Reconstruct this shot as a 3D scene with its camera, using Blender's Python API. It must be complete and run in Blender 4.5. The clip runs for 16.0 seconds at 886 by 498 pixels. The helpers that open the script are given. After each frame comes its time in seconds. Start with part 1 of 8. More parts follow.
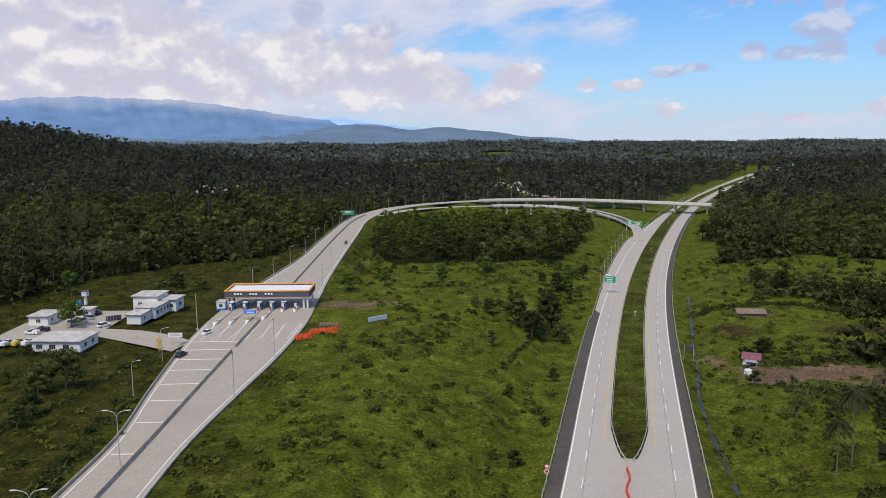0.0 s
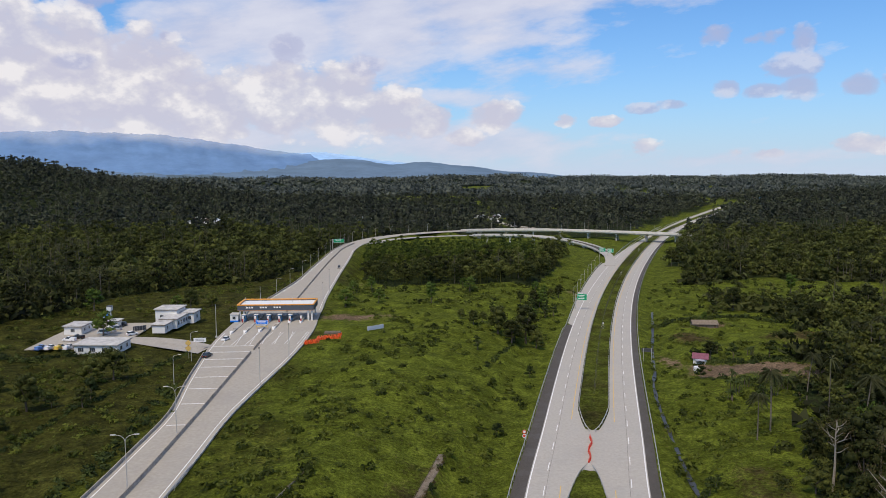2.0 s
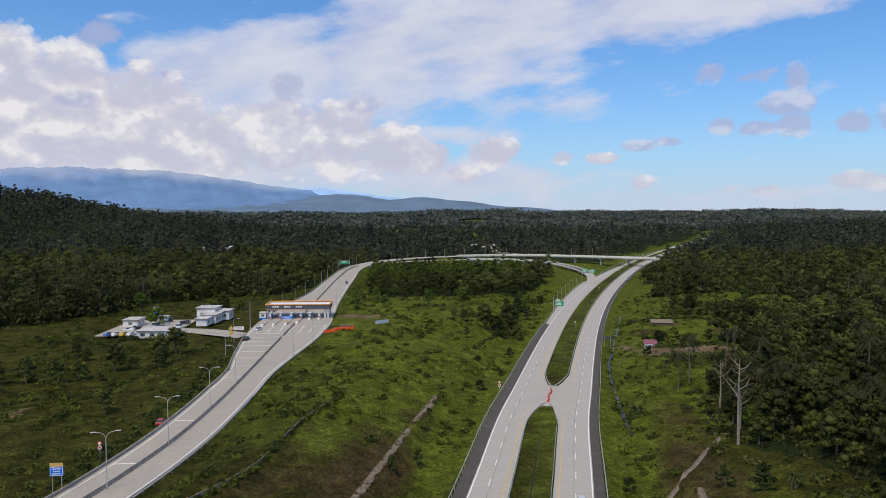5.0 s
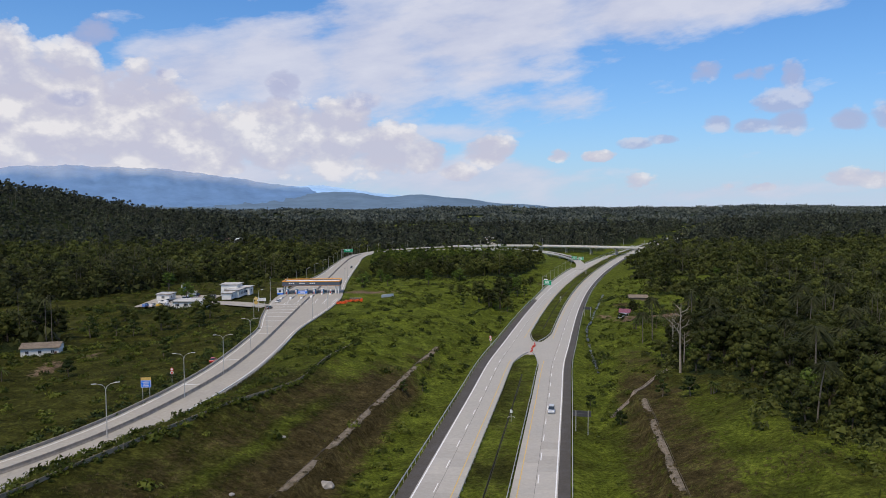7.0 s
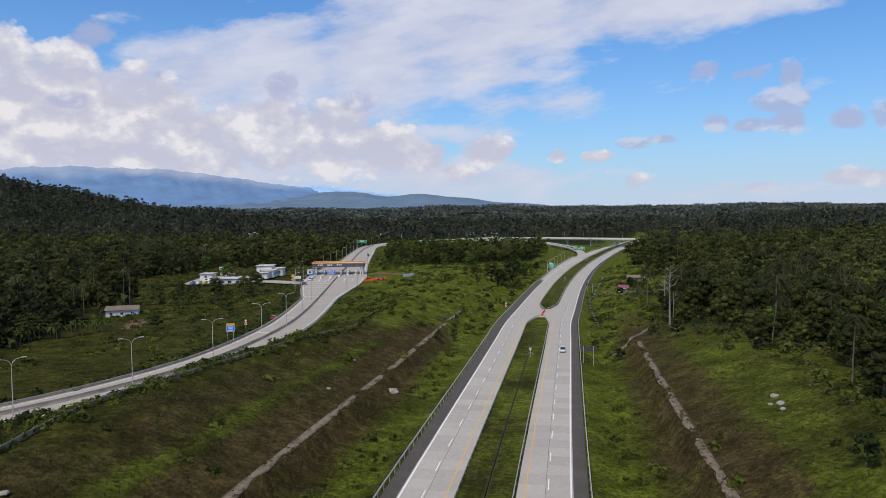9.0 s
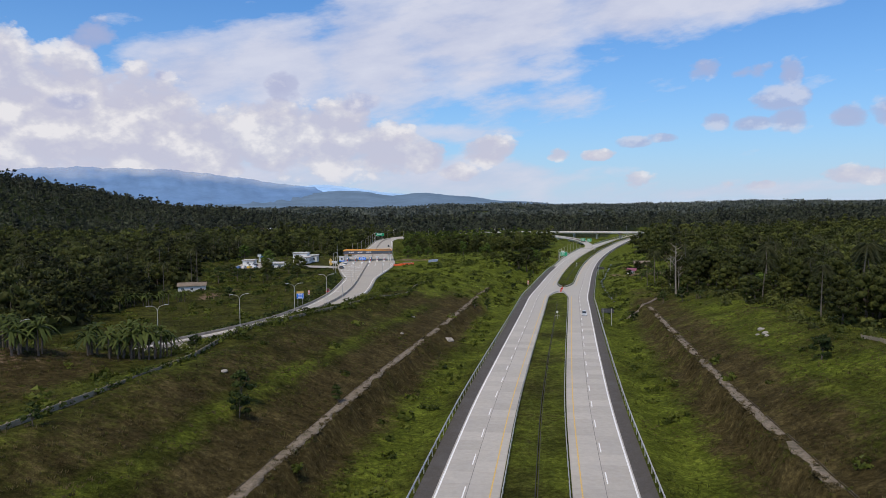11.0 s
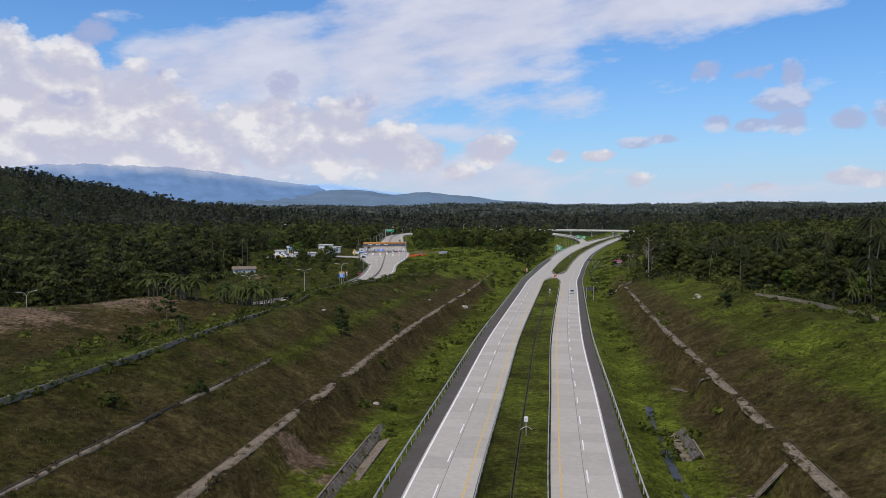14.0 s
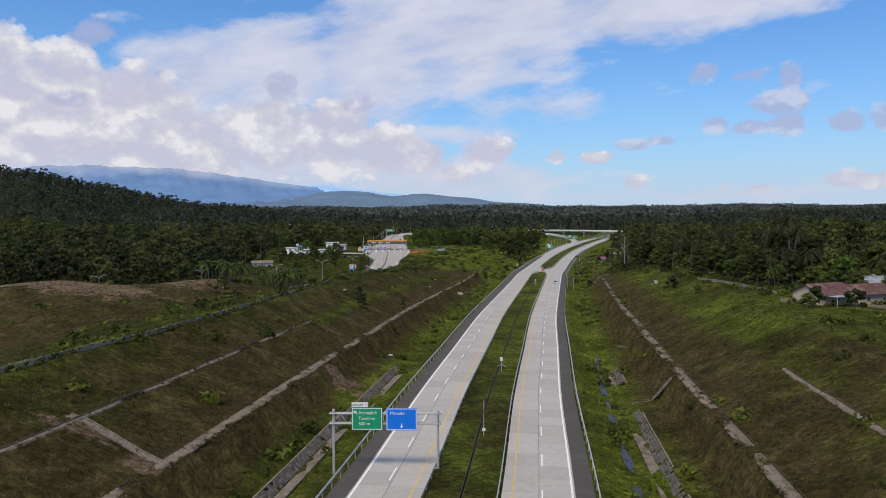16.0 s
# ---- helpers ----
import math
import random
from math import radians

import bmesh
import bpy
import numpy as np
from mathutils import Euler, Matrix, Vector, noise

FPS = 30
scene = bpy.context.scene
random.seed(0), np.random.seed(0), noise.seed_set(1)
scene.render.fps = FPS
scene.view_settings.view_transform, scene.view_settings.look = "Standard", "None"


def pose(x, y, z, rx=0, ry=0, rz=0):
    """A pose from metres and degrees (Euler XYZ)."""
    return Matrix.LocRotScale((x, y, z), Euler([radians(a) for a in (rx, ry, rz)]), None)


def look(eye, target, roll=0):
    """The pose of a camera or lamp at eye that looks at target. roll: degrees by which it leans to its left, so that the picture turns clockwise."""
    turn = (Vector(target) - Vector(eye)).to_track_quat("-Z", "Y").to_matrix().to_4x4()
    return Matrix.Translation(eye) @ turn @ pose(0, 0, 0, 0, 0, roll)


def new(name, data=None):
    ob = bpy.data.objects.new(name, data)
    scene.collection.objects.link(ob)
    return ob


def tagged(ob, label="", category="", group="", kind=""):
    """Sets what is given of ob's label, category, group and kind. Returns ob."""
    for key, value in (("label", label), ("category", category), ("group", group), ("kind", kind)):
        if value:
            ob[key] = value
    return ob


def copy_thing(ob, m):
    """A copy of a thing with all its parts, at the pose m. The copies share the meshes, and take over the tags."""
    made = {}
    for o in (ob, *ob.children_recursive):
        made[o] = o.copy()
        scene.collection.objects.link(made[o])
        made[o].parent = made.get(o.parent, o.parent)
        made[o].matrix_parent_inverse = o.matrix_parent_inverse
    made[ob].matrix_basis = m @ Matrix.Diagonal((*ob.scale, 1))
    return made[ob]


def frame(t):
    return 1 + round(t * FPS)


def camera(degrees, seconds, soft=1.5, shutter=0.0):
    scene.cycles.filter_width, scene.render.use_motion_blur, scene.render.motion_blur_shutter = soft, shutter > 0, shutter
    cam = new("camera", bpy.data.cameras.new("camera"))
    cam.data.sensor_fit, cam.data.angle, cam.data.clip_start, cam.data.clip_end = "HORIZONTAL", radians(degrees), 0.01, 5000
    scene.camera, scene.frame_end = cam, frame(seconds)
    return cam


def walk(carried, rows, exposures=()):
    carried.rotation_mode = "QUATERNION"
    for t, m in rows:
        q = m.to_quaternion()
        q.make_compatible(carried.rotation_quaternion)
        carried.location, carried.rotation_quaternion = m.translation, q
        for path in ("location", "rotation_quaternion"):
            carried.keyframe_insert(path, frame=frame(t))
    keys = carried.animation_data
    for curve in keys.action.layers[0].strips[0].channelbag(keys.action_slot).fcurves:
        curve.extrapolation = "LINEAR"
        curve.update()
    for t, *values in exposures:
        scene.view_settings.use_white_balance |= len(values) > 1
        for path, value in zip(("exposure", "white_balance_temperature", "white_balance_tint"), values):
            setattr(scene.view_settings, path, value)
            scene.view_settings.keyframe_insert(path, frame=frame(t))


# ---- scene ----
cam = camera(61.5, 16.0, soft=0.9)
# seconds, eye, yaw, pitch, roll
PATH = [
    (0.0, 0.07, -0.33, 76.32, -1.472, -8.484, -0.165),
    (0.5, -1.78, -9.37, 76.33, -2.045, -7.838, -0.173),
    (1.0, -3.06, -18.80, 76.03, -2.480, -7.155, -0.161),
    (1.5, -4.24, -28.60, 75.49, -2.811, -6.479, -0.103),
    (2.0, -5.42, -38.64, 74.76, -3.056, -5.845, -0.050),
    (2.5, -6.32, -48.87, 73.94, -3.197, -5.239, -0.048),
    (3.0, -6.92, -59.08, 73.04, -3.252, -4.633, -0.056),
    (3.5, -7.35, -69.35, 71.92, -3.261, -4.040, -0.038),
    (4.0, -7.56, -79.90, 70.47, -3.242, -3.542, -0.010),
    (4.5, -7.60, -90.79, 68.67, -3.218, -3.209, -0.015),
    (5.0, -7.63, -101.94, 66.74, -3.218, -3.065, -0.058),
    (5.5, -7.87, -113.21, 64.95, -3.264, -3.080, -0.118),
    (6.0, -8.50, -124.55, 63.37, -3.350, -3.175, -0.165),
    (6.5, -9.59, -135.92, 61.73, -3.428, -3.229, -0.189),
    (7.0, -11.20, -147.19, 59.78, -3.466, -3.199, -0.216),
    (7.5, -13.45, -158.29, 57.66, -3.495, -3.145, -0.260),
    (8.0, -16.33, -169.18, 55.74, -3.525, -3.138, -0.325),
    (8.5, -19.85, -179.77, 53.90, -3.538, -3.157, -0.391),
    (9.0, -23.97, -189.96, 51.89, -3.530, -3.163, -0.446),
    (9.5, -28.48, -199.90, 49.95, -3.517, -3.187, -0.523),
    (10.0, -32.95, -209.77, 48.42, -3.505, -3.237, -0.624),
    (10.5, -37.07, -219.63, 47.22, -3.488, -3.250, -0.696),
    (11.0, -40.66, -229.43, 46.19, -3.455, -3.187, -0.681),
    (11.5, -43.66, -239.33, 45.33, -3.415, -3.086, -0.577),
    (12.0, -46.11, -249.58, 44.76, -3.388, -3.016, -0.429),
    (12.5, -48.05, -260.32, 44.54, -3.388, -3.023, -0.302),
    (13.0, -49.51, -271.47, 44.64, -3.409, -3.093, -0.251),
    (13.5, -50.62, -282.80, 44.93, -3.445, -3.186, -0.257),
    (14.0, -51.59, -294.25, 45.08, -3.483, -3.225, -0.239),
    (14.5, -52.48, -305.59, 45.01, -3.530, -3.201, -0.200),
    (15.0, -53.30, -316.84, 44.87, -3.589, -3.170, -0.178),
    (15.5, -53.99, -328.15, 44.67, -3.638, -3.140, -0.167),
    (16.0, -54.52, -339.97, 44.49, -3.635, -3.116, -0.149),
]


def aim(x, y, z, yaw, pitch, roll):
    a, b = radians(yaw), radians(pitch)
    way = Vector((-math.sin(a) * math.cos(b), math.cos(a) * math.cos(b), math.sin(b)))
    eye = Vector((x, y, z))
    return look(eye, eye + way, roll)


walk(cam, [(t, aim(*row)) for t, *row in PATH], [(0.0, -0.03, 6480, 13), (3.0, -0.08, 6430, 12), (6.5, -0.13, 6370, 12), (16.0, -0.12, 6330, 12)])

# ---------------------------------------------------------------- sky, sun
SUN_ELEVATION, SUN_AZIMUTH = 58.0, -148.0  # degrees; azimuth clockwise from the view's axis (+y)


def node(tree, kind, links=None, **settings):
    """A shader node with its settings; links: input name or index -> value or socket."""
    n = tree.nodes.new(kind)
    for key, value in settings.items():
        if key == "operation":
            n.operation = value
        elif key == "blend_type":
            n.blend_type = value
        elif key == "data_type":
            n.data_type = value
        elif key == "attribute_name":
            n.attribute_name = value
        elif key == "sky_type":
            n.sky_type = value
        elif key == "noise_dimensions":
            n.noise_dimensions = value
        elif key == "use_clamp":
            n.use_clamp = value
        elif key == "feature":
            n.feature = value
    for key, value in (links or {}).items():
        if isinstance(value, bpy.types.NodeSocket):
            tree.links.new(value, n.inputs[key])
        else:
            n.inputs[key].default_value = value
    return n


def maths(tree, op, a, b=0.0, c=0.0, clamp=False):
    return node(tree, "ShaderNodeMath", {0: a, 1: b, 2: c}, operation=op, use_clamp=clamp).outputs[0]


def ramp(tree, value, stops):
    n = tree.nodes.new("ShaderNodeValToRGB")
    tree.links.new(value, n.inputs[0])
    els = n.color_ramp.elements
    while len(els) < len(stops):
        els.new(0.5)
    for e, (p, c) in zip(els, stops):
        e.position = p
        e.color = (c, c, c, 1) if isinstance(c, (int, float)) else (*c, 1)
    return n.outputs[0]


def mixed(tree, factor, a, b, how="MIX"):
    n = node(tree, "ShaderNodeMix", data_type="RGBA", blend_type=how)
    for i, v in ((0, factor), (6, a), (7, b)):
        if isinstance(v, bpy.types.NodeSocket):
            tree.links.new(v, n.inputs[i])
        else:
            n.inputs[i].default_value = v if i == 0 else (*v[:3], 1)
    return n.outputs[2]


def build_world():
    world = bpy.data.worlds.new("sky")
    scene.world = world
    world.use_nodes = True
    t = world.node_tree
    t.nodes.clear()
    out = t.nodes.new("ShaderNodeOutputWorld")
    sky = node(t, "ShaderNodeTexSky", sky_type="NISHITA")
    sky.sun_disc = False
    sky.sun_elevation, sky.sun_rotation = radians(SUN_ELEVATION), radians(SUN_AZIMUTH)
    sky.altitude, sky.air_density, sky.dust_density, sky.ozone_density = 100, 1.0, 0.6, 2.5
    co = t.nodes.new("ShaderNodeTexCoord").outputs["Generated"]
    xyz = node(t, "ShaderNodeSeparateXYZ", {0: co}).outputs
    flat = maths(t, "SQRT", maths(t, "ADD", maths(t, "MULTIPLY", xyz[0], xyz[0]), maths(t, "MULTIPLY", xyz[1], xyz[1])))
    az = maths(t, "ARCTAN2", xyz[0], xyz[1])  # to the right of +y, radians
    el = maths(t, "ARCTAN2", xyz[2], flat)

    def banks(rows):
        """Soft heaps: azimuth, elevation, half width, half height (degrees), weight."""
        total = None
        for a, e, w, h, k in rows:
            u = maths(t, "DIVIDE", maths(t, "SUBTRACT", az, radians(a)), radians(w))
            v = maths(t, "DIVIDE", maths(t, "SUBTRACT", el, radians(e)), radians(h))
            r = maths(t, "ADD", maths(t, "MULTIPLY", u, u), maths(t, "MULTIPLY", v, v))
            g = maths(t, "MULTIPLY", maths(t, "EXPONENT", maths(t, "MULTIPLY", r, -0.9)), k)
            total = g if total is None else maths(t, "SMOOTH_MAX", total, g, 0.12)
        return total

    sheet = banks([(-14.3, 9.68, 4.8, 2.81, 1.00), (-8.6, 10.31, 5.9, 3.69, 1.00), (-1.5, 11.18, 5.7, 4.66, 1.00), (4.9, 12.96, 7.9, 3.68, 1.00), (8.8, 14.10, 6.6, 3.62, 1.00), (17.4, 14.45, 5.6, 2.83, 1.00), (23.7, 14.68, 4.9, 2.03, 1.00), (29.0, 14.85, 4.3, 1.59, 1.00), (6.0, 10.17, 6.8, 1.47, 0.70), (10.5, 7.52, 7.4, 1.81, 0.45), (-16.8, 2.49, 16.9, 1.53, 1.00), (4.1, 2.37, 8.8, 1.54, 0.85), (23.9, 1.06, 11.5, 0.76, 0.50), (4.9, 5.53, 7.9, 0.91, 0.50), (-21.6, 6.14, 9.0, 3.50, 0.90), (0, 19, 16, 3.2, 0.9)])
    heaps = banks([(-27.9, 7.26, 5.0, 5.91, 1.00), (-22.5, 6.92, 3.9, 5.48, 1.00), (-18.0, 5.93, 4.4, 4.62, 1.00), (-14.1, 4.69, 4.6, 3.11, 1.00), (-9.3, 5.62, 4.8, 3.59, 1.00), (-4.7, 5.49, 4.6, 3.43, 1.00), (-1.2, 4.49, 3.4, 2.60, 1.00), (2.2, 3.87, 2.4, 1.75, 0.95), (6.8, 4.29, 3.2, 1.39, 0.85), (4.5, 2.69, 2.2, 1.21, 0.80), (12.3, 3.95, 1.7, 0.82, 0.80), (15.0, 3.75, 1.9, 0.64, 0.80), (17.3, 1.82, 2.7, 1.22, 0.75), (25.8, 1.39, 3.0, 0.69, 0.72), (32.8, 1.84, 3.7, 1.11, 0.78), (-22.4, 6.27, 7.0, 4.82, 1.00), (52, 7, 12, 4, 0.6)])
    greys = banks([(22.8, 9.62, 2.1, 0.88, 0.85), (25.8, 9.20, 2.2, 0.79, 0.90), (28.4, 8.91, 1.1, 1.05, 0.90), (27.9, 7.14, 2.2, 1.12, 1.00), (28.4, 5.94, 1.6, 1.07, 1.05), (23.7, 5.95, 1.3, 0.82, 0.95), (26.0, 5.70, 1.8, 0.65, 0.95), (18.0, 4.66, 1.6, 0.51, 0.85), (20.1, 4.90, 1.6, 0.55, 0.90), (31.9, 5.65, 1.6, 0.85, 0.95), (34.7, 5.89, 1.8, 1.16, 1.00), (-21.4, 11.89, 2.2, 1.25, 0.90), (-16.9, 9.53, 1.2, 0.52, 0.75), (-8.4, 8.95, 2.1, 1.55, 0.85), (-22.7, 7.51, 2.0, 0.85, 0.80), (-2.6, 7.98, 2.5, 1.20, 0.75), (2.8, 9.57, 1.3, 0.64, 0.60)])
    # the rest of the sky carries broken cloud as well
    away = maths(t, "MULTIPLY", maths(t, "GREATER_THAN", el, radians(24)), 0.5)
    behind = maths(t, "MULTIPLY", maths(t, "LESS_THAN", xyz[1], 0.3), 0.5)
    heaps = maths(t, "MAXIMUM", heaps, maths(t, "MAXIMUM", away, behind))
    p = node(t, "ShaderNodeCombineXYZ", {0: maths(t, "MULTIPLY", az, 1.0), 1: maths(t, "MULTIPLY", el, 1.45), 2: 0.0}).outputs[0]
    streak = node(t, "ShaderNodeCombineXYZ", {0: maths(t, "ADD", az, maths(t, "MULTIPLY", el, 1.2)), 1: maths(t, "SUBTRACT", maths(t, "MULTIPLY", el, 3.2), maths(t, "MULTIPLY", az, 0.7)), 2: 3.0}).outputs[0]

    def density(shift):
        q = node(t, "ShaderNodeVectorMath", {0: p, 1: shift}, operation="ADD").outputs[0]
        big = node(t, "ShaderNodeTexNoise", {"Vector": q, "Scale": 13.0, "Detail": 4.0, "Roughness": 0.55}).outputs[0]
        puff = node(t, "ShaderNodeTexVoronoi", {"Vector": q, "Scale": 16.0, "Detail": 4.0, "Roughness": 0.48, "Lacunarity": 2.3, "Randomness": 1.0}).outputs[0]
        wisp = node(t, "ShaderNodeTexNoise", {"Vector": q, "Scale": 44.0, "Detail": 7.0, "Roughness": 0.62}).outputs[0]
        v = maths(t, "ADD", maths(t, "MULTIPLY", big, 0.5), maths(t, "MULTIPLY", wisp, 0.15))
        return maths(t, "SUBTRACT", v, maths(t, "MULTIPLY", puff, 0.42))

    here, lit = density((0, 0, 0)), density((0.010, 0.028, 0.0))
    rough_edge = maths(t, "MULTIPLY", maths(t, "SUBTRACT", here, 0.14), 0.95)
    thin = node(t, "ShaderNodeTexNoise", {"Vector": streak, "Scale": 8.0, "Detail": 7.0, "Roughness": 0.58}).outputs[0]
    fray = maths(t, "MULTIPLY", maths(t, "SUBTRACT", thin, 0.5), 1.5)
    sheet = ramp(t, maths(t, "ADD", sheet, fray), [(0.22, 0.0), (0.5, 0.72), (0.85, 1.0)])
    heaps = ramp(t, maths(t, "ADD", heaps, rough_edge), [(0.27, 0.0), (0.36, 0.8), (0.5, 1.0)])
    greys = ramp(t, maths(t, "ADD", greys, maths(t, "ADD", maths(t, "MULTIPLY", rough_edge, 1.2), maths(t, "MULTIPLY", fray, 0.35))), [(0.22, 0.0), (0.36, 0.75), (0.55, 1.0)])
    relief = maths(t, "ADD", maths(t, "MULTIPLY", maths(t, "SUBTRACT", here, lit), 1.75), maths(t, "ADD", maths(t, "MULTIPLY", here, 0.5), 0.47))
    tone = ramp(t, relief, [(0.26, (7.1, 7.1, 8.4)), (0.43, (7.8, 7.75, 8.7)), (0.58, (8.5, 8.4, 9.0)), (0.8, (10.6, 10.3, 10.2))])
    silk = mixed(t, ramp(t, thin, [(0.35, 0.0), (0.65, 1.0)]), (7.0, 7.4, 9.1), (8.6, 8.8, 9.9))
    hazy = maths(t, "EXPONENT", maths(t, "MULTIPLY", maths(t, "ABSOLUTE", el), -9.5))
    clear = mixed(t, 1.0, sky.outputs[0], (0.64, 1.24, 1.80), "MULTIPLY")
    clear = mixed(t, maths(t, "MULTIPLY", hazy, 0.9), clear, (6.4, 8.6, 10.6))
    seen = mixed(t, maths(t, "MULTIPLY", sheet, 0.93), clear, silk)
    seen = mixed(t, maths(t, "MULTIPLY", heaps, 0.95), seen, tone)
    dusk = mixed(t, ramp(t, relief, [(0.42, 0.0), (0.72, 1.0)]), (5.3, 5.7, 8.0), (8.0, 8.1, 9.3))
    seen = mixed(t, maths(t, "MULTIPLY", greys, 0.75), seen, dusk)
    # the lowest few degrees lie behind milky air
    milk = maths(t, "MULTIPLY", maths(t, "EXPONENT", maths(t, "MULTIPLY", maths(t, "ABSOLUTE", el), -26.0)), 0.6)
    seen = mixed(t, milk, seen, (7.4, 8.0, 9.4))
    bg = node(t, "ShaderNodeBackground", {"Color": seen, "Strength": 0.085})
    t.links.new(bg.outputs[0], out.inputs[0])


build_world()
sun = new("sun", bpy.data.lights.new("sun", "SUN"))
sun.data.energy, sun.data.angle, sun.data.color = 3.1, radians(16.0), (1.0, 0.86, 0.64)
_e, _a = radians(SUN_ELEVATION), radians(SUN_AZIMUTH)
SUNWARD = Vector((math.sin(_a) * math.cos(_e), math.cos(_a) * math.cos(_e), math.sin(_e)))
sun.matrix_world = look(SUNWARD * 900, (0, 0, 0))

# ---------------------------------------------------------------- materials
def material(name, colour, rough=0.8, metal=0.0, scale=1.0, vary=0.25, bump=0.0, bump_scale=None, stain=0.0, stain_colour=(0.1, 0.09, 0.07),
             stain_scale=0.15, random=0.0, spec=0.4):
    """Base colour with grain, broad stains, fine relief and, if asked, a tone of its own for every object."""
    m = bpy.data.materials.new(name)
    m.use_nodes = True
    t = m.node_tree
    b = t.nodes["Principled BSDF"]
    co = t.nodes.new("ShaderNodeNewGeometry").outputs["Position"]
    fine = node(t, "ShaderNodeTexNoise", {"Vector": co, "Scale": scale, "Detail": 5.0, "Roughness": 0.65}).outputs[0]
    dark = tuple(c * (1 - vary) for c in colour)
    light = tuple(min(1.0, c * (1 + vary)) for c in colour)
    c = mixed(t, ramp(t, fine, [(0.3, 0.0), (0.7, 1.0)]), dark, light)
    if stain:
        broad = node(t, "ShaderNodeTexNoise", {"Vector": co, "Scale": stain_scale, "Detail": 4.0, "Roughness": 0.7}).outputs[0]
        c = mixed(t, maths(t, "MULTIPLY", ramp(t, broad, [(0.48, 0.0), (0.7, 1.0)]), stain), c, stain_colour)
    if random:
        r = t.nodes.new("ShaderNodeObjectInfo").outputs["Random"]
        k = maths(t, "ADD", maths(t, "MULTIPLY", r, 2 * random), 1 - random)
        c = mixed(t, 1.0, c, node(t, "ShaderNodeCombineColor", {0: k, 1: k, 2: k}).outputs[0], "MULTIPLY")
    t.links.new(c, b.inputs["Base Color"])
    b.inputs["Roughness"].default_value = rough
    b.inputs["Metallic"].default_value = metal
    b.inputs["Specular IOR Level"].default_value = spec
    if bump:
        h = node(t, "ShaderNodeTexNoise", {"Vector": co, "Scale": bump_scale or scale * 3, "Detail": 4.0}).outputs[0]
        n = node(t, "ShaderNodeBump", {"Strength": bump, "Distance": 0.1, "Height": h})
        t.links.new(n.outputs[0], b.inputs["Normal"])
    return m


def foliage(name, dark, mid, light, patch=0.05, translucent=0.25):
    """Leaves: a tone for every plant (attribute 'tone'), one for every leaf, and drifts of colour over the land."""
    m = bpy.data.materials.new(name)
    m.use_nodes = True
    t = m.node_tree
    b = t.nodes["Principled BSDF"]
    geo = t.nodes.new("ShaderNodeNewGeometry")
    own = node(t, "ShaderNodeAttribute", attribute_name="tone").outputs["Fac"]
    drift = node(t, "ShaderNodeTexNoise", {"Vector": geo.outputs["Position"], "Scale": patch, "Detail": 3.0}).outputs[0]
    leaf = geo.outputs["Random Per Island"]
    f = maths(t, "ADD", maths(t, "MULTIPLY", own, 0.72), maths(t, "ADD", maths(t, "MULTIPLY", drift, 0.3), maths(t, "MULTIPLY", leaf, 0.28)))
    c = ramp(t, f, [(0.22, dark), (0.55, mid), (0.95, light)])
    t.links.new(c, b.inputs["Base Color"])
    b.inputs["Roughness"].default_value = 0.62
    b.inputs["Specular IOR Level"].default_value = 0.1
    if translucent:
        tr = node(t, "ShaderNodeBsdfTranslucent", {"Color": c})
        mix = node(t, "ShaderNodeMixShader", {0: translucent, 1: b.outputs[0], 2: tr.outputs[0]})
        t.links.new(mix.outputs[0], t.nodes["Material Output"].inputs[0])
    return m


M = {}
M["concrete"] = material("road_concrete", (0.405, 0.378, 0.333), 0.85, scale=1.3, vary=0.1, bump=0.15, bump_scale=9, stain=0.35, stain_colour=(0.33, 0.32, 0.3), stain_scale=0.09)
M["slab"] = material("road_slab", (0.41, 0.382, 0.337), 0.85, scale=1.1, vary=0.09, bump=0.15, bump_scale=9, stain=0.4, stain_colour=(0.36, 0.345, 0.32), stain_scale=0.12, random=0.09)
M["apron"] = material("apron_concrete", (0.37, 0.338, 0.286), 0.87, scale=1.0, vary=0.12, bump=0.15, bump_scale=8, stain=0.5, stain_colour=(0.3, 0.28, 0.25), stain_scale=0.07)
M["asphalt"] = material("asphalt", (0.072, 0.063, 0.053), 0.9, scale=2.0, vary=0.2, bump=0.3, bump_scale=30, stain=0.5, stain_colour=(0.11, 0.105, 0.1), stain_scale=0.2)
M["white_paint"] = material("road_paint_white", (0.78, 0.78, 0.76), 0.7, scale=3, vary=0.12)
M["yellow_paint"] = material("road_paint_yellow", (0.62, 0.42, 0.12), 0.7, scale=3, vary=0.2)
M["kerb"] = material("kerb_concrete", (0.4, 0.39, 0.36), 0.9, scale=1.2, vary=0.2, bump=0.2, stain=0.6, stain_colour=(0.14, 0.13, 0.1), stain_scale=0.5)
M["barrier"] = material("barrier_concrete", (0.6, 0.58, 0.53), 0.9, scale=0.9, vary=0.15, bump=0.2, stain=0.4, stain_colour=(0.17, 0.165, 0.155), stain_scale=0.4)
M["divider"] = material("divider_concrete", (0.35, 0.315, 0.265), 0.9, scale=0.9, vary=0.2, bump=0.2, stain=0.6, stain_colour=(0.15, 0.135, 0.115), stain_scale=0.3)
M["old_concrete"] = material("weathered_concrete", (0.20, 0.165, 0.13), 0.95, scale=2.2, vary=0.5, bump=0.8, bump_scale=5, stain=0.95, stain_colour=(0.075, 0.062, 0.034), stain_scale=0.9)
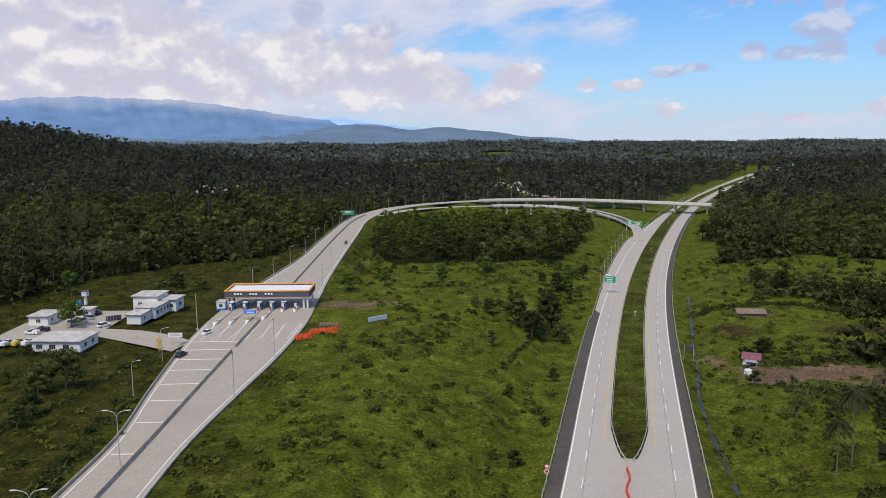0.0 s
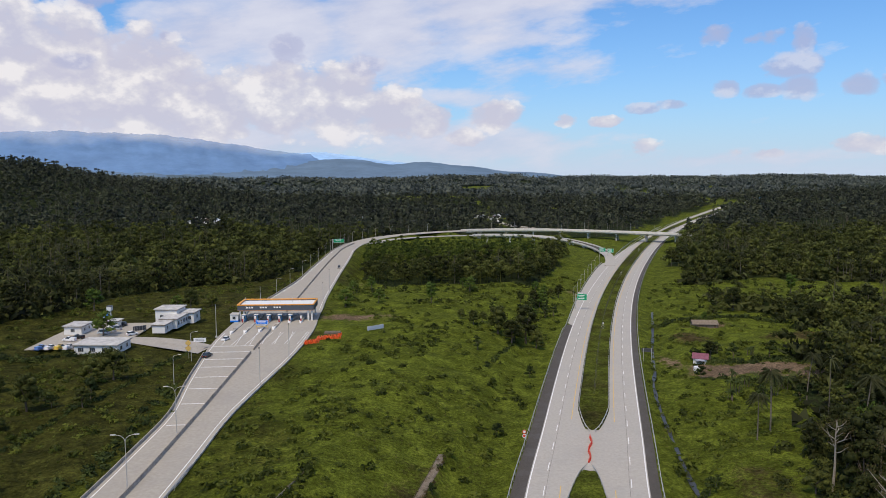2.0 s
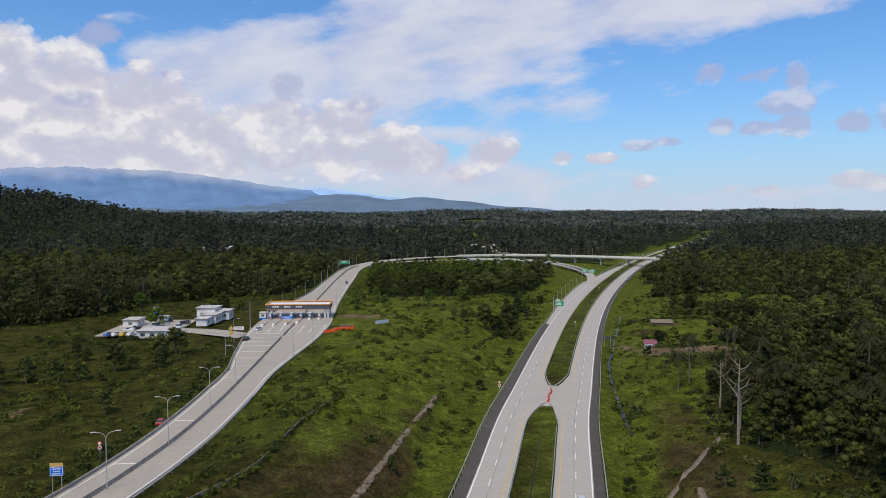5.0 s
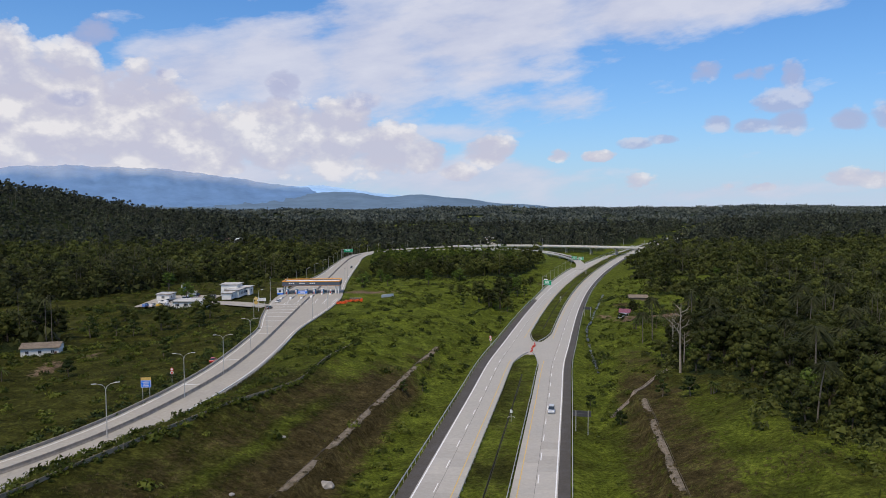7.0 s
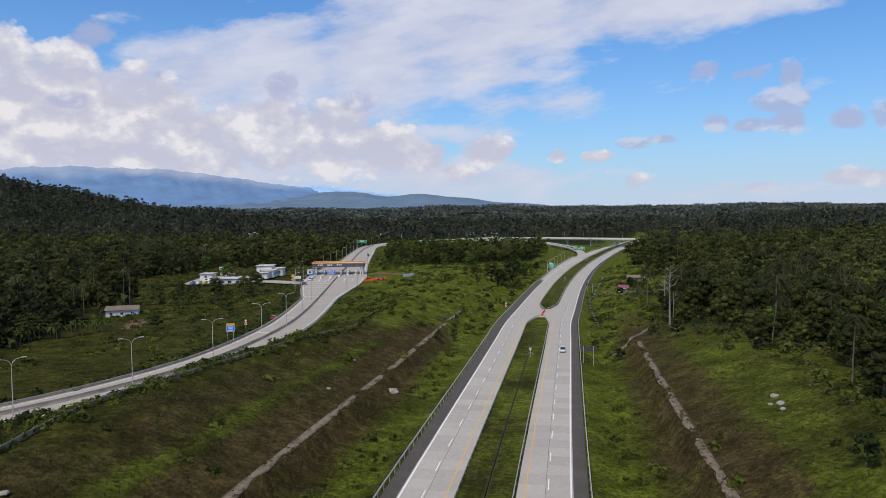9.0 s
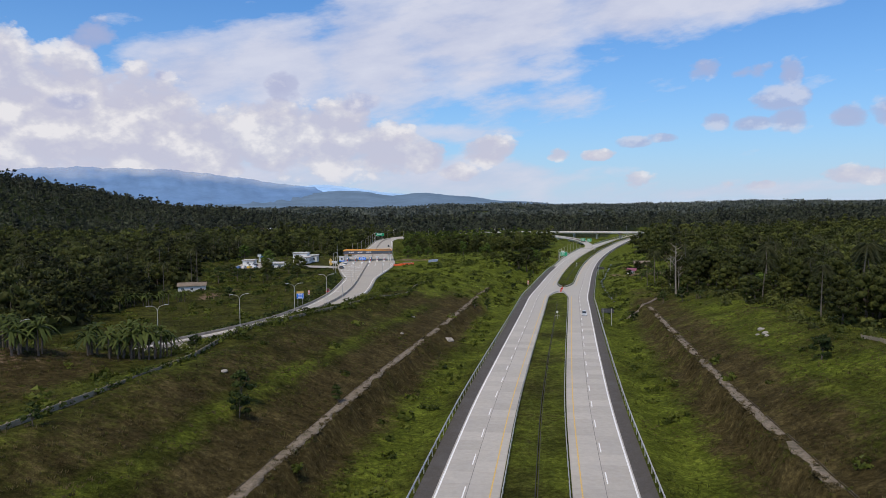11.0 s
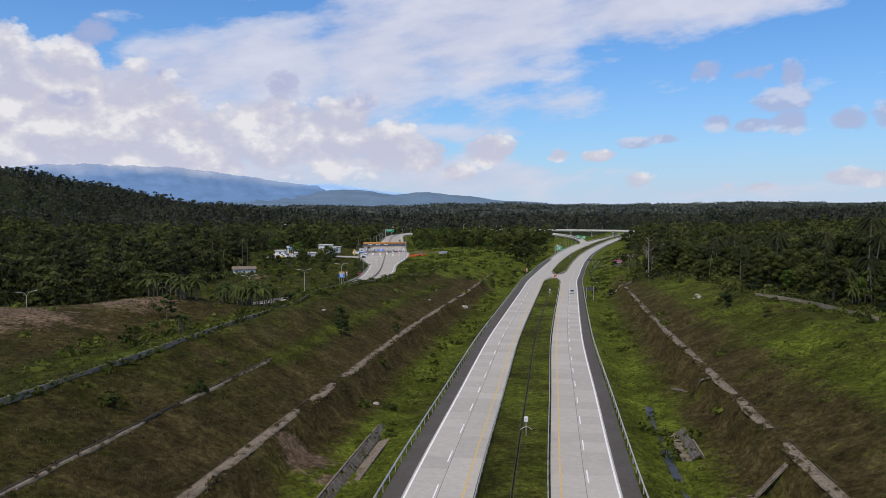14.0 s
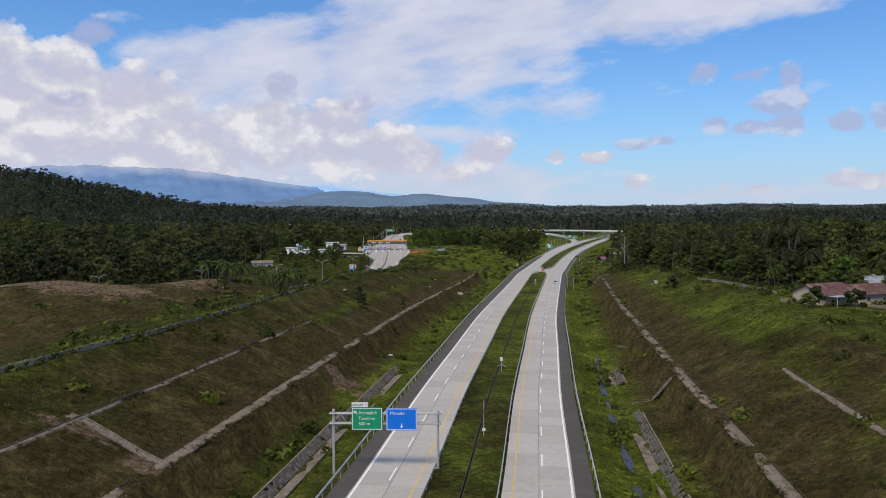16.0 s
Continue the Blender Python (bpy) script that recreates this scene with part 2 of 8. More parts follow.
M["steel"] = material("galvanised_steel", (0.52, 0.51, 0.49), 0.5, metal=0.3, scale=3, vary=0.12, stain=0.3, stain_colour=(0.3, 0.29, 0.27), stain_scale=0.4)
M["dark_steel"] = material("weathered_steel", (0.12, 0.12, 0.125), 0.6, metal=0.4, scale=3, vary=0.2)
M["white_wall"] = material("white_painted_wall", (0.76, 0.76, 0.74), 0.8, scale=0.8, vary=0.06, bump=0.1, stain=0.35, stain_colour=(0.5, 0.48, 0.44), stain_scale=0.4)
M["roof_slab"] = material("flat_roof_concrete", (0.5, 0.49, 0.47), 0.9, scale=0.7, vary=0.2, stain=0.7, stain_colour=(0.22, 0.21, 0.19), stain_scale=0.25)
M["glass"] = material("window_glass", (0.03, 0.04, 0.05), 0.08, scale=1, vary=0.2, spec=0.7)
M["bench_soil"] = material("bench_soil", (0.195, 0.158, 0.113), 0.96, scale=3.0, vary=0.45, bump=0.6, bump_scale=6, stain=0.95, stain_colour=(0.06, 0.05, 0.025), stain_scale=0.55)
M["rubble"] = material("concrete_rubble", (0.2, 0.165, 0.125), 0.95, scale=3.0, vary=0.4)
M["bark"] = material("tree_bark", (0.14, 0.11, 0.085), 0.95, scale=4, vary=0.35, bump=0.4)
M["pale_bark"] = material("pale_bark", (0.27, 0.24, 0.2), 0.95, scale=3, vary=0.3, bump=0.4)
M["palm_bark"] = material("palm_bark", (0.15, 0.13, 0.105), 0.95, scale=3, vary=0.3, bump=0.4)
M["leaf"] = foliage("broad_leaves", (0.016, 0.019, 0.006), (0.049, 0.058, 0.015), (0.115, 0.128, 0.03))
M["palm"] = foliage("palm_fronds", (0.016, 0.018, 0.009), (0.042, 0.047, 0.019), (0.1, 0.105, 0.042))
M["bright_leaf"] = foliage("young_leaves", (0.035, 0.06, 0.012), (0.075, 0.12, 0.02), (0.16, 0.2, 0.04))
M["shrub"] = foliage("shrub_leaves", (0.015, 0.024, 0.008), (0.036, 0.052, 0.014), (0.085, 0.108, 0.026), patch=0.1)
M["bush"] = foliage("bush_leaves", (0.026, 0.036, 0.007), (0.058, 0.074, 0.012), (0.125, 0.145, 0.024), patch=0.08)
M["fence"] = material("precast_fence", (0.27, 0.225, 0.155), 0.92, scale=0.9, vary=0.25, bump=0.3, stain=0.75, stain_colour=(0.13, 0.125, 0.09), stain_scale=0.45, random=0.2)
M["grass"] = foliage("grass_blades", (0.03, 0.036, 0.009), (0.062, 0.072, 0.015), (0.12, 0.132, 0.028), patch=0.06)
M["dry_grass"] = foliage("dry_grass", (0.045, 0.036, 0.016), (0.083, 0.066, 0.03), (0.14, 0.112, 0.052), patch=0.09)
M["plantation"] = foliage("plantation_leaves", (0.022, 0.036, 0.008), (0.055, 0.082, 0.014), (0.13, 0.16, 0.026), patch=0.08)
# leaf colours darkened to stand for cloud shade over the left woods
M["dark_leaf"] = foliage("shaded_valley_leaves", (0.012, 0.014, 0.007), (0.036, 0.042, 0.014), (0.09, 0.1, 0.028))
M["withered"] = foliage("withered_leaves", (0.04, 0.03, 0.014), (0.075, 0.056, 0.026), (0.12, 0.1, 0.04))
# far woods: pale bluish air haze is mixed into both sets of leaf colours
M["haze_leaf"] = foliage("hazed_horizon_canopy", (0.034, 0.042, 0.040), (0.058, 0.069, 0.060), (0.09, 0.102, 0.078), patch=0.004, translucent=0)
M["far_haze_leaf"] = foliage("hazed_distant_canopy", (0.016, 0.020, 0.016), (0.035, 0.041, 0.028), (0.07, 0.078, 0.044), patch=0.006, translucent=0)


def paint(name, colour, rough=0.5, vary=0.08, metal=0.0, random=0.0):
    if name not in M:
        M[name] = material(name, colour, rough, metal, scale=2.5, vary=vary, random=random)
    return M[name]


def ground_material():
    """Grass, creepers, dry slopes, bare earth and wood floor; where each grows, and painted cloud shade, is stored on
    the sheet.
    """
    m = bpy.data.materials.new("open_ground")
    m.use_nodes = True
    t = m.node_tree
    b = t.nodes["Principled BSDF"]
    co = t.nodes.new("ShaderNodeNewGeometry").outputs["Position"]

    def noise_at(scale, detail=5.0, rough=0.6):
        return node(t, "ShaderNodeTexNoise", {"Vector": co, "Scale": scale, "Detail": detail, "Roughness": rough}).outputs[0]

    def where(name):
        return node(t, "ShaderNodeAttribute", attribute_name=name).outputs["Fac"]

    n1, n2, n3, n4, n5 = noise_at(0.035, 4), noise_at(0.26, 6, 0.72), noise_at(1.5, 7, 0.78), noise_at(0.09, 5), noise_at(0.8, 6, 0.75)
    green = ramp(t, maths(t, "ADD", maths(t, "MULTIPLY", n2, 0.55), maths(t, "MULTIPLY", n3, 0.45)),
                 [(0.36, (0.017, 0.018, 0.005)), (0.5, (0.037, 0.039, 0.008)), (0.64, (0.072, 0.073, 0.015))])
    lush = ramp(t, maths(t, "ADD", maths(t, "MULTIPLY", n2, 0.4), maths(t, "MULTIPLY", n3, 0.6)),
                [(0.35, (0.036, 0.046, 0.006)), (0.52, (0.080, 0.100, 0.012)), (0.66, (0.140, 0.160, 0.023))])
    dry = ramp(t, maths(t, "ADD", maths(t, "MULTIPLY", n2, 0.5), maths(t, "MULTIPLY", n3, 0.5)),
               [(0.36, (0.029, 0.0225, 0.0085)), (0.5, (0.052, 0.0405, 0.0155)), (0.64, (0.086, 0.068, 0.028))])
    earth = ramp(t, n3, [(0.3, (0.09, 0.062, 0.04)), (0.7, (0.2, 0.145, 0.095))])
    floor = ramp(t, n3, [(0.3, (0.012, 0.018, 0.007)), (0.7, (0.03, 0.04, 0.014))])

    def mask(name, soft=0.35, noise=n4, push=1.1):
        v = maths(t, "ADD", where(name), maths(t, "MULTIPLY", maths(t, "SUBTRACT", noise, 0.5), push))
        v = maths(t, "ADD", v, maths(t, "MULTIPLY", maths(t, "SUBTRACT", n5, 0.5), 1.3))
        return ramp(t, v, [(0.5 - soft / 2, 0.0), (0.5 + soft / 2, 1.0)])

    # bright green where growth is rich, held back where cloud shade is painted
    rich_lit = maths(t, "ADD", n1, maths(t, "MULTIPLY", maths(t, "SUBTRACT", where("lush"), 0.5), 0.5))
    c = mixed(t, ramp(t, rich_lit, [(0.38, 0.0), (0.62, 1.0)]), green, lush)
    c = mixed(t, mask("dry"), c, dry)
    c = mixed(t, mask("earth", 0.2, n2), c, earth)
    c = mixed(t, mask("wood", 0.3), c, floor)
    grain = ramp(t, noise_at(5.5, 5, 0.8), [(0.37, 0.6), (0.5, 1.0), (0.62, 1.45)])
    c = mixed(t, 1.0, c, grain, "MULTIPLY")
    tussock = ramp(t, noise_at(1.15, 3, 0.6), [(0.37, 0.68), (0.5, 1.0), (0.63, 1.36)])
    c = mixed(t, 1.0, c, tussock, "MULTIPLY")
    swell = ramp(t, noise_at(0.13, 3, 0.55), [(0.34, 0.76), (0.5, 0.97), (0.66, 1.25)])
    c = mixed(t, 1.0, c, swell, "MULTIPLY")
    t.links.new(c, b.inputs["Base Color"])
    b.inputs["Roughness"].default_value = 0.95
    b.inputs["Specular IOR Level"].default_value = 0.03
    h = maths(t, "ADD", maths(t, "MULTIPLY", noise_at(2.6, 6, 0.75), 0.5), maths(t, "MULTIPLY", n2, 0.6))
    bump = node(t, "ShaderNodeBump", {"Strength": 0.8, "Distance": 0.8, "Height": h})
    t.links.new(bump.outputs[0], b.inputs["Normal"])
    return m


M["ground"] = ground_material()

# ---------------------------------------------------------------- mesh building
class Build:
    """Collects corners and faces of one mesh."""

    def __init__(self):
        self.v, self.f = [], []

    def add(self, verts, faces):
        k = len(self.v)
        self.v.extend(tuple(p) for p in verts)
        self.f.extend(tuple(i + k for i in face) for face in faces)
        return self

    def box(self, centre, size, rz=0.0, taper=1.0):
        x, y, z = (s / 2 for s in size)
        c, s = math.cos(radians(rz)), math.sin(radians(rz))
        pts = []
        for k, q in ((-z, 1.0), (z, taper)):
            for a, b in ((-x, -y), (x, -y), (x, y), (-x, y)):
                a, b = a * q, b * q
                pts.append((centre[0] + a * c - b * s, centre[1] + a * s + b * c, centre[2] + k))
        return self.add(pts, [(0, 3, 2, 1), (4, 5, 6, 7), (0, 1, 5, 4), (1, 2, 6, 5), (2, 3, 7, 6), (3, 0, 4, 7)])

    def bevelled(self, centre, size, b=0.05, rz=0.0):
        """A box with its upper and upright edges cut off."""
        x, y, z = (s / 2 for s in size)
        ring = [(-x + b, -y), (x - b, -y), (x, -y + b), (x, y - b), (x - b, y), (-x + b, y), (-x, y - b), (-x, -y + b)]
        top = [(-x + 2 * b, -y + b), (x - 2 * b, -y + b), (x - b, -y + 2 * b), (x - b, y - 2 * b), (x - 2 * b, y - b), (-x + 2 * b, y - b), (-x + b, y - 2 * b), (-x + b, -y + 2 * b)]
        c, s = math.cos(radians(rz)), math.sin(radians(rz))
        pts = [(centre[0] + p * c - q * s, centre[1] + p * s + q * c, centre[2] + k) for r, k in ((ring, -z), (ring, z - b), (top, z)) for p, q in r]
        faces = [tuple(range(7, -1, -1)), tuple(range(16, 24))]
        for k in (0, 8):
            faces += [(k + i, k + (i + 1) % 8, k + 8 + (i + 1) % 8, k + 8 + i) for i in range(8)]
        return self.add(pts, faces)

    def tube(self, p, q, r, r2=None, n=8, caps=True):
        p, q = Vector(p), Vector(q)
        r2 = r if r2 is None else r2
        d = (q - p).normalized()
        a = d.orthogonal().normalized()
        b = d.cross(a)
        pts = [p + (a * math.cos(u) + b * math.sin(u)) * r for u in (2 * math.pi * i / n for i in range(n))]
        pts += [q + (a * math.cos(u) + b * math.sin(u)) * r2 for u in (2 * math.pi * i / n for i in range(n))]
        faces = [(i, (i + 1) % n, n + (i + 1) % n, n + i) for i in range(n)]
        if caps:
            faces += [tuple(range(n - 1, -1, -1)), tuple(range(n, 2 * n))]
        return self.add(pts, faces)

    def bent(self, pts, r, n=6):
        for p, q in zip(pts, pts[1:]):
            self.tube(p, q, r, n=n)
        return self

    def sweep(self, line, profile, closed=True, caps=True):
        """profile: (across, up) pairs, swept along a level line of (x, y, z)."""
        line = np.asarray(line, float)
        d = np.gradient(line[:, :2], axis=0)
        d /= np.linalg.norm(d, axis=1)[:, None] + 1e-9
        right = np.c_[d[:, 1], -d[:, 0]]
        k, n = len(profile), len(line)
        pts = [(line[i, 0] + right[i, 0] * a, line[i, 1] + right[i, 1] * a, line[i, 2] + u) for i in range(n) for a, u in profile]
        faces = []
        for i in range(n - 1):
            for j in range(k if closed else k - 1):
                j2 = (j + 1) % k
                faces.append((i * k + j, (i + 1) * k + j, (i + 1) * k + j2, i * k + j2))
        if closed and caps:
            faces += [tuple(range(k)), tuple((n - 1) * k + j for j in range(k - 1, -1, -1))]
        return self.add(pts, faces)

    def mesh(self, name, mat=None, smooth=False):
        me = bpy.data.meshes.new(name)
        me.from_pydata(self.v, [], self.f)
        if mat:
            me.materials.append(mat)
        if smooth:
            me.shade_smooth()
        me.update()
        return me


def part(name, shape, mat, parent=None, label="", smooth=False):
    """Links a Build (or a mesh) as one object under its thing."""
    me = shape.mesh(name, mat, smooth) if isinstance(shape, Build) else shape
    ob = new(name, me)
    ob.parent = parent
    if label:
        ob["label"] = label
    return ob


def thing(name, at, label, category, rz=0.0, group="", kind=""):
    """An empty at the base of a thing, to carry its parts."""
    ob = new(name)
    ob.empty_display_size = 0.2
    ob.matrix_world = pose(*at, 0, 0, rz)
    return tagged(ob, label, category, group, kind)


def big_mesh(name, v, f, mat, tone=None, extra=None):
    """A mesh from arrays of corners and triangles, with values stored on its corners."""
    me = bpy.data.meshes.new(name)
    v, f = np.asarray(v, np.float32), np.asarray(f, np.int32)
    k = f.shape[1]
    me.vertices.add(len(v))
    me.vertices.foreach_set("co", v.ravel())
    me.loops.add(f.size)
    me.loops.foreach_set("vertex_index", f.ravel())
    me.polygons.add(len(f))
    me.polygons.foreach_set("loop_start", np.arange(0, f.size, k, dtype=np.int32))
    me.update(calc_edges=True)
    me.materials.append(mat)
    for key, values in {**({"tone": tone} if tone is not None else {}), **(extra or {})}.items():
        me.attributes.new(key, "FLOAT", "POINT").data.foreach_set("value", np.asarray(values, np.float32))
    me.validate()
    return new(name, me)


# ---------------------------------------------------------------- the plan
def curve(knots):
    """A smooth function through (t, value) knots, straight beyond them."""
    k = np.array(knots, float)
    t, v = k[:, 0], k[:, 1]
    m = np.gradient(v, t)

    def at(q):
        q = np.asarray(q, float)
        i = np.clip(np.searchsorted(t, q) - 1, 0, len(t) - 2)
        h = t[i + 1] - t[i]
        u = (q - t[i]) / h
        w = np.clip(u, 0, 1)
        r = (2 * w**3 - 3 * w**2 + 1) * v[i] + (w**3 - 2 * w**2 + w) * h * m[i] + (-2 * w**3 + 3 * w**2) * v[i + 1] + (w**3 - w**2) * h * m[i + 1]
        return r + np.where(u < 0, u * h * m[0], 0) + np.where(u > 1, (u - 1) * h * m[-1], 0)

    return at


# the motorway's middle, as x over y, and its level
road_x = curve([(-430, -85), (-340, -66), (-253, -47), (-200, -36.8), (-150, -26.3), (-84, -12.4), (-43, -3.0), (20, 11.8), (69, 23.4), (119, 35.3),
                (157, 45.9), (204, 58.9), (266, 76.6), (313, 90.8), (377, 111.5), (471, 145), (588, 191), (720, 247), (968, 371), (1190, 501), (1500, 700)])
road_z = curve([(-430, 12.8), (-240, 9.6), (-80, 6.8), (0, 5.2), (80, 4.0), (155, 3.2), (300, 2.0), (600, 1.5), (900, 1.5), (1200, 4.0), (1500, 9.0)])

# the toll road's middle: x, y, z
TOLL = np.array([(-420, -215, 10.0), (-300, -158, 10.0), (-215, -112, 10.0), (-180, -92, 10), (-140, -68, 10), (-113, -42, 10), (-97, -22, 9.9), (-86, -4, 9.9), (-76, 20, 9.8), (-69, 48, 9.8),
                 (-64, 80, 9.8), (-61.8, 115, 9.8), (-61.2, 150, 9.8), (-61, 200, 9.8), (-60.7, 260, 9.8), (-60.5, 320, 9.8), (-60.3, 400, 9.8), (-60, 480, 9.9), (-59, 540, 10), (-57, 595, 10.1),
                 (-49, 650, 10.2), (-31, 703, 10.4), (3, 747, 10.6), (48, 777, 10.8), (95, 791, 10.9), (150, 789, 10.9), (205, 766, 10.8), (262, 735, 10.6), (298, 714, 10.3)], float)
# the slip road from the motorway up to the toll road
SLIP = np.array([(-36, 640, 10.2), (-12, 688, 10.5), (24, 711, 10.7), (60, 722, 10.7), (95, 725, 10.6), (128, 716, 10.0), (152, 694, 8.8), (166, 664, 7.2), (173, 632, 5.4), (173, 602, 3.6), (167, 570, 2.3), (157, 537, 1.75)], float)


def dense(line, step):
    """The line with a corner about every step metres, rounded off."""
    line = np.asarray(line, float)
    at = np.r_[0, np.cumsum(np.linalg.norm(np.diff(line[:, :2], axis=0), axis=1))]
    q = np.linspace(0, at[-1], max(2, int(at[-1] / step) + 1))
    return np.c_[[curve(np.c_[at, line[:, k]])(q) for k in range(line.shape[1])]].T


TOLL_LINE, SLIP_LINE = dense(TOLL, 5), dense(SLIP, 4)
toll_left = curve([(-500, 8), (130, 7.8), (160, 8), (190, 12), (215, 15), (237, 17.5), (285, 19), (345, 15), (408, 9.5), (480, 8), (900, 8)])
toll_right = curve([(-500, 8), (100, 8.5), (130, 8.5), (160, 9.0), (186, 11.6), (221, 15.4), (266, 17.6), (300, 16.6), (345, 15), (410, 14.2), (520, 13.5), (600, 11), (680, 9), (900, 8)])


def near(line, x, y):
    """For every place: how far the line is, on which side (plus: right), its level there and its y."""
    x, y = np.ravel(x), np.ravel(y)
    best, side, z, along = np.full(x.shape, 1e9), np.zeros(x.shape), np.zeros(x.shape), np.zeros(x.shape)
    for a, b in zip(line, line[1:]):
        d = b[:2] - a[:2]
        u = np.clip(((x - a[0]) * d[0] + (y - a[1]) * d[1]) / (d @ d), 0, 1)
        ex, ey = x - a[0] - u * d[0], y - a[1] - u * d[1]
        r = np.hypot(ex, ey)
        w = r < best
        best, side = np.where(w, r, best), np.where(w, np.sign(ex * d[1] - ey * d[0]), side)
        z, along = np.where(w, a[2] + u * (b[2] - a[2]), z), np.where(w, a[1] + u * d[1], along)
    return best, side, z, along


def across(x, y):
    """Metres to the right of the motorway's middle."""
    m = (road_x(y + 1) - road_x(y - 1)) / 2
    return (x - road_x(y)) / np.sqrt(1 + m * m)


def waves(x, y, size, seed=0.0):
    """A smooth uneven surface between about -1 and 1."""
    r = 0
    for k, (a, b, c) in enumerate(((1.0, 0.31, 0.0), (-0.53, 0.93, 1.7), (0.77, -0.71, 4.1), (0.18, 1.13, 2.6), (1.37, 0.62, 5.5))):
        r = r + np.sin((x * a + y * b) / size * (1 + 0.13 * k) * 2.2 + c + seed * (k + 1.3))
    return r / 3.2


def smooth_step(a, b, v):
    u = np.clip((v - a) / (b - a), 0, 1)
    return u * u * (3 - 2 * u)


left_rise = curve([(-430, 14), (-190, 13.7), (-67, 12.6), (20, 9.6), (86, 9.2), (167, 7.6), (300, 7.2), (420, 5.5), (600, 3.5), (800, 1), (1500, 0)])
right_rise = curve([(-430, 12), (-104, 13), (-60, 11.8), (0, 10), (70, 7), (130, 3.6), (220, 2.2), (400, 1.0), (700, 0.5), (1500, 0)])


def ground(x, y, detail=True):
    """The level of the land."""
    shape = np.shape(x)
    x, y = np.ravel(np.asarray(x, float)), np.ravel(np.asarray(y, float))
    yc = np.clip(y, -430, 1500)
    s, zr = across(x, yc), road_z(yc)
    hl, hr = left_rise(yc), right_rise(yc)
    r = np.abs(s)
    left = np.interp(r, [16.3, 18.5, 21, 25, 33.5, 36.5, 47, 49, 59], [-0.35, -0.9, -1.6, -1.3, 0.29, 0.30, 0.66, 0.67, 1.0])
    right = np.interp(r, [16.3, 19, 22, 26, 34, 37, 47, 49, 58], [-0.35, -1.2, -2.2, -1.6, 0.31, 0.32, 0.68, 0.69, 1.0])
    toe_l = np.where(left < 0, left, left * hl)
    toe_r = np.where(right < 0, right, right * hr)
    cut = np.where(s < 0, toe_l, toe_r)
    cut = np.where(r < 16.3, -0.35, cut)
    # a low bank along the fence above the toll road
    crest_x = np.interp(y, [-110, -68, -35, -5, 20, 44, 86], [-83, -78, -69.5, -61, -52, -43, -36])
    bank = 2.4 * np.exp(-(((x - crest_x) / 4.5) ** 2)) * smooth_step(-95, -60, y) * smooth_step(75, 30, y)
    # the land beyond the crests
    mound = 15 * np.exp(-(((x + 152) / 40) ** 2 + ((y + 138) / 44) ** 2)) + 10 * np.exp(-(((x + 112) / 26) ** 2 + ((y + 88) / 36) ** 2)) + 8 * np.exp(-(((x + 110) / 30) ** 2 + ((y + 200) / 60) ** 2))
    west = 9.4 + mound + 2.0 * smooth_step(-90, -300, y)
    west = west - 7.0 * smooth_step(330, 480, y)
    # the wooded hill behind the left side of the valley
    dome = np.exp(-(((x + 960) / 300) ** 2 + ((y - 1250) / 500) ** 2))
    west += 104 * (1 - (1 - dome) ** 1.8) + 12 * np.exp(-(((x + 560) / 200) ** 2 + ((y - 1500) / 400) ** 2))
    east = np.interp(y, [-430, -104, 0, 70, 130, 220, 400, 800], [23, 20, 16, 11.5, 7, 4.6, 2.5, 2])
    wide = np.where(s < 0, west, east)
    far = smooth_step(55, 95, r)
    z = zr + cut
    z = np.where(r > 50, z * (1 - far) + wide * far, z) + bank
    # the wide valley and its rim
    d = np.hypot(x, y + 100)
    roll = 4.5 * waves(x, y, 210, 0.4) + 9 * waves(x, y, 540, 1.3)
    rim = 6 * smooth_step(700, 1500, d) + 30 * smooth_step(1500, 4300, d) + 9 * waves(x, y, 300, 2.2) * smooth_step(1900, 2900, d)
    rim += 9 * np.exp(-(((x - 150) / 50) ** 2 + ((y - 1575) / 26) ** 2)) + 16 * np.exp(-(((x - 255) / 110) ** 2 + ((y - 2560) / 90) ** 2))
    z = z + (roll * smooth_step(520, 1300, d) + rim) * smooth_step(14, 90, r)
    if detail:
        soft = smooth_step(60, 130, y) * smooth_step(24, 34, r)
        even = 1 - smooth_step(140, 110, y) * np.maximum(0.9 * np.exp(-(((r - 35.4) / 3.2) ** 2)), 0.8 * np.exp(-(((r - 47.0) / 2.2) ** 2)))
        z = z + even * (0.35 * waves(x, y, 13, 2.0) + 0.15 * waves(x, y, 5.5, 0.7) + soft * (0.7 * waves(x, y, 17, 0.3) + 0.4 * waves(x, y, 6.5, 1.7))) * smooth_step(17.5, 23, r)
    # the toll road and the slip road lie on banks of their own; from their bridges' ends on the land falls away below
    for line, lw, rw in ((TOLL_LINE, toll_left, toll_right), (SLIP_LINE, lambda q: 0 * q + 4.5, lambda q: 0 * q + 4.5)):
        b, side, lz, along = near(line, x, y)
        wide_bank = np.where(side < 0, lw(along), rw(along))
        k = 1 - smooth_step(wide_bank + 1.5, wide_bank + 13, b)
        bridge = smooth_step(60, 78, x) * smooth_step(292, 276, x) * (y > 600)
        k = np.where(r < 20, k * smooth_step(15.5, 19.5, r), k) * (1 - bridge)
        z = z * (1 - k) + (lz - 0.4) * k
    # the office yard is levelled
    lot = smooth_step(-158, -150, x) * smooth_step(-72, -80, x) * smooth_step(226, 233, y) * smooth_step(298, 289, y)
    z = z * (1 - lot) + np.minimum(z, 9.42) * lot
    return z.reshape(shape)

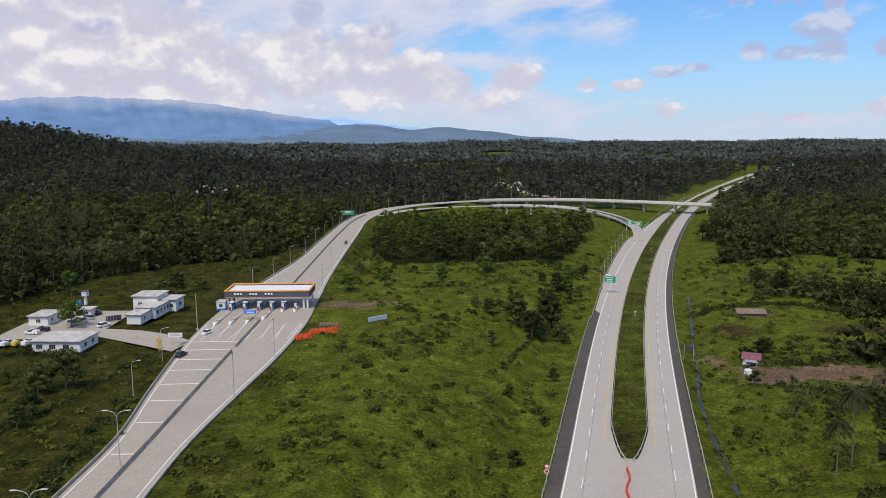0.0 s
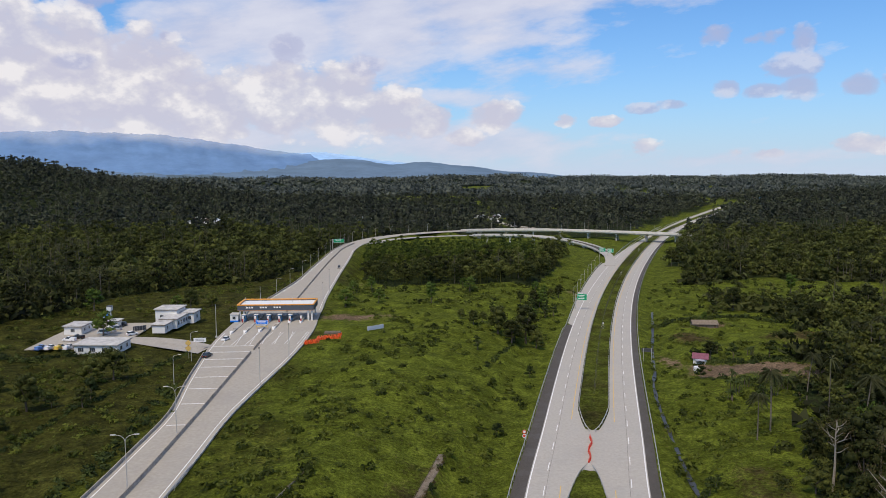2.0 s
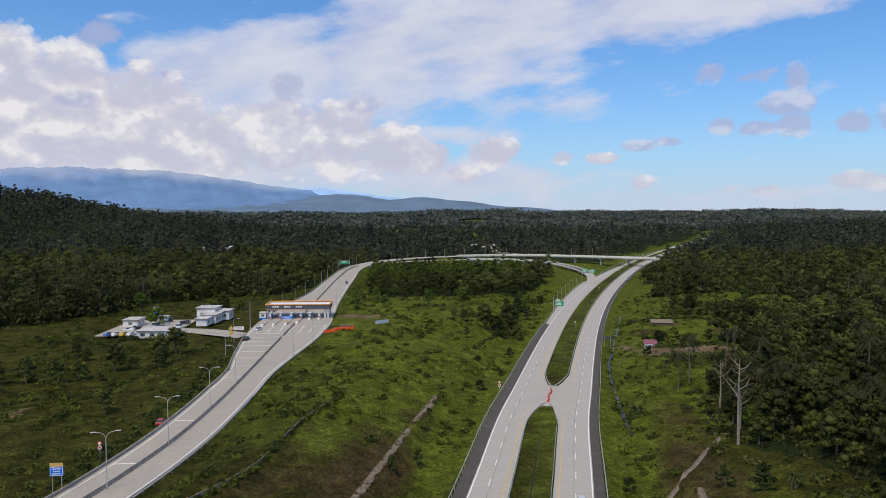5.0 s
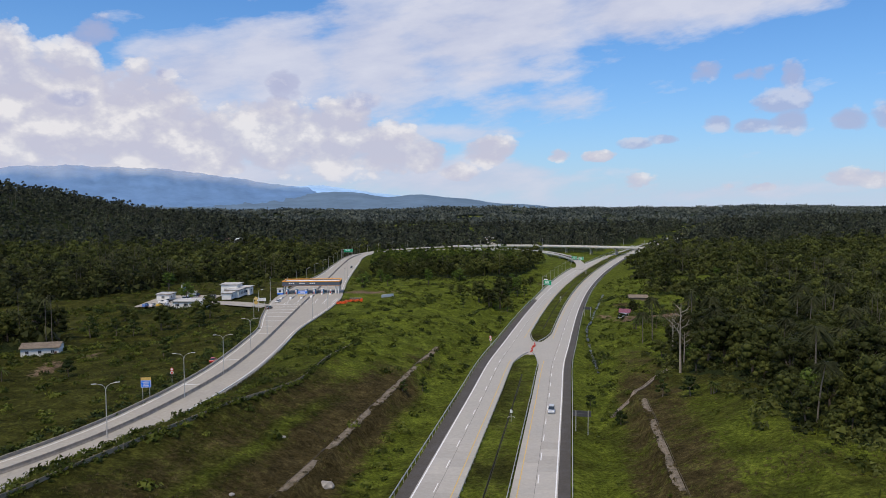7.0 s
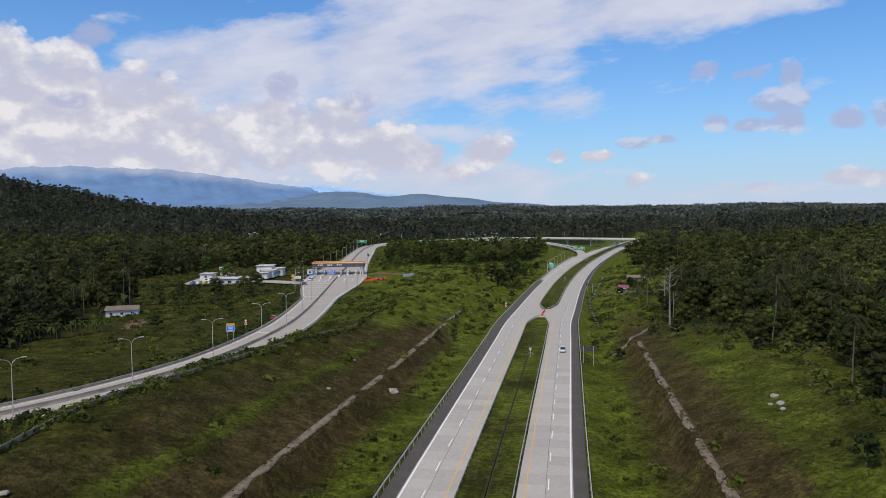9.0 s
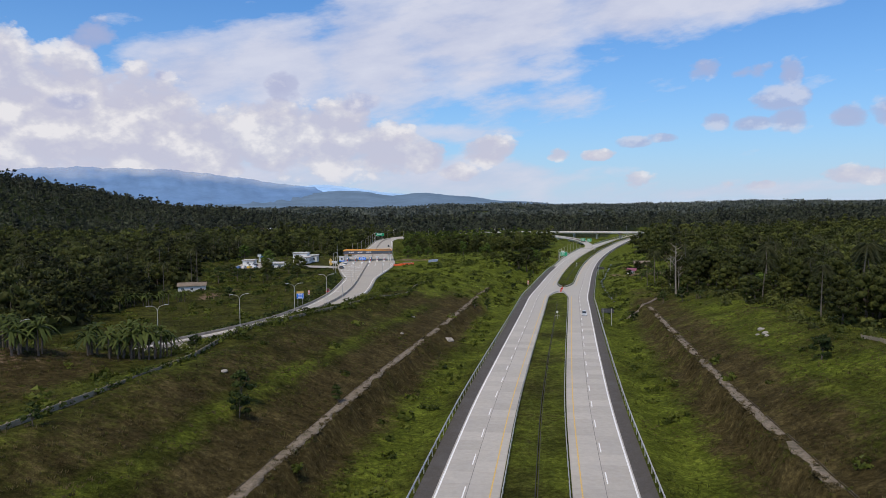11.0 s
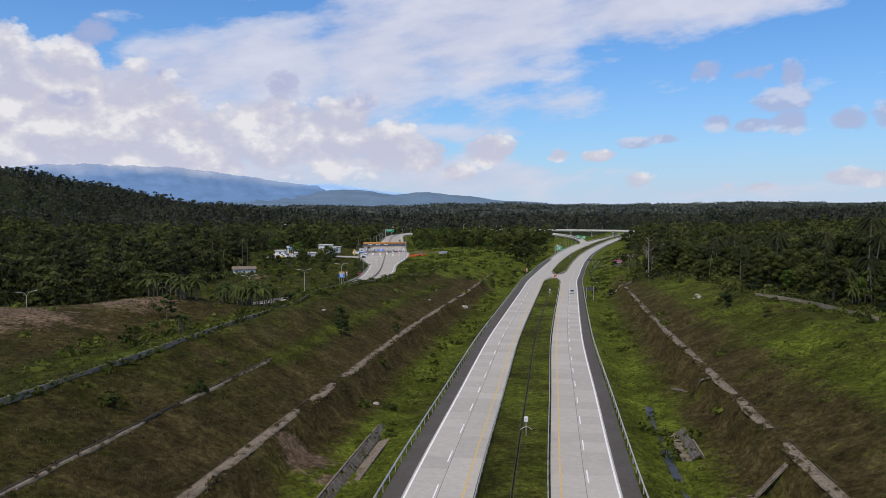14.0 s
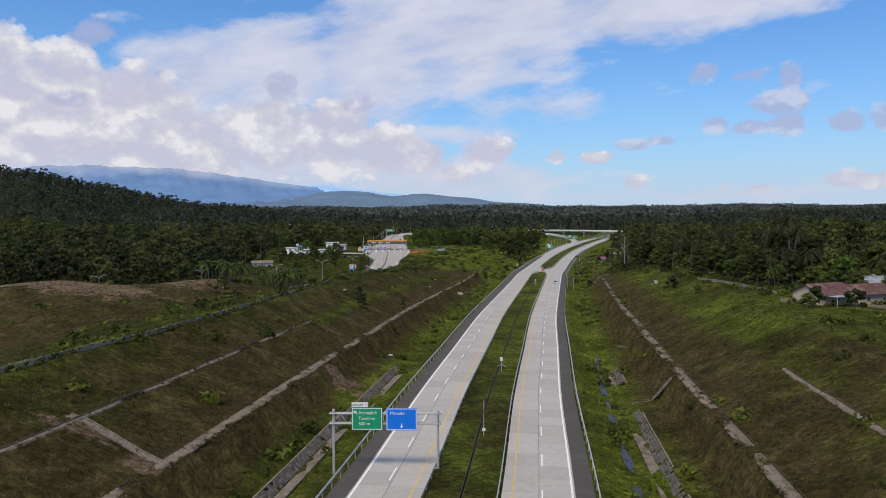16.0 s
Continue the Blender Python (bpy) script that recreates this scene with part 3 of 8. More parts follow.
# ---------------------------------------------------------------- the ground
def graded(fine_from, fine_to, step, lo, hi, grow=1.07):
    """Places on one axis, close together in the middle and ever wider apart outside."""
    mid = list(np.arange(fine_from, fine_to + 0.1, step))
    up, w = [mid[-1]], step
    while up[-1] < hi:
        w *= grow
        up.append(up[-1] + w)
    down, w = [mid[0]], step
    while down[-1] > lo:
        w *= grow
        down.append(down[-1] - w)
    return np.array(down[:0:-1] + mid + up[1:])


def woodland(x, y):
    """How wooded the land is, 0 to 1."""
    s = across(x, np.clip(y, -430, 1500))
    b, side, _, along = (v.reshape(np.shape(x)) for v in near(TOLL_LINE, x, y))
    edge = waves(x, y, 34, 0.9) * 9
    # west of the toll road
    rim = np.interp(x, [-900, -260, -174, -161, -143, -105, -80, -66, -40], [60, 190, 300, 345, 410, 455, 505, 570, 640])
    west = (y + edge > rim) & (x < -40)
    west |= (x + edge < -215 + 0 * y) & (y > -120)
    west |= (x + edge < -140) & (y > 46) & (y < 168)
    west |= (x + edge < -152) & (y > -45) & (y < 60)
    west |= (x + edge < -175) & (y > -40) & (y < 110)
    # between the two roads
    open_north = (y > 585) & (y < 800) & (x > -48) & (s < -20) & (y < np.interp(x, [-48, -31, 3, 48, 95, 150, 205, 262, 310], [640, 690, 735, 765, 780, 778, 755, 724, 700]))
    middle = (s < -46) & (x > -36) & (y + edge > np.interp(x, [-36, -16, 17, 46, 79, 111, 140], [470, 425, 438, 410, 418, 470, 500])) & (y < 640)
    # east of the motorway
    shore = np.interp(y, [-430, -200, -150, -60, -20, 15, 50, 90, 140, 190, 300, 340, 420, 600, 1500], [110, 95, 82, 68, 66, 64, 60, 52, 50, 64, 96, 62, 46, 36, 34])
    east = s + edge * 0.8 > shore
    north = (y > 640) & (np.abs(s) > 30) & (np.abs(s) + edge > 34)
    w = west | middle | east | north
    clear = open_north | (b < np.where(side < 0, toll_left(along), toll_right(along)) + 12)
    b2 = near(SLIP_LINE, x, y)[0].reshape(np.shape(x))
    lots = [(150, 1560, 70, 34), (-142, 110, 18, 16), (50, -172, 20, 15), (245, 395, 75, 58), (150, 268, 40, 26), (118, 215, 30, 16), (215, 95, 42, 22), (760, 1530, 150, 50), (100, 1350, 90, 90), (-330, 1130, 80, 40), (260, 1500, 120, 60), (30, 1780, 160, 60), (125, 1110, 16, 190), (-255, 930, 46, 34), (128, 1180, 40, 30), (-60, 1112, 34, 24), (-230, 470, 60, 34), (150, 520, 34, 60), (255, 2540, 80, 70), (960, 2480, 150, 60), (620, 2150, 90, 40), (-420, 2350, 120, 40), (1250, 2100, 120, 45), (420, 1900, 100, 36)]
    for cx, cy, rx, ry in lots:
        clear |= ((x - cx) / rx) ** 2 + ((y - cy) / ry) ** 2 < 1 + 0.03 * edge
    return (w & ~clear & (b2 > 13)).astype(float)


gx = graded(-140, 110, 2.2, -5200, 5200)
gy = graded(-345, 330, 2.2, -900, 5200)
GX, GY = np.meshgrid(gx, gy)
GZ = ground(GX, GY)
_s = across(GX, np.clip(GY, -430, 1500))
_wood = woodland(GX, GY)
_slope = smooth_step(19, 28, np.abs(_s)) * (1 - smooth_step(54, 66, np.abs(_s)))
_dry = _slope * smooth_step(150, 40, GY) * 0.52 + 0.75 * smooth_step(-45, -90, GY) * smooth_step(-70, -84, _s) + 0.2 * smooth_step(-60, -140, GY) * (_s > 55) + 0.28 * np.exp(-((np.abs(_s) - 36) / 9) ** 2) * (GY < 130)
_dry -= 0.45 * np.exp(-((np.abs(_s) - 23) / 6) ** 2)
_dry += 0.35 * np.exp(-(((GX + 70) / 60) ** 2 + ((GY - 330) / 60) ** 2)) * (GX < -80) + 0.3 * np.exp(-(((GX - 165) / 45) ** 2 + ((GY - 262) / 26) ** 2))
_dry -= 0.5 * smooth_step(43, 51, _s) * smooth_step(-235, -195, GY) + 0.06 * (_s > 0) * smooth_step(-80, 0, GY)
_dry = np.where(np.abs(_s) < 6, 0.3, _dry)
_strip = np.exp(-((_s + 46.8 + 0.8 * waves(GX, GY, 22, 0.3)) / 2.2) ** 2) * smooth_step(-175, -150, GY) * smooth_step(60, 20, GY)
_dry -= 0.65 * _strip
# less bright green in the west and on the left slope paints cloud shade
_lush_lit = 0.5 + 0.6 * smooth_step(-45, -25, GX) * smooth_step(60, 130, GY) - 0.6 * smooth_step(-66, -84, GX) * smooth_step(-60, 0, GY) - 0.4 * smooth_step(-27, -33, _s) * smooth_step(110, 40, GY)
_lush_lit += 0.5 * _strip + 0.45 * np.exp(-((_s + 66) / 7) ** 2) * (GY < -90) + 0.3 * np.exp(-((np.abs(_s) - 23) / 5) ** 2)
_dry += 1.1 * np.exp(-(((GX - 168) / 30) ** 2 + ((GY - 270) / 16) ** 2)) + 0.8 * np.exp(-(((GX - 118) / 10) ** 2 + ((GY - 275) / 12) ** 2)) + 0.3 * np.exp(-(((GX - 78) / 8) ** 2 + ((GY - 120) / 30) ** 2))
_earth = np.zeros_like(GX)
for _x, _y, _rx, _ry, _k in ((-30, 297, 26, 8, 0.75), (-45, 268, 8, 14, 0.5), (120, 217, 22, 8, 1.5), (152, 206, 26, 8, 1.4), (104, 222, 6, 10, 0.9), (136, 298, 12, 5, 0.9), (98, 240, 4, 16, 0.7), (-122, -100, 18, 20, 0.85), (-140, -135, 26, 18, 0.85), (-150, -100, 20, 20, 0.7), (-122, 93, 5, 14, 0.75), (-116, 110, 4, 10, 0.6), (-118, -60, 16, 12, 0.5), (-65, -187, 5, 4, 0.9), (-61, -193, 4, 3, 0.8), (-93, -249, 6, 3, 0.8), (-84, -251, 3, 3, 0.8),
                             (-36, 428, 8, 26, 0.45), (100, 415, 8, 20, 0.5), (-150, -60, 26, 14, 0.45), (55, 1290, 50, 18, 1.0), (760, 1525, 120, 18, 0.7), (150, 1560, 60, 26, 1.2)):
    _earth = np.maximum(_earth, _k * np.exp(-(((GX - _x) / _rx) ** 2 + ((GY - _y) / _ry) ** 2)))
_n, _m = len(gx), len(gy)
_i = (np.arange(_m - 1)[:, None] * _n + np.arange(_n - 1)[None, :]).ravel()
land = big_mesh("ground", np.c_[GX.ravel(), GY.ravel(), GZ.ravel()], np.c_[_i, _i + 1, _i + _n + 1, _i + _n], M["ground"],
                extra={"lush": _lush_lit.ravel(), "dry": _dry.ravel(), "earth": _earth.ravel(), "wood": _wood.ravel()})
land.data.shade_smooth()
tagged(land, "rolling tropical land with grass, dry slopes and bare earth", "ground", kind="structure")

# ---------------------------------------------------------------- mountains and sea behind the valley
def mountain_range(name, label, radius, heights, colour, haze_glow, veil=0.0):
    """A far range: a folded slope along an arc; heights: (degrees right of the view's axis, metres); the blue colour
    and its glow stand for air haze; veil: how much of the crest is lost in cloud.
    """
    a = np.linspace(-52, 52, 520)
    crest = curve(heights)(a)
    crest = np.maximum(crest, -40) * (1 + 0.010 * np.sin(a * 1.1) + 0.010 * np.sin(a * 2.3 + 1) + 0.008 * np.sin(a * 5.9 + radius) + 0.005 * np.sin(a * 13.7))
    v, rise, rows = [], [], 15
    for j in range(rows):
        u = j / (rows - 1)
        r = radius - (1 - u) * 900
        fold = 0.05 * np.sin(a * 2.7 + 1.3 * j) * (1 - u) + 0.04 * np.sin(a * 6.1 + 0.8 * j) * (1 - u) + 0.03 * np.sin(a * 15.0 + 0.5 * j) * (1 - u)
        h = crest * (u**1.35) * (1 + fold) + 30
        q = np.radians(a)
        v.append(np.c_[-54 + np.sin(q) * r, -340 + np.cos(q) * r, h])
        rise.append(np.full(len(a), u))
    v = np.concatenate(v)
    n = len(a)
    i = (np.arange(rows - 1)[:, None] * n + np.arange(n - 1)[None, :]).ravel()
    m = bpy.data.materials.new(name)
    m.use_nodes = True
    t = m.node_tree
    b = t.nodes["Principled BSDF"]
    co = t.nodes.new("ShaderNodeNewGeometry").outputs["Position"]
    n1 = node(t, "ShaderNodeTexNoise", {"Vector": co, "Scale": 0.006, "Detail": 8.0, "Roughness": 0.68}).outputs[0]
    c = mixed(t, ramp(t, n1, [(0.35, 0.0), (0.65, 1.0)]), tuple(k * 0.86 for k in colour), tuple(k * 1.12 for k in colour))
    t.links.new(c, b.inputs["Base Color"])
    # the slope glows faintly in its own colour, for haze in the air
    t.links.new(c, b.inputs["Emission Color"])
    b.inputs["Emission Strength"].default_value = haze_glow
    b.inputs["Roughness"].default_value = 1.0
    b.inputs["Specular IOR Level"].default_value = 0.0
    if veil:
        up = node(t, "ShaderNodeAttribute", attribute_name="rise").outputs["Fac"]
        n2 = node(t, "ShaderNodeTexNoise", {"Vector": co, "Scale": 0.0035, "Detail": 5.0, "Roughness": 0.6}).outputs[0]
        lost = ramp(t, maths(t, "ADD", up, maths(t, "MULTIPLY", maths(t, "SUBTRACT", n2, 0.5), 0.35)), [(0.8, 0.0), (1.0, veil)])
        clear = t.nodes.new("ShaderNodeBsdfTransparent")
        mix = node(t, "ShaderNodeMixShader", {0: lost, 1: b.outputs[0], 2: clear.outputs[0]})
        t.links.new(mix.outputs[0], t.nodes["Material Output"].inputs[0])
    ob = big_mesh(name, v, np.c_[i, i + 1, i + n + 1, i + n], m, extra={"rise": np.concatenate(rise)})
    ob.data.shade_smooth()
    return tagged(ob, label, "mountains", kind="structure")


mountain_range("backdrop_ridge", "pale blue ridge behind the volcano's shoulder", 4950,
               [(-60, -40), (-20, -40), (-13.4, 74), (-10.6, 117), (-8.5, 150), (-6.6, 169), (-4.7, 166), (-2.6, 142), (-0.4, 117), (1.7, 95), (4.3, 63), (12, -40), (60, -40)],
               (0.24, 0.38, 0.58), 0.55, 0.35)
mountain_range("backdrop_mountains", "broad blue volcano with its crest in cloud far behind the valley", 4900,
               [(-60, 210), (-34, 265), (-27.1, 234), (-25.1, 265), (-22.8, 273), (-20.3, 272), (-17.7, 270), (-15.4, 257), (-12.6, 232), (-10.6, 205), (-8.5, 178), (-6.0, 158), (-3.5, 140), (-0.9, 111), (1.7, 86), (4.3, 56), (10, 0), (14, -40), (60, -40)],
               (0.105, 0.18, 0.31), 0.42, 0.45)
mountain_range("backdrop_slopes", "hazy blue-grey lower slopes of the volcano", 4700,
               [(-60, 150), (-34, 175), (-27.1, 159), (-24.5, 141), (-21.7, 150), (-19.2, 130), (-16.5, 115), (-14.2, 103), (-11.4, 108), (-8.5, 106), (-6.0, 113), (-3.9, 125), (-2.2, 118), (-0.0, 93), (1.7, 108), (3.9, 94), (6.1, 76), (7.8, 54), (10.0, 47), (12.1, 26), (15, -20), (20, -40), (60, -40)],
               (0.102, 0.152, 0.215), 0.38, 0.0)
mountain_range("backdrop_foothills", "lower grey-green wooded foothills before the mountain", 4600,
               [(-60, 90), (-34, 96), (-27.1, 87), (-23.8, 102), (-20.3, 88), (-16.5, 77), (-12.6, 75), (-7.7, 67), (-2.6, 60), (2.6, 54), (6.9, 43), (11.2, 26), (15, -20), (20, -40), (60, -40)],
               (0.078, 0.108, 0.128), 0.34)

# ---------------------------------------------------------------- roads
def road_line(y0, y1, offset=0.0, step=5.0, up=0.0):
    """A line beside the motorway's middle, offset metres to its right."""
    y = np.linspace(y0, y1, max(2, int(abs(y1 - y0) / step) + 1))
    m = (road_x(y + 1) - road_x(y - 1)) / 2
    n = np.sqrt(1 + m * m)
    off = offset(y) if callable(offset) else offset
    return np.c_[road_x(y) + off / n, y - off * m / n, road_z(y) + up]


def ribbon(left, right, thick=0.3):
    """A slab between two lines with the same number of corners."""
    b = Build()
    n = len(left)
    v = [tuple(p) for p in left] + [tuple(p) for p in right] + [(p[0], p[1], p[2] - thick) for p in left] + [(p[0], p[1], p[2] - thick) for p in right]
    f = []
    for i in range(n - 1):
        f += [(i, n + i, n + i + 1, i + 1), (i, i + 1, 2 * n + i + 1, 2 * n + i), (n + i, 3 * n + i, 3 * n + i + 1, n + i + 1)]
    f += [(0, 2 * n, 3 * n, n), (n - 1, 2 * n - 1, 4 * n - 1, 3 * n - 1)]
    return b.add(v, f)


def stripe(line, width=0.15):
    """A painted line, a few millimetres proud."""
    return Build().sweep(line, [(-width / 2, 0), (width / 2, 0), (width / 2, 0.012), (-width / 2, 0.012)])


def beside(line, off):
    """A line moved to its right by off metres (a number, or one for each corner)."""
    d = np.gradient(line[:, :2], axis=0)
    d /= np.linalg.norm(d, axis=1)[:, None]
    o = np.broadcast_to(np.asarray(off, float), len(line))
    return np.c_[line[:, 0] + d[:, 1] * o, line[:, 1] - d[:, 0] * o, line[:, 2]]


motorway = tagged(thing("road_motorway", (0, 0, 0), "two concrete carriageways of a toll motorway with a grassed median", "road"), kind="structure")
Y0, Y1, GAP0, GAP1 = -425, 1420, 136.0, 157.0
widen = curve([(-500, 16.1), (296, 16.1), (318, 16.3), (380, 17.6), (480, 19.5), (540, 20.0), (580, 17.5), (600, 16.4), (1500, 16.2)])
inner = 4.8


def median_half(y):
    """Half the median's width: it narrows to a nose on either side of the gap."""
    y = np.asarray(y, float)
    w = np.where(y > (GAP0 + GAP1) / 2, np.clip((y - GAP1 - 1) / 22, 0, 1), np.clip((GAP0 - 1 - y) / 22, 0, 1))
    return (inner - 0.05) * np.sqrt(np.maximum(w, 0.0004))


part("carriageway", ribbon(road_line(Y0, Y1, lambda q: -np.where(q < 306, 13.7, widen(q)), up=0.0), road_line(Y0, Y1, -inner)), M["concrete"], motorway)
part("carriageway", ribbon(road_line(Y0, Y1, inner), road_line(Y0, Y1, 13.7)), M["concrete"], motorway)
part("shoulder", ribbon(road_line(Y0, 306, lambda q: -np.interp(q, [-430, -100, 100, 310], [16.1, 16.2, 16.9, 16.9]), up=-0.03), road_line(Y0, 306, -13.7, up=-0.03)), M["asphalt"], motorway, "dark asphalt hard shoulder")
part("shoulder", ribbon(road_line(Y0, 760, 13.7, up=-0.03), road_line(Y0, 760, 16.1, up=-0.03)), M["asphalt"], motorway, "dark asphalt hard shoulder")
part("crossover", ribbon(road_line(GAP0 - 26, GAP1 + 26, -inner, 3, -0.004), road_line(GAP0 - 26, GAP1 + 26, inner, 3, -0.004)), M["concrete"], motorway, "concrete gap in the median")
for side in (-1, 1):
    part("edge_line", stripe(road_line(Y0, 1200, side * 13.35, up=0.012), 0.26), M["white_paint"], motorway)
    for a, b in ((Y0, GAP0 - 14), (GAP1 + 12, 900)):
        part("inner_line", stripe(road_line(a, b, side * 6.1, up=0.012), 0.2), M["yellow_paint"], motorway)
dashes = Build()
for side in (-1, 1):
    q = Y0 + 3.0 + (6 if side < 0 else 0)
    while q < 900:
        dashes.sweep(road_line(q, q + 5.0, side * 9.72, 5, 0.012), [(-0.09, 0), (0.09, 0), (0.09, 0.012), (-0.09, 0.012)])
        q += 14.0
part("lane_dashes", dashes, M["white_paint"], motorway)
seams = Build()
for side in (-1, 1):
    seams.sweep(road_line(Y0, 900, side * 9.3, up=0.011), [(-0.04, 0), (0.04, 0), (0.04, 0.006), (-0.04, 0.006)])
part("lane_joint", seams, paint("joint_sealer", (0.16, 0.155, 0.15), 0.9), motorway)

# the grassed median, with its open drain
for a, b in ((Y0, GAP0 - 4), (GAP1 + 4, 980)):
    y = np.linspace(a, b, int((b - a) / 3) + 1)
    wide = median_half
    b1 = Build()
    rows = [(-1, 0.03), (-0.55, 0.12), (-0.04, 0.02), (-0.032, -0.45), (0.032, -0.45), (0.04, 0.02), (0.55, 0.12), (1, 0.03)]
    v, f, k = [], [], len(rows)
    for u, h in rows:
        edge = road_line(a, b, lambda q, u=u: u * wide(q), 3, h)
        if h < 0:
            edge[:, 2] += 0.49 * smooth_step(48, 38, np.abs(edge[:, 1] - (GAP0 + GAP1) / 2))
        v.append(edge)
    n = len(v[0])
    pts = [tuple(v[j][i]) for i in range(n) for j in range(k)]
    for i in range(n - 1):
        for j in range(k - 1):
            f.append((i * k + j, i * k + j + 1, (i + 1) * k + j + 1, (i + 1) * k + j))
    b1.add(pts, f)
    me = b1.mesh("median", M["ground"])
    nn = len(me.vertices)
    for key, value in (("dry", 0.25), ("earth", 0.0), ("wood", 0.0), ("lush", 0.5)):
        me.attributes.new(key, "FLOAT", "POINT").data.foreach_set("value", np.full(nn, value, np.float32))
    part("median", me, None, motorway, "grassed median strip")
    drain = Build().sweep(road_line(a + (12 if a < 0 else 34), b - 34, 0, 6, 0.03), [(-0.21, 0), (-0.13, 0), (-0.13, -0.4), (0.13, -0.4), (0.13, 0), (0.21, 0)], closed=False)
    part("median_drain", drain, paint("drain_wall", (0.05, 0.045, 0.04), 0.95), motorway, "narrow dark open drain")

# ---------------------------------------------------------------- toll road, slip road
toll = tagged(thing("road_toll", (0, 0, 0), "concrete toll road widening to a plaza with its toll gate", "road"), kind="structure")
tl, tr = beside(TOLL_LINE, -toll_left(TOLL_LINE[:, 1])), beside(TOLL_LINE, toll_right(TOLL_LINE[:, 1]))
_split = int(np.argmax(TOLL_LINE[:, 0] + 1000 * (TOLL_LINE[:, 1] < 700) * 0 > 58) if (TOLL_LINE[:, 0] > 58).any() else len(TOLL_LINE))
part("pavement_slab", ribbon(tl[:_split + 1], tr[:_split + 1]), M["apron"], toll)
slip = tagged(thing("road_slip", (0, 0, 0), "curved concrete slip road climbing to the toll road", "road"), kind="structure")
sl, sr = beside(SLIP_LINE, -4.2), beside(SLIP_LINE, 4.2)
_cut = int(np.argmax(SLIP_LINE[:, 0] > 66))
_land = int(len(SLIP_LINE) - np.argmax((SLIP_LINE[:, 2] > 4.2)[::-1]))
part("pavement_slab", ribbon(sl[:_cut + 1], sr[:_cut + 1]), M["concrete"], slip)
part("pavement_slab", ribbon(sl[_land - 1:], sr[_land - 1:]), M["concrete"], slip)


def viaduct(name, line, wl, wr, label, pier_step, surface):
    """A concrete bridge: deck, edge beams, parapets, piers with cross heads."""
    ob = tagged(thing(name, tuple(line[0]), label, "bridge"), kind="structure")
    mid = ob.matrix_world.inverted()
    base = np.array(line[0])
    loc = line - base
    part("deck", ribbon(beside(loc, -wl), beside(loc, wr), 0.35), surface, ob)
    part("girders", Build().sweep(loc, [(-wl + 1.2, -0.36), (wr - 1.2, -0.36), (wr - 1.6, -1.7), (-wl + 1.6, -1.7)]), M["barrier"], ob)
    for o in (-wl, wr):
        part("parapet", Build().sweep(beside(loc, o), [(-0.2, -0.5), (0.2, -0.5), (0.2, 0.55), (0.1, 1.0), (-0.1, 1.0), (-0.2, 0.55)]), M["barrier"], ob)
    at = np.r_[0, np.cumsum(np.linalg.norm(np.diff(line[:, :2], axis=0), axis=1))]
    q = pier_step * 0.6
    while q < at[-1]:
        p = np.array([np.interp(q, at, line[:, k]) for k in range(3)])
        i = min(int(np.searchsorted(at, q)), len(line) - 2)
        d = line[i + 1] - line[i]
        rz = math.degrees(math.atan2(-d[0], d[1]))
        s = float(across(p[0], p[1]))
        g = float(ground(p[0], p[1]))
        if not 5.5 < abs(s) < 17.5 and p[2] - g > 3:
            top = p[2] - 1.7
            pier = Build().box((p[0] - base[0], p[1] - base[1], top - base[2] - 0.55), (wl + wr - 2.4, 1.5, 1.1), rz)
            for u in (-1, 1):
                w = (wl + wr) * 0.22
                c = (p[0] + math.cos(radians(rz)) * u * w, p[1] + math.sin(radians(rz)) * u * w)
                pier.tube((c[0] - base[0], c[1] - base[1], g - base[2] - 1.0), (c[0] - base[0], c[1] - base[1], top - base[2] - 1.0), 0.8, n=10)
            part("pier", pier, M["barrier"], ob)
        q += pier_step
    return ob


viaduct("bridge_1", TOLL_LINE[_split:], 8.0, 8.0, "long curved concrete viaduct carrying the toll road over the motorway", 31, M["apron"])
viaduct("bridge_2", SLIP_LINE[_cut:_land], 4.2, 4.2, "narrow curved concrete ramp bridge with parapets", 24, M["asphalt"])

# ---------------------------------------------------------------- crash rails, kerbs, barriers
POST = Build().box((0, 0, 0.1), (0.13, 0.16, 1.5)).mesh("post", M["steel"])
RAIL = [(-0.03, 0.5), (0.05, 0.56), (0.05, 0.62), (-0.02, 0.68), (0.05, 0.74), (0.05, 0.80), (-0.03, 0.86), (-0.06, 0.86), (-0.05, 0.68), (-0.06, 0.5)]


def crash_rail(line, label, posts_to=None, mirror=False, spacing=4.0, singly=True):
    """A corrugated steel rail on posts along a line."""
    base = np.array(line[0])
    ob = thing("guardrail", tuple(base), label, "guardrail", group="motorway guardrails")
    loc = np.asarray(line) - base
    prof = [(-a, u) for a, u in RAIL][::-1] if mirror else RAIL
    part("rail", Build().sweep(loc, prof), M["steel"], ob, smooth=False)
    at = np.r_[0, np.cumsum(np.linalg.norm(np.diff(loc[:, :2], axis=0), axis=1))]
    rest = Build()
    count = 0
    for q in np.arange(0.5, at[-1], spacing):
        p = [float(np.interp(q, at, loc[:, k])) for k in range(3)]
        if singly and count < 190:
            o = part("post", POST, None, ob)
            o.location = p
            count += 1
        else:
            rest.box((p[0], p[1], p[2] + 0.1), (0.13, 0.16, 1.5))
    if rest.v:
        tagged(part("post_run", rest, M["steel"], ob), kind="stuff")
    return ob


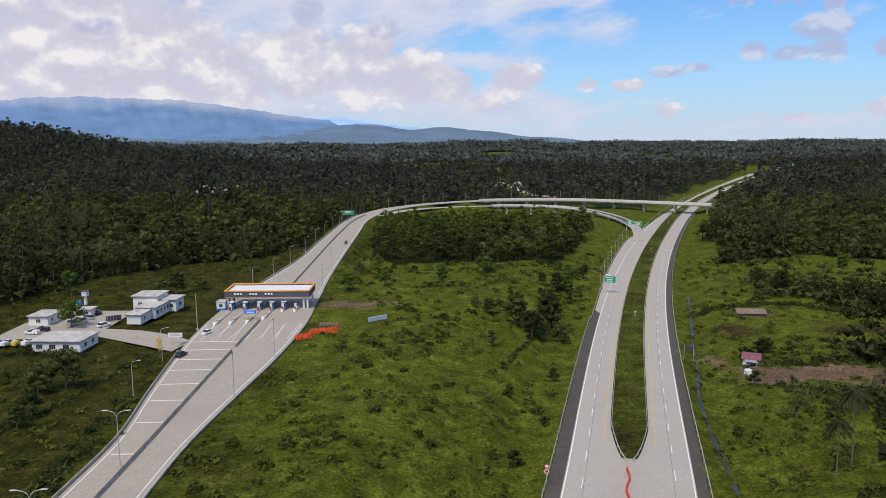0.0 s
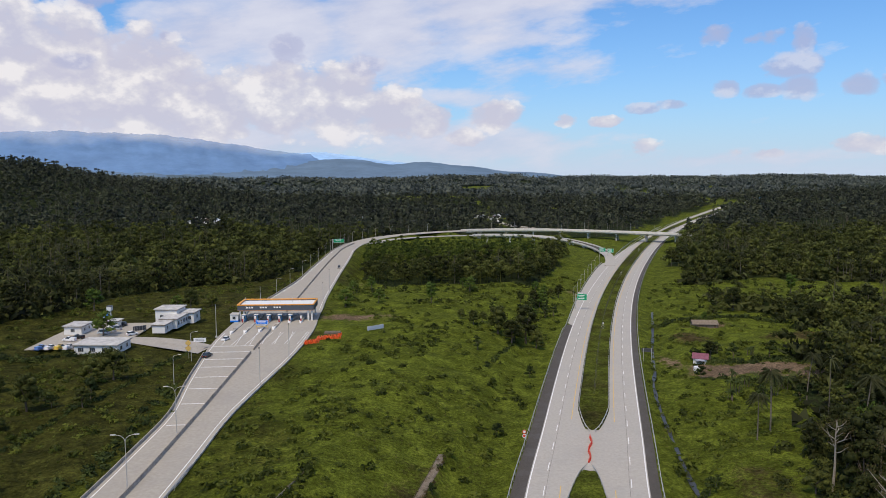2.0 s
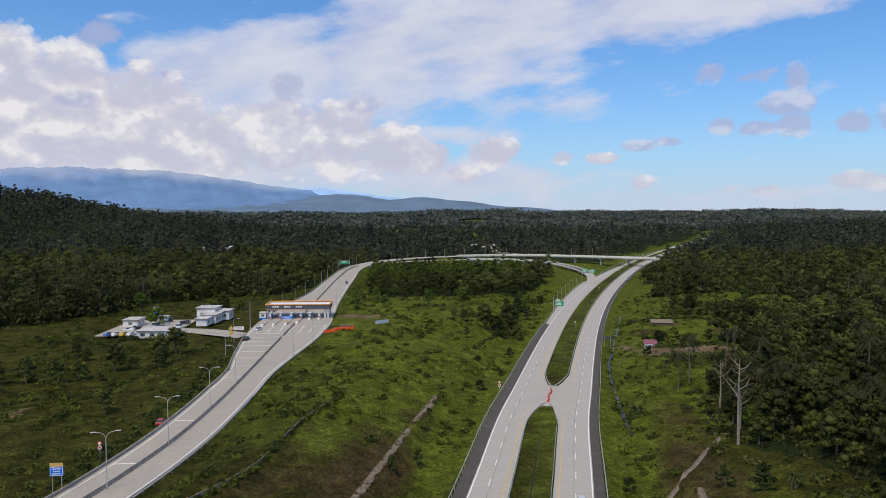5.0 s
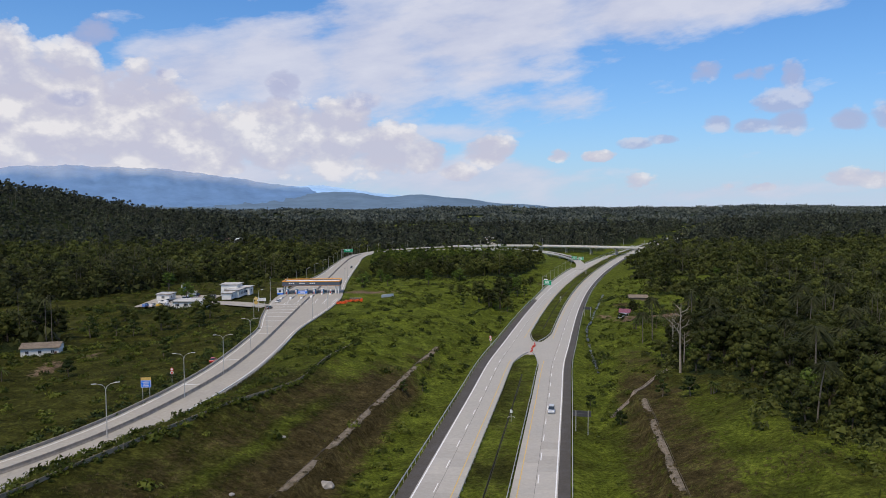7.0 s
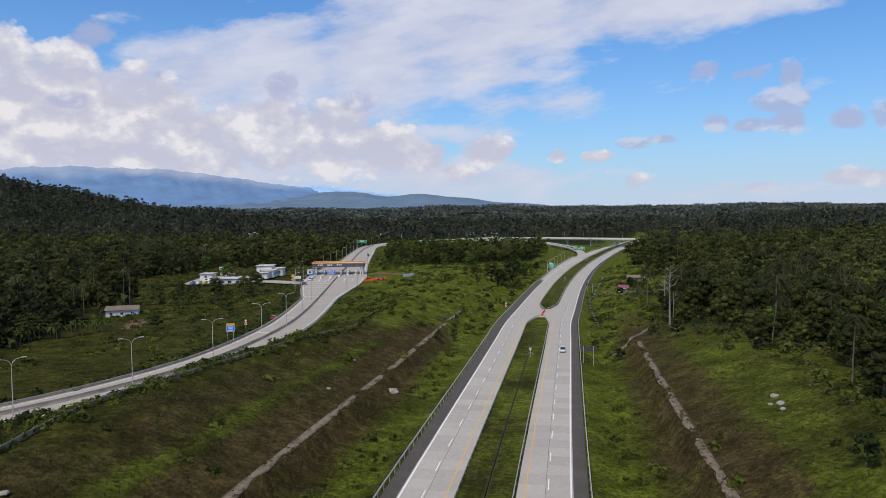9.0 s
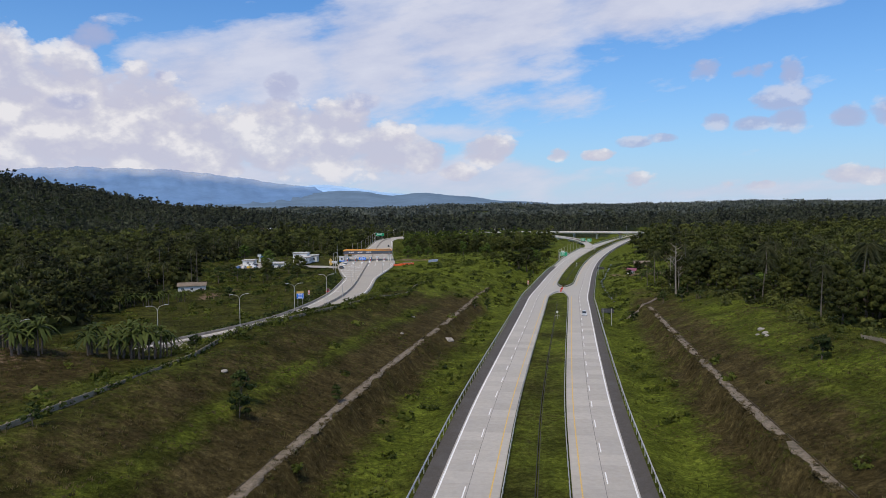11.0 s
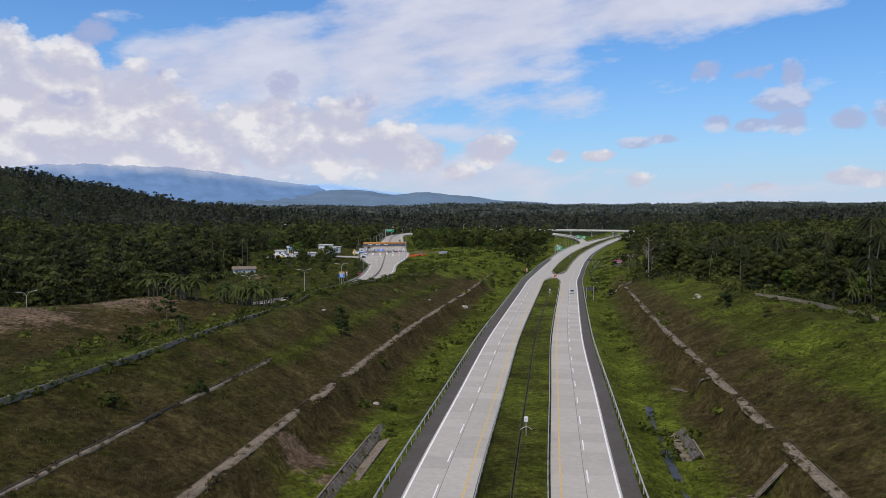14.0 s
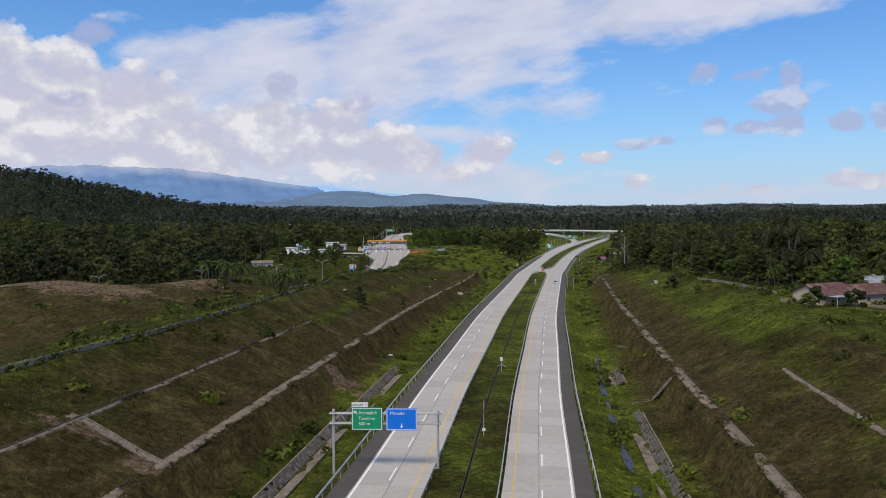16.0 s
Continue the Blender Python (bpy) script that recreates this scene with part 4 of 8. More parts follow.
near_y, far_y = -345, 296
crash_rail(road_line(near_y, far_y, lambda q: -np.interp(q, [-430, -100, 100, 310], [16.5, 16.6, 17.2, 17.2])), "galvanised steel crash rail along the outer shoulder")
crash_rail(road_line(near_y, 330, 16.5), "galvanised steel crash rail along the outer shoulder", mirror=True)
crash_rail(road_line(330, 940, 16.5), "galvanised steel crash rail along the outer shoulder", mirror=True, singly=False)
crash_rail(road_line(far_y, 545, lambda q: -widen(q) - 0.5), "galvanised steel crash rail beside the widened carriageway", singly=False)
crash_rail(road_line(600, 940, -16.6), "galvanised steel crash rail along the outer shoulder", singly=False)
for side in (-1, 1):
    edge = lambda q, side=side: side * np.maximum(median_half(q) - 0.3, 0.15)
    crash_rail(road_line(near_y, GAP0 - 2, edge, 3), "steel crash rail on the edge of the grassed median", mirror=side < 0)
    crash_rail(road_line(GAP1 + 2, 940, edge, 3), "steel crash rail on the edge of the grassed median", mirror=side < 0, singly=False)

def toll_at(y0, y1, off=0.0):
    """A stretch of the toll road, off metres to the right of its middle."""
    w = (TOLL_LINE[:, 1] >= y0 - 5.01) & (TOLL_LINE[:, 1] <= y1 + 5.01) & (TOLL_LINE[:, 0] < 20)
    o = off(TOLL_LINE[:, 1]) if callable(off) else off
    return beside(TOLL_LINE, o)[w]


JERSEY = [(-0.3, 0), (0.3, 0), (0.28, 0.12), (0.13, 0.4), (0.09, 0.95), (-0.09, 0.95), (-0.13, 0.4), (-0.28, 0.12)]


def wall_run(name, line, profile, mat, label, category="barrier", group=""):
    base = np.array(line[0])
    ob = part(name, Build().sweep(np.asarray(line) - base, profile), mat)
    ob.location = base
    return tagged(ob, label, category, group)


for a, b, say in ((-140, 160, "long low concrete barrier dividing the toll road"), (168, 226, "concrete divider before the toll plaza"), (238, 268, "short concrete divider before the toll islands"),
                  (312, 640, "concrete divider beyond the toll gate")):
    wall_run("concrete_barrier", toll_at(a, b), JERSEY, M["divider"], say, group="toll road dividers")
wall_run("parapet_wall", toll_at(-140, 228, lambda q: -toll_left(q) - 0.1), [(-0.12, -0.3), (0.12, -0.3), (0.12, 0.75), (-0.12, 0.75)], M["divider"], "low grey concrete edge wall along the toll road")
wall_run("parapet_wall", toll_at(312, 640, lambda q: -toll_left(q) - 0.1), [(-0.12, -0.3), (0.12, -0.3), (0.12, 0.75), (-0.12, 0.75)], M["divider"], "low grey concrete edge wall beyond the toll gate")
wall_run("kerb", toll_at(118, 280, lambda q: toll_right(q) + 0.1), [(-0.15, -0.3), (0.15, -0.3), (0.15, 0.2), (-0.15, 0.2)], M["kerb"], "weathered concrete kerb along the toll plaza", "kerb")
wall_run("kerb", toll_at(312, 640, lambda q: toll_right(q) + 0.1), [(-0.15, -0.3), (0.15, -0.3), (0.15, 0.25), (-0.15, 0.25)], M["kerb"], "weathered concrete kerb beyond the toll gate", "kerb")
crash_rail(toll_at(-140, 122, lambda q: toll_right(q) + 0.35), "steel crash rail along the toll road's outer edge")
for side, w in ((-1, toll_left), (1, toll_right)):
    part("edge_line", stripe(toll_at(-140, 262, lambda q: side * (w(q) - 1.2)) + (0, 0, 0.004), 0.22), M["white_paint"], toll)
    part("edge_line", stripe(toll_at(318, 640, lambda q: side * (w(q) - 1.2)) + (0, 0, 0.004), 0.22), M["white_paint"], toll)
bars = Build()
for y in (66, 100, 152, 170, 185, 198, 210.5, 221, 231.5, 241):
    line = toll_at(y, y, 0)[:1]
    x0 = -60.9 - float(toll_left(y)) + 1.6 if y > 110 else float(np.interp(y, TOLL_LINE[:, 1], TOLL_LINE[:, 0])) - 6.6
    x1 = x0 + (5.5 if y < 160 else min(15.0, float(toll_left(y)) - 2.4))
    bars.box(((x0 + x1) / 2, y, float(np.interp(y, TOLL_LINE[:, 1], TOLL_LINE[:, 2])) + 0.01), (x1 - x0, 0.4, 0.02), 2)
part("rumble_lines", bars, M["white_paint"], toll)
gores = Build()
for x in (-72.7, -67.5, -62.2, -57.7, -52.9, -48):
    for k in (-1, 1):
        gores.box((x + k * 2.4, 254, 9.815), (0.16, 22, 0.02), -k * 3)
part("lane_lines", gores, M["white_paint"], toll)

# precast fence on the crest of the cutting
FENCE = np.array([(-116, -262), (-107, -240), (-99.5, -215), (-94.5, -190), (-92, -177), (-89, -160), (-85.5, -132), (-81, -110), (-76, -68), (-67, -35), (-58, -5), (-49, 20), (-40, 44), (-33, 86), (-25, 118)], float)


def panel_fence(line, label, panel=2.6, high=1.05, cap=True, most=150):
    base = (line[0, 0], line[0, 1], float(ground(line[0, 0], line[0, 1])))
    ob = thing("panel_fence", base, label, "fence")
    line = dense(np.c_[line, np.zeros(len(line))], panel)
    z = ground(line[:, 0], line[:, 1], False)
    post = Build().box((0, 0, high / 2), (0.2, 0.2, high + 0.35)).mesh("fence_post", M["fence"])
    slab = Build()
    for k in range(3):
        slab.box((0, 0, high * (k + 0.5) / 3), (panel - 0.12, 0.07 + 0.012 * k, high / 3 - 0.03))
    slab = slab.mesh("fence_panel", M["fence"])
    for i in range(min(len(line) - 1, most)):
        p, q = line[i], line[i + 1]
        rz = math.degrees(math.atan2(q[1] - p[1], q[0] - p[0]))
        o = part("fence_post", post, None, ob)
        o.location = (p[0] - base[0], p[1] - base[1], z[i] - base[2] - 0.2)
        o = part("fence_panel", slab, None, ob)
        o.matrix_basis = pose((p[0] + q[0]) / 2 - base[0], (p[1] + q[1]) / 2 - base[1], (z[i] + z[i + 1]) / 2 - base[2] - 0.15, 0, -math.degrees(math.atan2(z[i + 1] - z[i], panel)), rz)
    return ob


panel_fence(FENCE, "weathered precast concrete panel fence overgrown with creepers", high=0.9)
panel_fence(np.array([(49, -91), (50, -115), (48.5, -132), (47, -148)], float), "old concrete panel fence on the crest of the cutting")

# benches of the cutting: broken concrete apron with its open drain
def bench(offset, y0, y1, label, wide=1.9, seed=0):
    """A strip of broken concrete along a bench, in uneven pieces, with a drain behind it."""
    first = road_line(y0, y0 + 1, offset, 1)[0]
    base = (first[0], first[1], float(ground(first[0], first[1], False)))
    ob = thing("bench_drain", base, label, "drain", group="cutting drains")
    local = random.Random(seed)
    side = 1 if offset > 0 else -1
    q, rubble = y0, Build()
    while q < y1 - 3:
        run = min(local.uniform(9, 34), y1 - q)
        line = road_line(q, q + run, offset, 0.8)
        n = len(line)
        end = np.minimum(1, np.minimum(np.arange(n), np.arange(n)[::-1]) / 5.0 + 0.1)
        inner = wide * 0.52 * np.ones(n)
        outer = (wide * (0.46 + 0.07 * waves(line[:, 0], line[:, 1], 14, seed)) + np.array([local.uniform(-0.13, 0.13) for _ in range(n)])).clip(0.2)
        v, f = [], []
        for o, lift in ((inner, -0.12), (inner * 0.94, 0.13), (-outer * end * 0.9, 0.09), (-outer * end, -0.12)):
            e = beside(line, side * o)
            e[:, 2] = ground(e[:, 0], e[:, 1]) + lift
            v += [tuple(p) for p in e - np.array(base)]
        for k in range(3):
            for i in range(n - 1):
                f.append((k * n + i, k * n + i + 1, (k + 1) * n + i + 1, (k + 1) * n + i))
        part("apron_piece", Build().add(v, f), M["bench_soil"], ob, smooth=True)
        for _ in range(1):
            o = beside(line, -side * np.array([local.uniform(-0.5 * wide, 1.25 * float(k)) for k in outer]))
            o[:, 2] = ground(o[:, 0], o[:, 1])
            for p in (o - np.array(base))[::2]:
                w = local.uniform(0.04, 0.17)
                rubble.box((p[0], p[1], p[2] + 0.04), (w * 1.6, w, 0.12 + w * 0.4), local.uniform(0, 180), 0.7)
        q += run + (local.uniform(2.0, 9.0) if local.random() < 0.55 else -0.6)
    tagged(part("rubble", rubble, M["rubble"], ob), kind="stuff")
    line = road_line(y0, y1, offset + side * (wide * 0.5 + 0.12), 2)
    line[:, 2] = ground(line[:, 0], line[:, 1]) + 0.09
    part("channel", Build().sweep(line - np.array(base), [(-0.17, -0.3), (-0.17, 0.0), (-0.12, 0.0), (-0.12, -0.2), (0.12, -0.2), (0.12, 0.06), (0.2, 0.06), (0.2, -0.3)]), paint("drain_channel", (0.085, 0.07, 0.052), 0.95, 0.4), ob)
    return ob


bench(-35.2, -335, 128, "bench of broken concrete with an open drain across the grassed cutting", 1.9, 1)
bench(-46.6, -335, -165, "upper bench of broken concrete across the grassed cutting", 0.55, 2)
bench(35.6, -335, 60, "bench of broken concrete with an open drain across the grassed cutting", 1.8, 3)
bench(47.6, -300, -218, "upper bench of broken concrete across the grassed cutting", 0.9, 4)


def chute(points, label, wide=1.1):
    """A concrete chute running down the slope."""
    line = dense(np.c_[np.array(points, float), np.zeros(len(points))], 2.5)
    line[:, 2] = ground(line[:, 0], line[:, 1], False) + 0.1
    base = line[0].copy()
    ob = thing("slope_chute", tuple(base), label, "drain", group="slope chutes")
    w = wide / 2
    part("floor", Build().sweep(line - base, [(-w, -0.2), (w, -0.2), (w, 0.0), (-w, 0.0)]), M["old_concrete"], ob)
    for s in (-1, 1):
        part("side_wall", Build().sweep(beside(line - base, s * w), [(-0.1, -0.2), (0.1, -0.2), (0.1, 0.16), (-0.1, 0.16)]), M["old_concrete"], ob)
    return ob


chute([(-95, -246.5), (-89.5, -248), (-83, -250)], "narrow weathered concrete chute running down the cutting slope")
chute([(46, 47), (52, 56), (58.5, 63), (68, 75), (78, 86)], "pale eroded concrete chute on the cutting slope", 0.9)
chute([(7.5, -158), (6.2, -151), (5.1, -145)], "narrow weathered concrete chute running down the cutting slope", 0.7)
chute([(-3.5, -206), (-7.5, -205), (-10.5, -204)], "narrow weathered concrete chute running down the cutting slope", 0.8)


# masonry channels at the foot of the cutting
def masonry(offset, y0, y1, label, seed, wall=1.7):
    first = road_line(y0, y0 + 1, offset, 1)[0]
    base = np.array((first[0], first[1], float(ground(first[0], first[1], False))))
    ob = thing("masonry_channel", tuple(base), label, "drain", group="masonry channels")
    local = random.Random(seed)
    side = 1 if offset > 0 else -1
    line = road_line(y0, y1, offset, 3)
    line[:, 2] = ground(line[:, 0], line[:, 1], False)
    part("bed", Build().sweep(line - base, [(-0.7, -0.2), (0.8, -0.2), (0.8, 0.12), (-0.7, 0.06)]), M["bench_soil"], ob)
    part("coping", Build().sweep(beside(line - base, side * (wall + 0.75)), [(-0.13, 0.4), (0.13, 0.4), (0.13, 0.82), (-0.13, 0.82)]), M["old_concrete"], ob)
    stone = []
    for k in range(5):
        b = Build()
        v, f = [], []
        n = 6
        for ring, z in ((1.0, 0.0), (0.82, 0.16)):
            for j in range(n):
                u = 2 * math.pi * j / n
                r = ring * local.uniform(0.8, 1.15)
                v.append((math.cos(u) * r * 0.36, math.sin(u) * r * 0.27, z))
        f = [tuple(range(6, 12))] + [(j, (j + 1) % n, n + (j + 1) % n, n + j) for j in range(n)]
        stone.append(b.add(v, f).mesh("stone", M["stone"]))
    count = 0
    for q in np.arange(y0, y1, 0.62):
        c = road_line(q, q + 1, offset + side * 0.9, 1)[0]
        g = float(ground(c[0], c[1], False))
        for row in range(3):
            if count >= 290 or local.random() < 0.08:
                continue
            p = road_line(q + local.uniform(-0.1, 0.1), q + 1, offset + side * (0.95 + 0.42 * row), 1)[0]
            o = part("stone", stone[local.randrange(5)], None, ob)
            tilt = -side * 52
            o.matrix_basis = pose(p[0] - base[0], p[1] - base[1], g - base[2] + 0.2 + 0.27 * row, 0, tilt, local.uniform(-14, 14) - 12)
            o.scale = (local.uniform(0.8, 1.2),) * 3
            count += 1
    return ob


M["stone"] = material("masonry_stone", (0.11, 0.1, 0.085), 0.92, scale=1.5, vary=0.3, bump=0.4, bump_scale=5, random=0.3)
masonry(-23.0, -262, -214, "stone masonry side channel with a concrete coping", 5)
masonry(-22.2, -214, -172, "stone masonry side channel with a concrete coping", 6)
masonry(25.3, -262, -206, "stone masonry bank of the stream beside the motorway", 7)
masonry(25.0, -182, -168, "stone masonry bank of the stream beside the motorway", 8)

# the stream in the right-hand ditch
STREAM = np.array([(-27, -262), (-21, -236), (-19, -225), (-15.5, -208), (-13, -196), (-8, -173), (-3.5, -155)], float)
STREAM2 = np.array([(58, 105), (62.5, 128), (67.5, 152), (72.5, 176), (79, 203), (89, 232), (97, 258), (108, 290), (128, 350)], float)
M["water"] = material("shallow_water", (0.03, 0.03, 0.028), 0.42, scale=0.7, vary=0.4, bump=0.4, bump_scale=3, spec=0.5)
for pts, say in ((STREAM, "thin shallow stream in the ditch below the motorway"), (STREAM2, "dark narrow stream in the ditch beside the motorway")):
    line = dense(np.c_[pts, np.zeros(len(pts))], 3)
    line[:, 2] = np.maximum(ground(line[:, 0], line[:, 1]), ground(line[:, 0], line[:, 1], False)) + 0.1
    k = 0.55 + 0.3 * waves(line[:, 0], line[:, 1], 6, 1.0)
    tagged(part("water_stream", ribbon(beside(line, -k), beside(line, k), 0.05), M["water"]), say, "stream", kind="structure")

# concrete slabs of the carriageways, tone by tone
row = 0
for q in np.arange(-335, 25, 5.0):
    for lo, hi in ((-13.7, -9.3), (-9.3, -4.8), (4.8, 9.3), (9.3, 13.7)):
        a, b = road_line(q + 0.02, q + 4.98, lo + 0.015, 4.96), road_line(q + 0.02, q + 4.98, hi - 0.015, 4.96)
        part("slab", ribbon(a + (0, 0, 0.01), b + (0, 0, 0.01), 0.05), M["slab"], motorway)

# ---------------------------------------------------------------- words
def words(text, size, mat, parent, at, rx=90.0, rz=0.0, name="lettering"):
    """Raised letters as a mesh, standing upright."""
    cu = bpy.data.curves.new(name, "FONT")
    cu.body, cu.size, cu.extrude = text, size, 0.006
    tmp = new(name, cu)
    bpy.context.view_layer.update()
    me = bpy.data.meshes.new_from_object(tmp.evaluated_get(bpy.context.evaluated_depsgraph_get()))
    bpy.data.objects.remove(tmp)
    me.materials.clear()
    me.materials.append(mat)
    ob = part(name, me, None, parent)
    ob.matrix_basis = pose(*at, rx, 0, rz)
    return ob


GREEN, BLUE, WHITE = paint("sign_green", (0.004, 0.3, 0.13), 0.45, 0.05), paint("sign_blue", (0.003, 0.18, 0.78), 0.45, 0.05), paint("sign_white", (0.8, 0.8, 0.8), 0.5, 0.04)
ORANGE, YELLOW, RED = paint("orange_paint", (0.75, 0.33, 0.04), 0.5), paint("yellow_paint", (0.72, 0.42, 0.03), 0.5), paint("red_plastic", (0.62, 0.06, 0.03), 0.45)
GREY_PANEL = paint("grey_cladding", (0.085, 0.1, 0.13), 0.5, 0.1)
BLACK = paint("black_rubber", (0.012, 0.012, 0.013), 0.85)


def board(parent, at, w, h, mat, name="panel", border=True, rz=0.0):
    """A sign panel with a raised white border, facing -y."""
    p = part(name, Build().bevelled((0, 0, 0), (w, 0.08, h), 0.015), mat, parent)
    p.matrix_basis = pose(*at, 0, 0, rz)
    if border:
        b, k = Build(), 0.09
        for cx, cz, sx, sz in ((0, h / 2 - 0.1, w - 0.16, k), (0, -h / 2 + 0.1, w - 0.16, k), (-w / 2 + 0.1, 0, k, h - 0.34), (w / 2 - 0.1, 0, k, h - 0.34)):
            b.box((cx, -0.045, cz), (sx, 0.012, sz))
        part("border", b, WHITE, p)
    return p


def gantry():
    """The sign gantry over the carriageway."""
    y = -240.0
    x0, x1, z = -63.0, -49.2, float(road_z(y))
    ob = thing("sign_gantry", (x0, y - 0.8, z), "grey steel sign gantry over the carriageway with exit signs", "gantry", rz=-5)
    span = 14.0
    for k, dz in ((0, -1.6), (span, -0.2)):
        c = part("column", Build().tube((k, 0, dz), (k, 0, 8.0), 0.2, 0.16, 12), M["steel"], ob)
        part("base_plate", Build().bevelled((k, 0, dz + 0.05), (1.0, 1.0, 0.5), 0.05), M["kerb"], c, "concrete footing")
        part("cap", Build().tube((k, 0, 8.0), (k, 0, 8.12), 0.2, 0.08, 12), M["steel"], c)
    for dz in (6.2, 7.55):
        for dy in (-0.3, 0.3):
            part("chord", Build().tube((-0.5, dy, dz), (span + 0.5, dy, dz), 0.085, n=8), M["steel"], ob)
    for i in range(15):
        a = i * span / 14
        b = min(span, a + span / 14)
        up = i % 2 == 0
        part("brace", Build().tube((a, -0.3, 6.2 if up else 7.55), (b, -0.3, 7.55 if up else 6.2), 0.035, n=6), M["steel"], ob)
    g = board(ob, (4.6, -0.55, 6.95), 4.1, 3.0, GREEN, "exit_sign")
    words("Airmadidi", 0.62, WHITE, g, (-1.15, -0.06, 0.62))
    words("Tondano", 0.62, WHITE, g, (-1.15, -0.06, -0.12))
    words("500 m", 0.62, WHITE, g, (-1.15, -0.06, -0.86))
    arrow = Build().box((-1.5, -0.055, 0.86), (0.1, 0.012, 0.5))
    part("arrow", Build().add([(-1.78, -0.05, 1.1), (-1.38, -0.05, 1.1), (-1.5, -0.05, 0.98), (-1.3, -0.05, 0.72), (-1.4, -0.05, 0.62), (-1.62, -0.05, 0.86), (-1.78, -0.05, 0.7)],
                              [(0, 1, 2), (0, 2, 5), (0, 5, 6), (2, 3, 4, 5)]), WHITE, g)
    s = board(ob, (9.2, -0.55, 6.9), 4.1, 3.0, BLUE, "direction_sign")
    words("Manado", 0.62, WHITE, s, (-1.55, -0.06, 0.62))
    part("arrow", Build().add([(-0.07, -0.05, -0.55), (0.07, -0.05, -0.55), (0.07, -0.05, -0.95), (0.26, -0.05, -0.82), (0.0, -0.05, -1.2), (-0.26, -0.05, -0.82), (-0.07, -0.05, -0.95)],
                              [(0, 6, 2, 1), (5, 4, 6), (6, 4, 2), (2, 4, 3)]), WHITE, s)
    k = board(ob, (3.65, -0.55, 8.85), 2.2, 0.62, WHITE, "exit_plate", border=False)
    words("KELUAR  11", 0.4, paint("sign_black", (0.02, 0.02, 0.02), 0.5), k, (-1.0, -0.06, -0.13))
    return ob


gantry()


def shoulder_sign(name, at, rz, label, w, h, mat, high, bars=3, arm=True, extra=None):
    """A big sign on an arm reaching over the road, from a post on the verge."""
    ob = thing(name, at, label, "road sign", rz=rz)
    part("post", Build().tube((0, 0, -0.4), (0, 0, high + h), 0.2, 0.16, 10), M["steel"], ob)
    reach = w / 2 + (0.9 if arm else 0)
    if arm:
        for dz in (high + 0.4, high + h - 0.4):
            part("arm", Build().tube((0, 0, dz), (reach + w / 2, 0, dz), 0.09, n=8), M["steel"], ob)
    p = board(ob, (reach, -0.25, high + h / 2), w, h, mat)
    for i in range(bars):
        part("text_bar", Build().box((-w * 0.06, -0.055, h * (0.26 - 0.25 * i)), (w * (0.62 - 0.1 * (i % 2)), 0.012, h * 0.1)), WHITE, p)
    if extra:
        board(ob, (reach - w * 0.2, -0.25, high + h + 0.4), w * 0.5, 0.6, WHITE, "exit_plate", border=False)
    return ob


shoulder_sign("exit_sign", (86.6, 352, float(road_z(352)) - 0.3), -18, "green overhead exit sign on a single steel post", 5.2, 3.4, GREEN, 5.4, extra=True)
shoulder_sign("nose_sign", (170.5, 592, 1.6), -22, "green direction sign at the slip road's nose", 5.0, 3.4, GREEN, 4.6, arm=False)
shoulder_sign("nose_sign", (164.0, 594, 1.6), -22, "green direction sign over the slip road", 5.0, 3.4, GREEN, 5.2, arm=False)
shoulder_sign("direction_sign", (-66, 600, 9.9), 0, "wide green direction sign beyond the toll gate", 9.0, 3.2, GREEN, 5.5, bars=2)


def rear_sign(at, rz, label):
    """A sign seen from behind: dark back with stiffeners on two posts."""
    ob = thing("road_sign", at, label, "road sign", rz=rz)
    for x in (-1.5, 1.5):
        part("post", Build().tube((x, 0, -1.0), (x, 0, 5.6), 0.09, 0.09, 8), M["steel"], ob)
    p = part("panel", Build().bevelled((0, 0.12, 4.8), (4.4, 0.06, 1.5), 0.015), paint("sign_back", (0.07, 0.07, 0.075), 0.5, 0.1), ob)
    for z in (4.2, 4.8, 5.4):
        part("stiffener", Build().box((0, 0.05, z), (4.5, 0.08, 0.09)), M["dark_steel"], p)
    return ob


rear_sign((34.2, 33, 3.6), -15, "dark back of a large road sign on two posts")
rear_sign((89.2, 241, 1.2), -16, "dark back of a large road sign on two posts")


def small_sign(name, at, label, mats, high=2.2, size=0.8, shape="disc", rz=0.0):
    ob = thing(name, at, label, "road sign", rz=rz)
    part("post", Build().tube((0, 0, -0.5), (0, 0, high + size * len(mats)), 0.05, n=6), M["steel"], ob)
    for i, m in enumerate(mats):
        z = high + size * (i + 0.5)
        if shape == "disc":
            part("plate", Build().tube((0, -0.05, z), (0, -0.09, z), size * 0.48, n=14), m, ob)
            part("face", Build().tube((0, -0.09, z), (0, -0.1, z), size * 0.32, n=14), WHITE if m is not WHITE else RED, ob)
        elif shape == "diamond":
            q = size * 0.62
            part("plate", Build().add([(x, y, z + k) for y in (-0.05, -0.09) for x, k in ((-q, 0), (0, -q), (q, 0), (0, q))],
                                      [(0, 3, 2, 1), (4, 5, 6, 7), (0, 1, 5, 4), (1, 2, 6, 5), (2, 3, 7, 6), (3, 0, 4, 7)]), m, ob)
        else:
            part("plate", Build().bevelled((0, -0.08, z), (size, 0.05, size * 0.92), 0.01), m, ob)
    return ob


